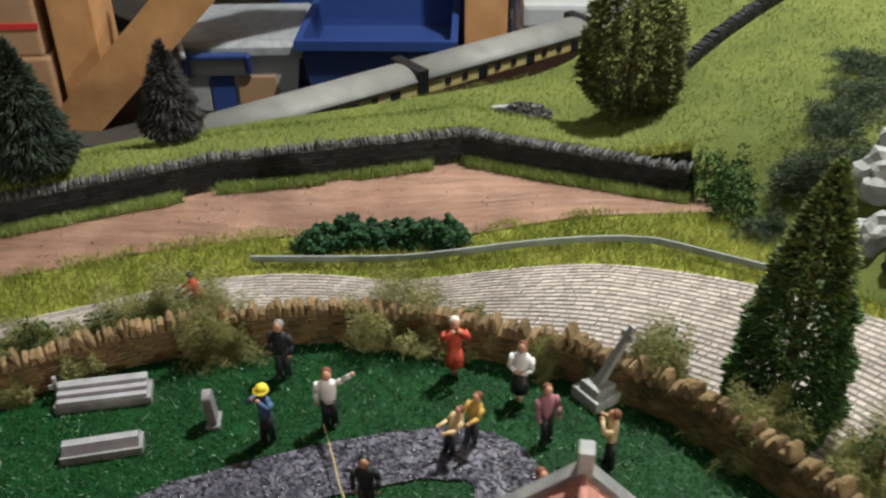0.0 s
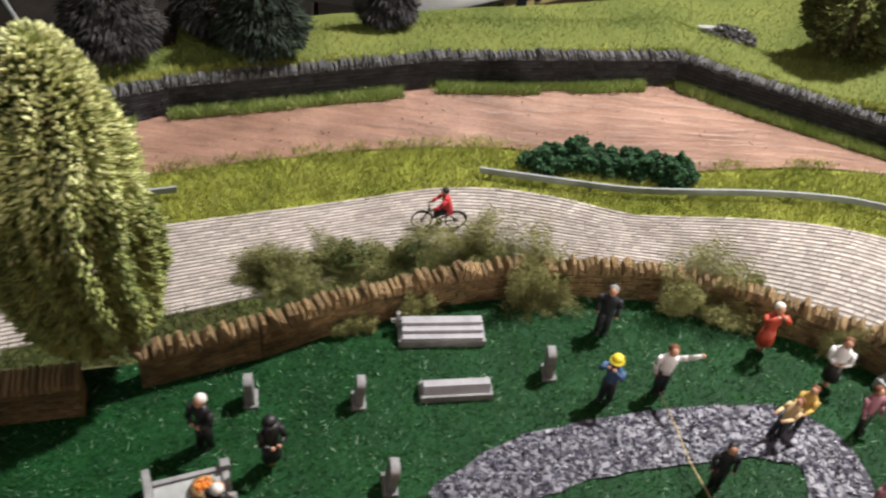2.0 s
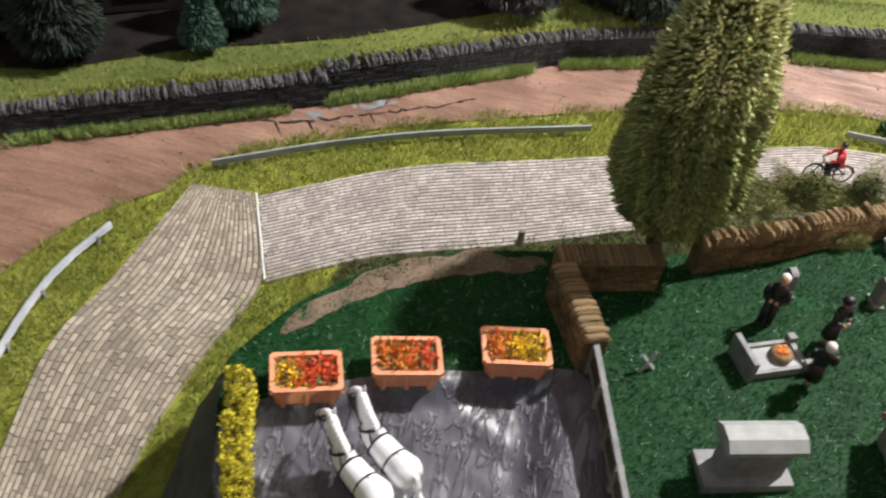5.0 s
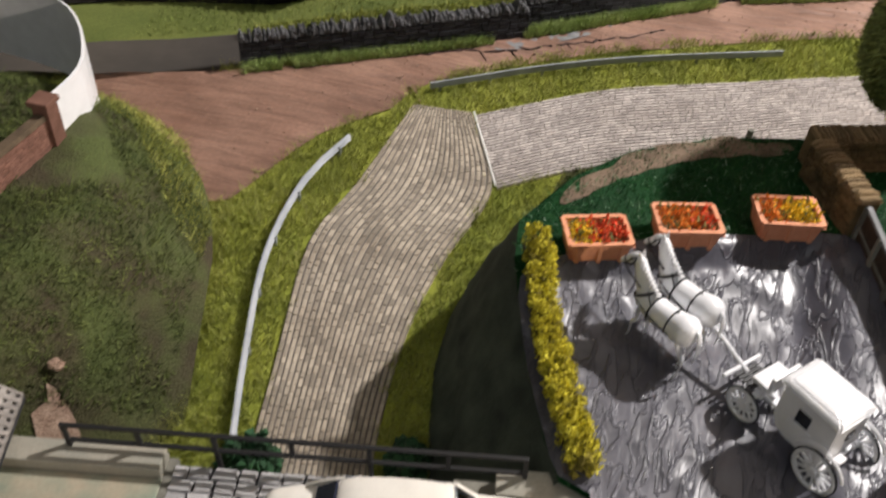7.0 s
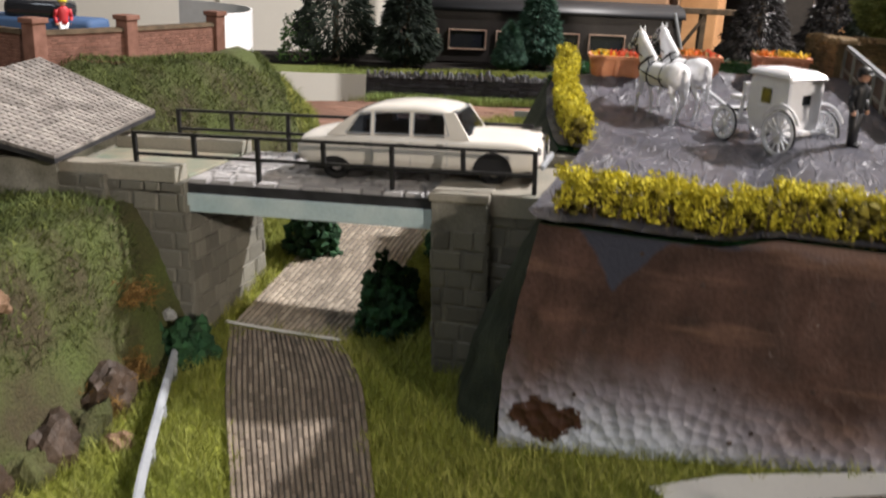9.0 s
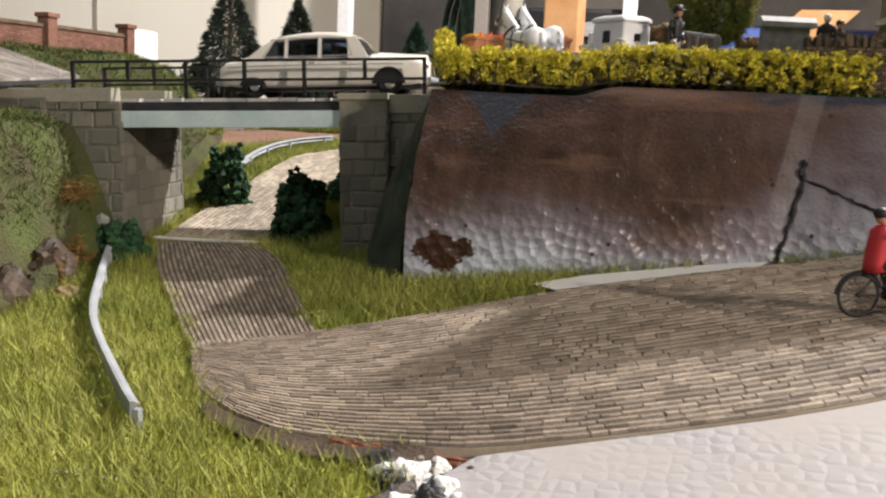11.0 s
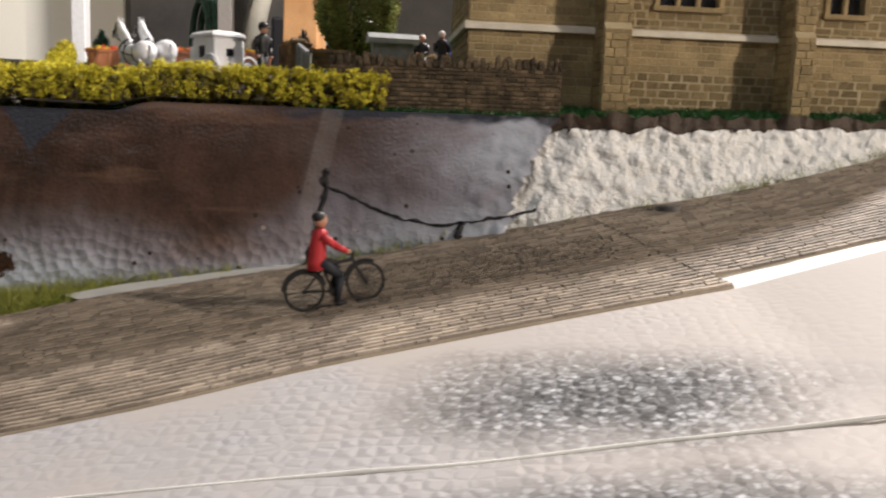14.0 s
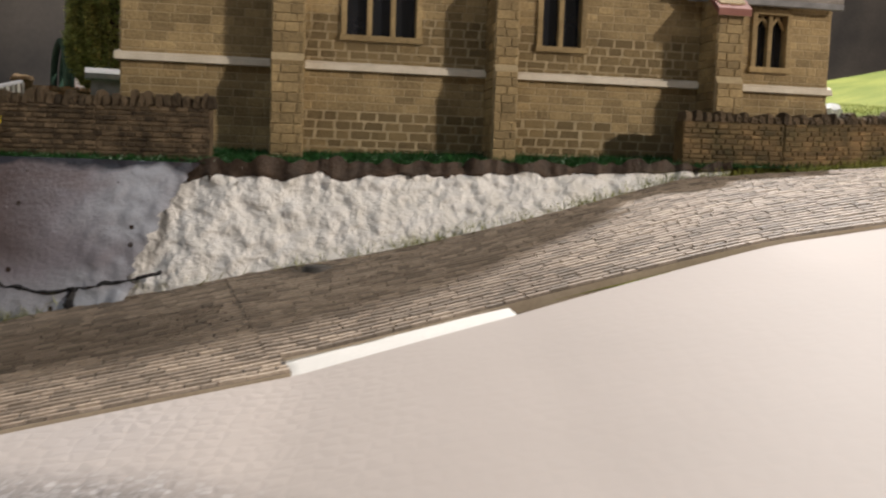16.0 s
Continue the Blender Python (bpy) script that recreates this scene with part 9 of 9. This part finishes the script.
g = bpy.data.objects["ground"]
fringe = [(-388, 222), (-330, 265), (-269, 297), (-190, 333), (-108, 361), (-60, 359), (-20, 355), (60, 367)]
fringe = scatter_in(fringe + [(x - 2, y + 9) for x, y in fringe[::-1]], 1.5)
fringe = fringe[np.array([noise.noise(Vector((x * 0.06, y * 0.06, 31))) + 0.5 * noise.noise(Vector((x * 0.2, y * 0.2, 31))) + RNG.normal(0, 0.12) > 0.02 for x, y in fringe])]
blades("fringe_fibres", fringe, lambda x, y: gz(x, y) + 1.0, 3.6, M_VERGE_FIBRE, g, "", 0.6, 0.34)
pts = off_road(scatter_in([tuple(p)[:2] for p in smooth_line(GROUND, 14, True)], 2.1))
MOSS_VERGE = [(-320, 187), (-300, 199), (-277, 208.5), (-255, 214.5), (-211, 237), (-185, 250), (-167, 259), (-112, 275), (-94, 270), (-132, 252), (-178, 226), (-232, 204), (-285, 187), (-306, 168), (-322, 160)]
ob = drape("moss_verge", smooth_line(MOSS_VERGE, 6, True), lambda x, y: gz(x, y) + 0.5, 5, M_MOSS, None, "strip of dark olive moss beside the pale road")
mossy = inside(MOSS_VERGE, pts)
blades("moss_fibres", pts[mossy], gz, 3.4, M_MOSS_FIBRE, ob, "", 0.7, 0.5)
pts = pts[~mossy]
blades("verge_fibres", pts, lambda x, y: gz(x, y) + 0.9 * noise.noise(Vector((x * 0.09, y * 0.09, 6))), 4.2, M_VERGE_FIBRE, g, "", 0.55, 0.34)
pts = scatter_in([(-520, 190), (-474, 212), (-357, 287), (-255, 363), (-134, 409), (-12, 443), (97, 395), (150, 340), (300, 420), (300, 640), (60, 575), (-79, 505), (-215, 452), (-360, 350), (-520, 258)], 0.5)
DARK_BED = [(-600, 190), (-540, 218), (-474, 238), (-420, 278), (-357, 312), (-290, 366), (-262, 388), (-276, 440), (-340, 424), (-440, 366), (-520, 312), (-600, 270)]
drape("siding_bed", DARK_BED, lambda x, y: uz(x, y) + 0.6, 6, M_SIDING, None, "near-black siding bed behind the grass strip")
pts = pts[~inside(DARK_BED, pts)]
blades("bank_fibres", pts, uz, 2.4, M_BANK_FIBRE, bpy.data.objects["upper_bank"], "", 0.6, 0.4)
pts = scatter_in([(-548, 180), (-440, 100), (-425, 30), (-470, 0), (-640, 0), (-650, 120)], 1.6)
pts = pts[np.array([noise.noise(Vector((x * 0.03, y * 0.03, 11))) > -0.25 for x, y in pts])]
blades("mound_tufts", pts, lambda x, y: mz(x, y) + 0.6, 2.2, M_MOSS_FIBRE, bpy.data.objects["mound"], "", 0.9, 0.5)
hill_pts = scatter_in([(-392, -62), (-391, -92), (-389, -128), (-388, -195), (-470, -205), (-590, -120), (-590, -40), (-440, -50)], 1.4)
hill_pts = hill_pts[np.array([noise.noise(Vector((x * 0.04, y * 0.04, 15))) > -0.7 for x, y in hill_pts])]
blades("hill_tufts", hill_pts, lambda x, y: hz_left(x, y) + 0.4, 2.6, M_MOSS_FIBRE, bpy.data.objects["rocky_hill"], "", 0.9, 0.5)
pts = scatter_in([(-548, 186), (-470, 140), (-440, 100), (-436, 80), (-452, 92), (-480, 122), (-540, 150)], 2.2)
blades("mound_fibres", pts, lambda x, y: mz(x, y) + 0.6, 2.4, M_VERGE_FIBRE, bpy.data.objects["mound"], "", 0.8, 0.4)
def clumpy(pts, lo):
    keep = np.array([noise.noise(Vector((x * 0.05, y * 0.05, 2))) > lo for x, y in pts])
    for wx, wy in WALL_LINE[1:-1]:
        keep &= np.hypot(pts[:, 0] - wx + 7, pts[:, 1] - wy + 8) > 9
    return pts[keep]


strip = clumpy(scatter_in([(-472, 198), (-359, 272), (-256, 348), (-135, 394), (-12, 428), (95, 380), (97, 387), (-12, 435), (-135, 401), (-256, 355), (-359, 279), (-472, 205)], 9.0), -0.55)
blades("wall_foot_grass", strip, lambda x, y: gz(x, y) + 0.8, 5.5, M_TURF, g, "", 0.35, 0.6)
strip = scatter_in([(-472, 208), (-359, 283), (-256, 359), (-135, 405), (-12, 439), (97, 391), (100, 399), (-12, 447), (-135, 413), (-256, 367), (-359, 291), (-472, 216)], 2.0)
blades("wall_top_grass", strip, uz, 3.5, M_VERGE_FIBRE, bpy.data.objects["upper_bank"], "", 0.5, 0.5)
# cracks in the painted boards and small marks on the ground
crack([(-178, -43.5, -47), (-179.5, -45.5, -57), (-181, -47.5, -66), (-183.5, -49.5, -76)], 0.85)
crack([(-138, -47.5, -60), (-138.5, -49.5, -63), (-141, -51.5, -69)], 1.1)
crack([(-178.5, -44.5, -52), (-168, -46.5, -56.5), (-155, -48.5, -60.5), (-144, -48.5, -61.5), (-138, -48, -60.5), (-128, -47, -58.5), (-118, -45.5, -56)], 0.42)
bm = bmesh.new()
line = smooth_line([Vector(p) for p in ((-403, 243, 0), (-383, 255, 0), (-364, 260.5, 0), (-334, 279, 0), (-312, 292, 0), (-291, 307.5, 0))], 3)
line = [Vector((p.x + RNG.normal(0, 0.7), p.y + RNG.normal(0, 0.7), gz(p.x, p.y) + 1.0 + 0.9 * noise.noise(Vector((p.x * 0.035 + p.y * 0.06, p.y * 0.05, 3))))) for p in line]
for k, (p0, p1) in enumerate(zip(line, line[1:])):
    if k % 11 != 9:
        tube(bm, p0, p1, *RNG.uniform(0.2, 0.95, 2), 5)
for k in (9, 14, 23):
    tube(bm, line[k], line[k] + Vector((5, -7, -0.2)), 0.6, 0.15, 5)
part("split", bm, M_SPLIT, bpy.data.objects["field"], "dark split in the painted field", False)
drape("plaster_smear", [(-372, 265), (-362, 273), (-350, 280), (-341, 286), (-333, 293), (-318, 304), (-313, 304), (-324, 293), (-336, 281), (-347, 273), (-357, 265), (-368, 260)], lambda x, y: gz(x, y) + 0.9 + 1.0 * noise.noise(Vector((x * 0.3, y * 0.3, 1))), 2, M_GREYSTONE, None, "whitish plaster smear at the foot of the retaining wall")
chips = np.array([(-395, 214), (-392, 209), (-399, 217), (-388, 219), (-401, 205), (-350, 263), (-344, 268), (-356, 259), (-338, 273), (-405, 222)])
v, f = many(*CLUMP, turns(len(chips), 3, (0.4, 1.3)) * 1.0, [(x, y, gz(x, y) + 1.3) for x, y in chips])
raw("stone_chips", v, f, M_PALEBROWN, bpy.data.objects["field"], "", "stuff")
flecks = scatter_in([tuple(p)[:2] for p in smooth_line(FIELD, 10, True)], 0.014)
v, f = many(*CLUMP, turns(len(flecks), 3, (0.3, 1.1)) * 0.55, [(x, y, gz(x, y) + 1.4) for x, y in flecks])
raw("flecks", v, f, M_PALEBROWN, bpy.data.objects["field"], "", "stuff")
cover = thing("manhole_cover", -81, -52, gz(-81, -52) + 1.6, 0, "round dark manhole cover on the sett road", "manhole cover")
bm = bmesh.new()
tube(bm, (0, 0, -0.6), (0, 0, 0.7), 3.9, 3.7, 24)
ring(bm, (0, 0, 0.7), (0, 0, 1), 2.9, 0.2, 24, 5)
part("disc", bm, M_GREYMETAL, cover)
for i, (a, b, z0) in enumerate((((-367, 210), (-347, 166), 1.6), ((-386, -39), (-347, -35), 1.8))):
    bm = bmesh.new()
    a, b = Vector(a), Vector(b)
    pts = [a.lerp(b, k / 8) for k in range(9)]
    for p0, p1 in zip(pts, pts[1:]):
        tube(bm, (p0.x, p0.y, gz(p0.x, p0.y) + z0), (p1.x, p1.y, gz(p1.x, p1.y) + z0), 0.5, 0.5, 6)
    part("road_seam", bm, M_CARD, None, "pale raised joint between two road cards", False, "structure")
stalk = thing("dry_stalk", -42, 171, -8, 0, "long dry straw stalk lying across the path", "stalk")
bm = bmesh.new()
pts = smooth_line([Vector(p) for p in ((-5.5, 15, 1.5), (-1, 2, 0.8), (1.5, -6, 0), (6, -16, -0.5), (10, -26, -1))], 3)
for p0, p1 in zip(pts, pts[1:]):
    tube(bm, p0, p1, 0.22, 0.22, 5)
part("straw", bm, M_STRAW, stalk)
stub = thing("pavement_stud", -254, 186, -31, 0, "small dark stub of a post on the bank", "post")
bm = bmesh.new()
tube(bm, (0, 0, -4), (0, 0, 3), 1.6, 1.2, 8)
part("post", bm, M_ABUT, stub)

# walls
wall_run("retaining_wall", [(-476, 205), (-358, 279.5)], gz, 14, 6, "nearly black retaining wall with upright coping stones", M_BACKWALL, M_WALLCOPE, 1.6, 2.2, (3, 7), -4, 2.8, kind="structure", wild=0.42)
wall_run("retaining_wall", [(-362, 283)] + WALL_LINE[2:], gz, 15.6, 6, "long nearly black retaining wall with upright coping stones", M_BACKWALL, M_WALLCOPE, 1.65, 2.2, (3, 7), -4, 2.6, kind="structure", wild=0.42)
wall_run("churchyard_wall", [(-197, 167), (-167, 184), (-148, 198), (-129, 208), (-112, 217), (-94, 224), (-70, 229), (-47, 232), (-14, 228), (21, 217), (52, 196), (66, 180), (90, 150), (104, 118)], pz, 11, 5, "brown churchyard wall with ochre coping, partly overgrown", M_YARDWALL, M_COPING, 2.0, 1.3, (2.0, 4.5), -10, 3.0, wild=0.45)
wall_run("churchyard_wall", [(-241, 146), (-209, 157)], pz, 12, 8, "short brown stone wall by the conifer", M_YARDWALL, M_COPING, 1.5, 1.3, (2.0, 4.5), -8, 1.8, wild=0.1)
wall_run("gate_wall", [(-239, 141), (-226, 113)], pz, 13, 7, "brown stone wall with heavy coping beside the gate", M_YARDWALL, M_COPING, 2.2, 1.3, (2.0, 4.5), -8, 1.9, wild=0.12)
wall_run("hill_wall", [(100, 470), (128, 498), (160, 524), (200, 552), (260, 600)], uz, 7, 5, "low dark stone wall on the hillside", M_BACKWALL, M_BACKWALL, 3, 2.2, (3, 7), -4, 1.5)
wall_run("front_wall", [(-181, -34.5), (-163, -33), (-140, -32), (-112, -30)], pz, 12.6, 5, "dark dry stone wall with upright coping in front of the church", M_DRYSTONE, M_DRYSTONE, 2.0, 1.25, (1.3, 3.4), -3, 3.0)
wall_run("front_wall", [(14, -4), (45, 3), (85, 18)], pz, 12, 5, "brown dry stone wall beside the rising road", M_YARDWALL, M_DRYSTONE, 2.6, 1.4, (2, 5), -6, 2.4)


def timber_fence():
    root = thing("timber_fence", -217, 92, pz(-217, 92), 0, "dark grey timber fence between forecourt and churchyard", "fence")
    a, b = Vector((-226, 112)), Vector((-205, 40))
    d = b - a
    u = Vector((d.x, d.y, 0)).normalized()
    for i in range(7):
        p = a + d * (i / 6)
        z = pz(p.x, p.y) - root.location.z / MM
        bm = bmesh.new()
        box(bm, p.x + 217 - 1.2, p.x + 217 + 1.2, p.y - 92 - 1.2, p.y - 92 + 1.2, z - 2, z + 12, 0.2)
        part("post", bm, M_ABUT, root)
    for name_, h, tall, half, m in (("board_panel", 0.5, 10.5, 0.4, M_SOILDARK), ("top_rail", 11.6, 1.1, 0.8, M_GREYSTONE), ("rail", 4.0, 1.2, 0.8, M_ABUT)):
        bm = bmesh.new()
        rows = []
        for r in (a, b):
            z = pz(r.x, r.y) - root.location.z / MM + h
            c = Vector((r.x + 217, r.y - 92, z))
            s = Vector((u.y, -u.x, 0)) * half
            rows.append([c - s, c + s, c + s + Vector((0, 0, tall)), c - s + Vector((0, 0, tall))])
        loft(bm, rows)
        part(name_, bm, m, root)


timber_fence()


def cobble_patch():
    """Silvered cobbles lying on the forecourt behind the front hedge."""
    root = thing("cobble_patch", -244, -33, pz(-244, -33) + 0.8, 0, "patch of loose silvery cobbles on the forecourt", "cobbles")
    outline = [tuple(p)[:2] for p in smooth_line([Vector(p) for p in ((-262, -40), (-250, -31), (-240, -26), (-228, -28), (-222, -38), (-240, -43), (-255, -44))], 3, True)]
    k = 0
    for gx in np.arange(-264, -220, 2.3):
        for gy in np.arange(-46, -24, 2.1):
            x, y = gx + RNG.uniform(-0.5, 0.5), gy + RNG.uniform(-0.5, 0.5)
            if inside(outline, [(x, y)])[0]:
                w = RNG.uniform(1.6, 2.3)
                block("cobble", M_SILVER, (x + 244, y + 33, pz(x, y) - pz(-244, -33) - 0.4), (w, 0, 0), (0, w * 0.9, 0), (0, 0, RNG.uniform(1.2, 1.9)), root)


cobble_patch()

# sett roads last
paved("rear_road", REAR_L, REAR_R, "pale printed sett road behind the churchyard", M_SETT, 26, (2.2, 4.8), groove=0.12, tick=0.2, joint=M_JOINT_PALE, cross=0.1)
paved("descending_road", DOWN_L, DOWN_R, "printed sett road descending to the bridge", M_SETT_MID, 21, (2.6, 5.6), groove=0.14, tick=0.22, joint=M_JOINT_PALE, cross=0.1)
paved("under_road", UNDER_L, UNDER_R, "brown sett road beyond the bridge with rows along it", M_SETT_DARK, 24, (3.0, 6.0), 1.3, groove=0.13, tick=0.2, joint=M_JOINT_PALE)
paved("front_road", FRONT_FAR, FRONT_NEAR, "broad brown printed sett road in front of the embankment", M_SETT_DARK, 38, (2.2, 4.8), 1.2, 300, (-170, -100, -115, -70), groove=0.13, tick=0.15)
paved("rising_road", RISE_FAR, RISE_NEAR, "brown sett road that rises past the church", M_SETT_DARK, 33, (2.2, 4.6), 1.4, groove=0.13, tick=0.13)
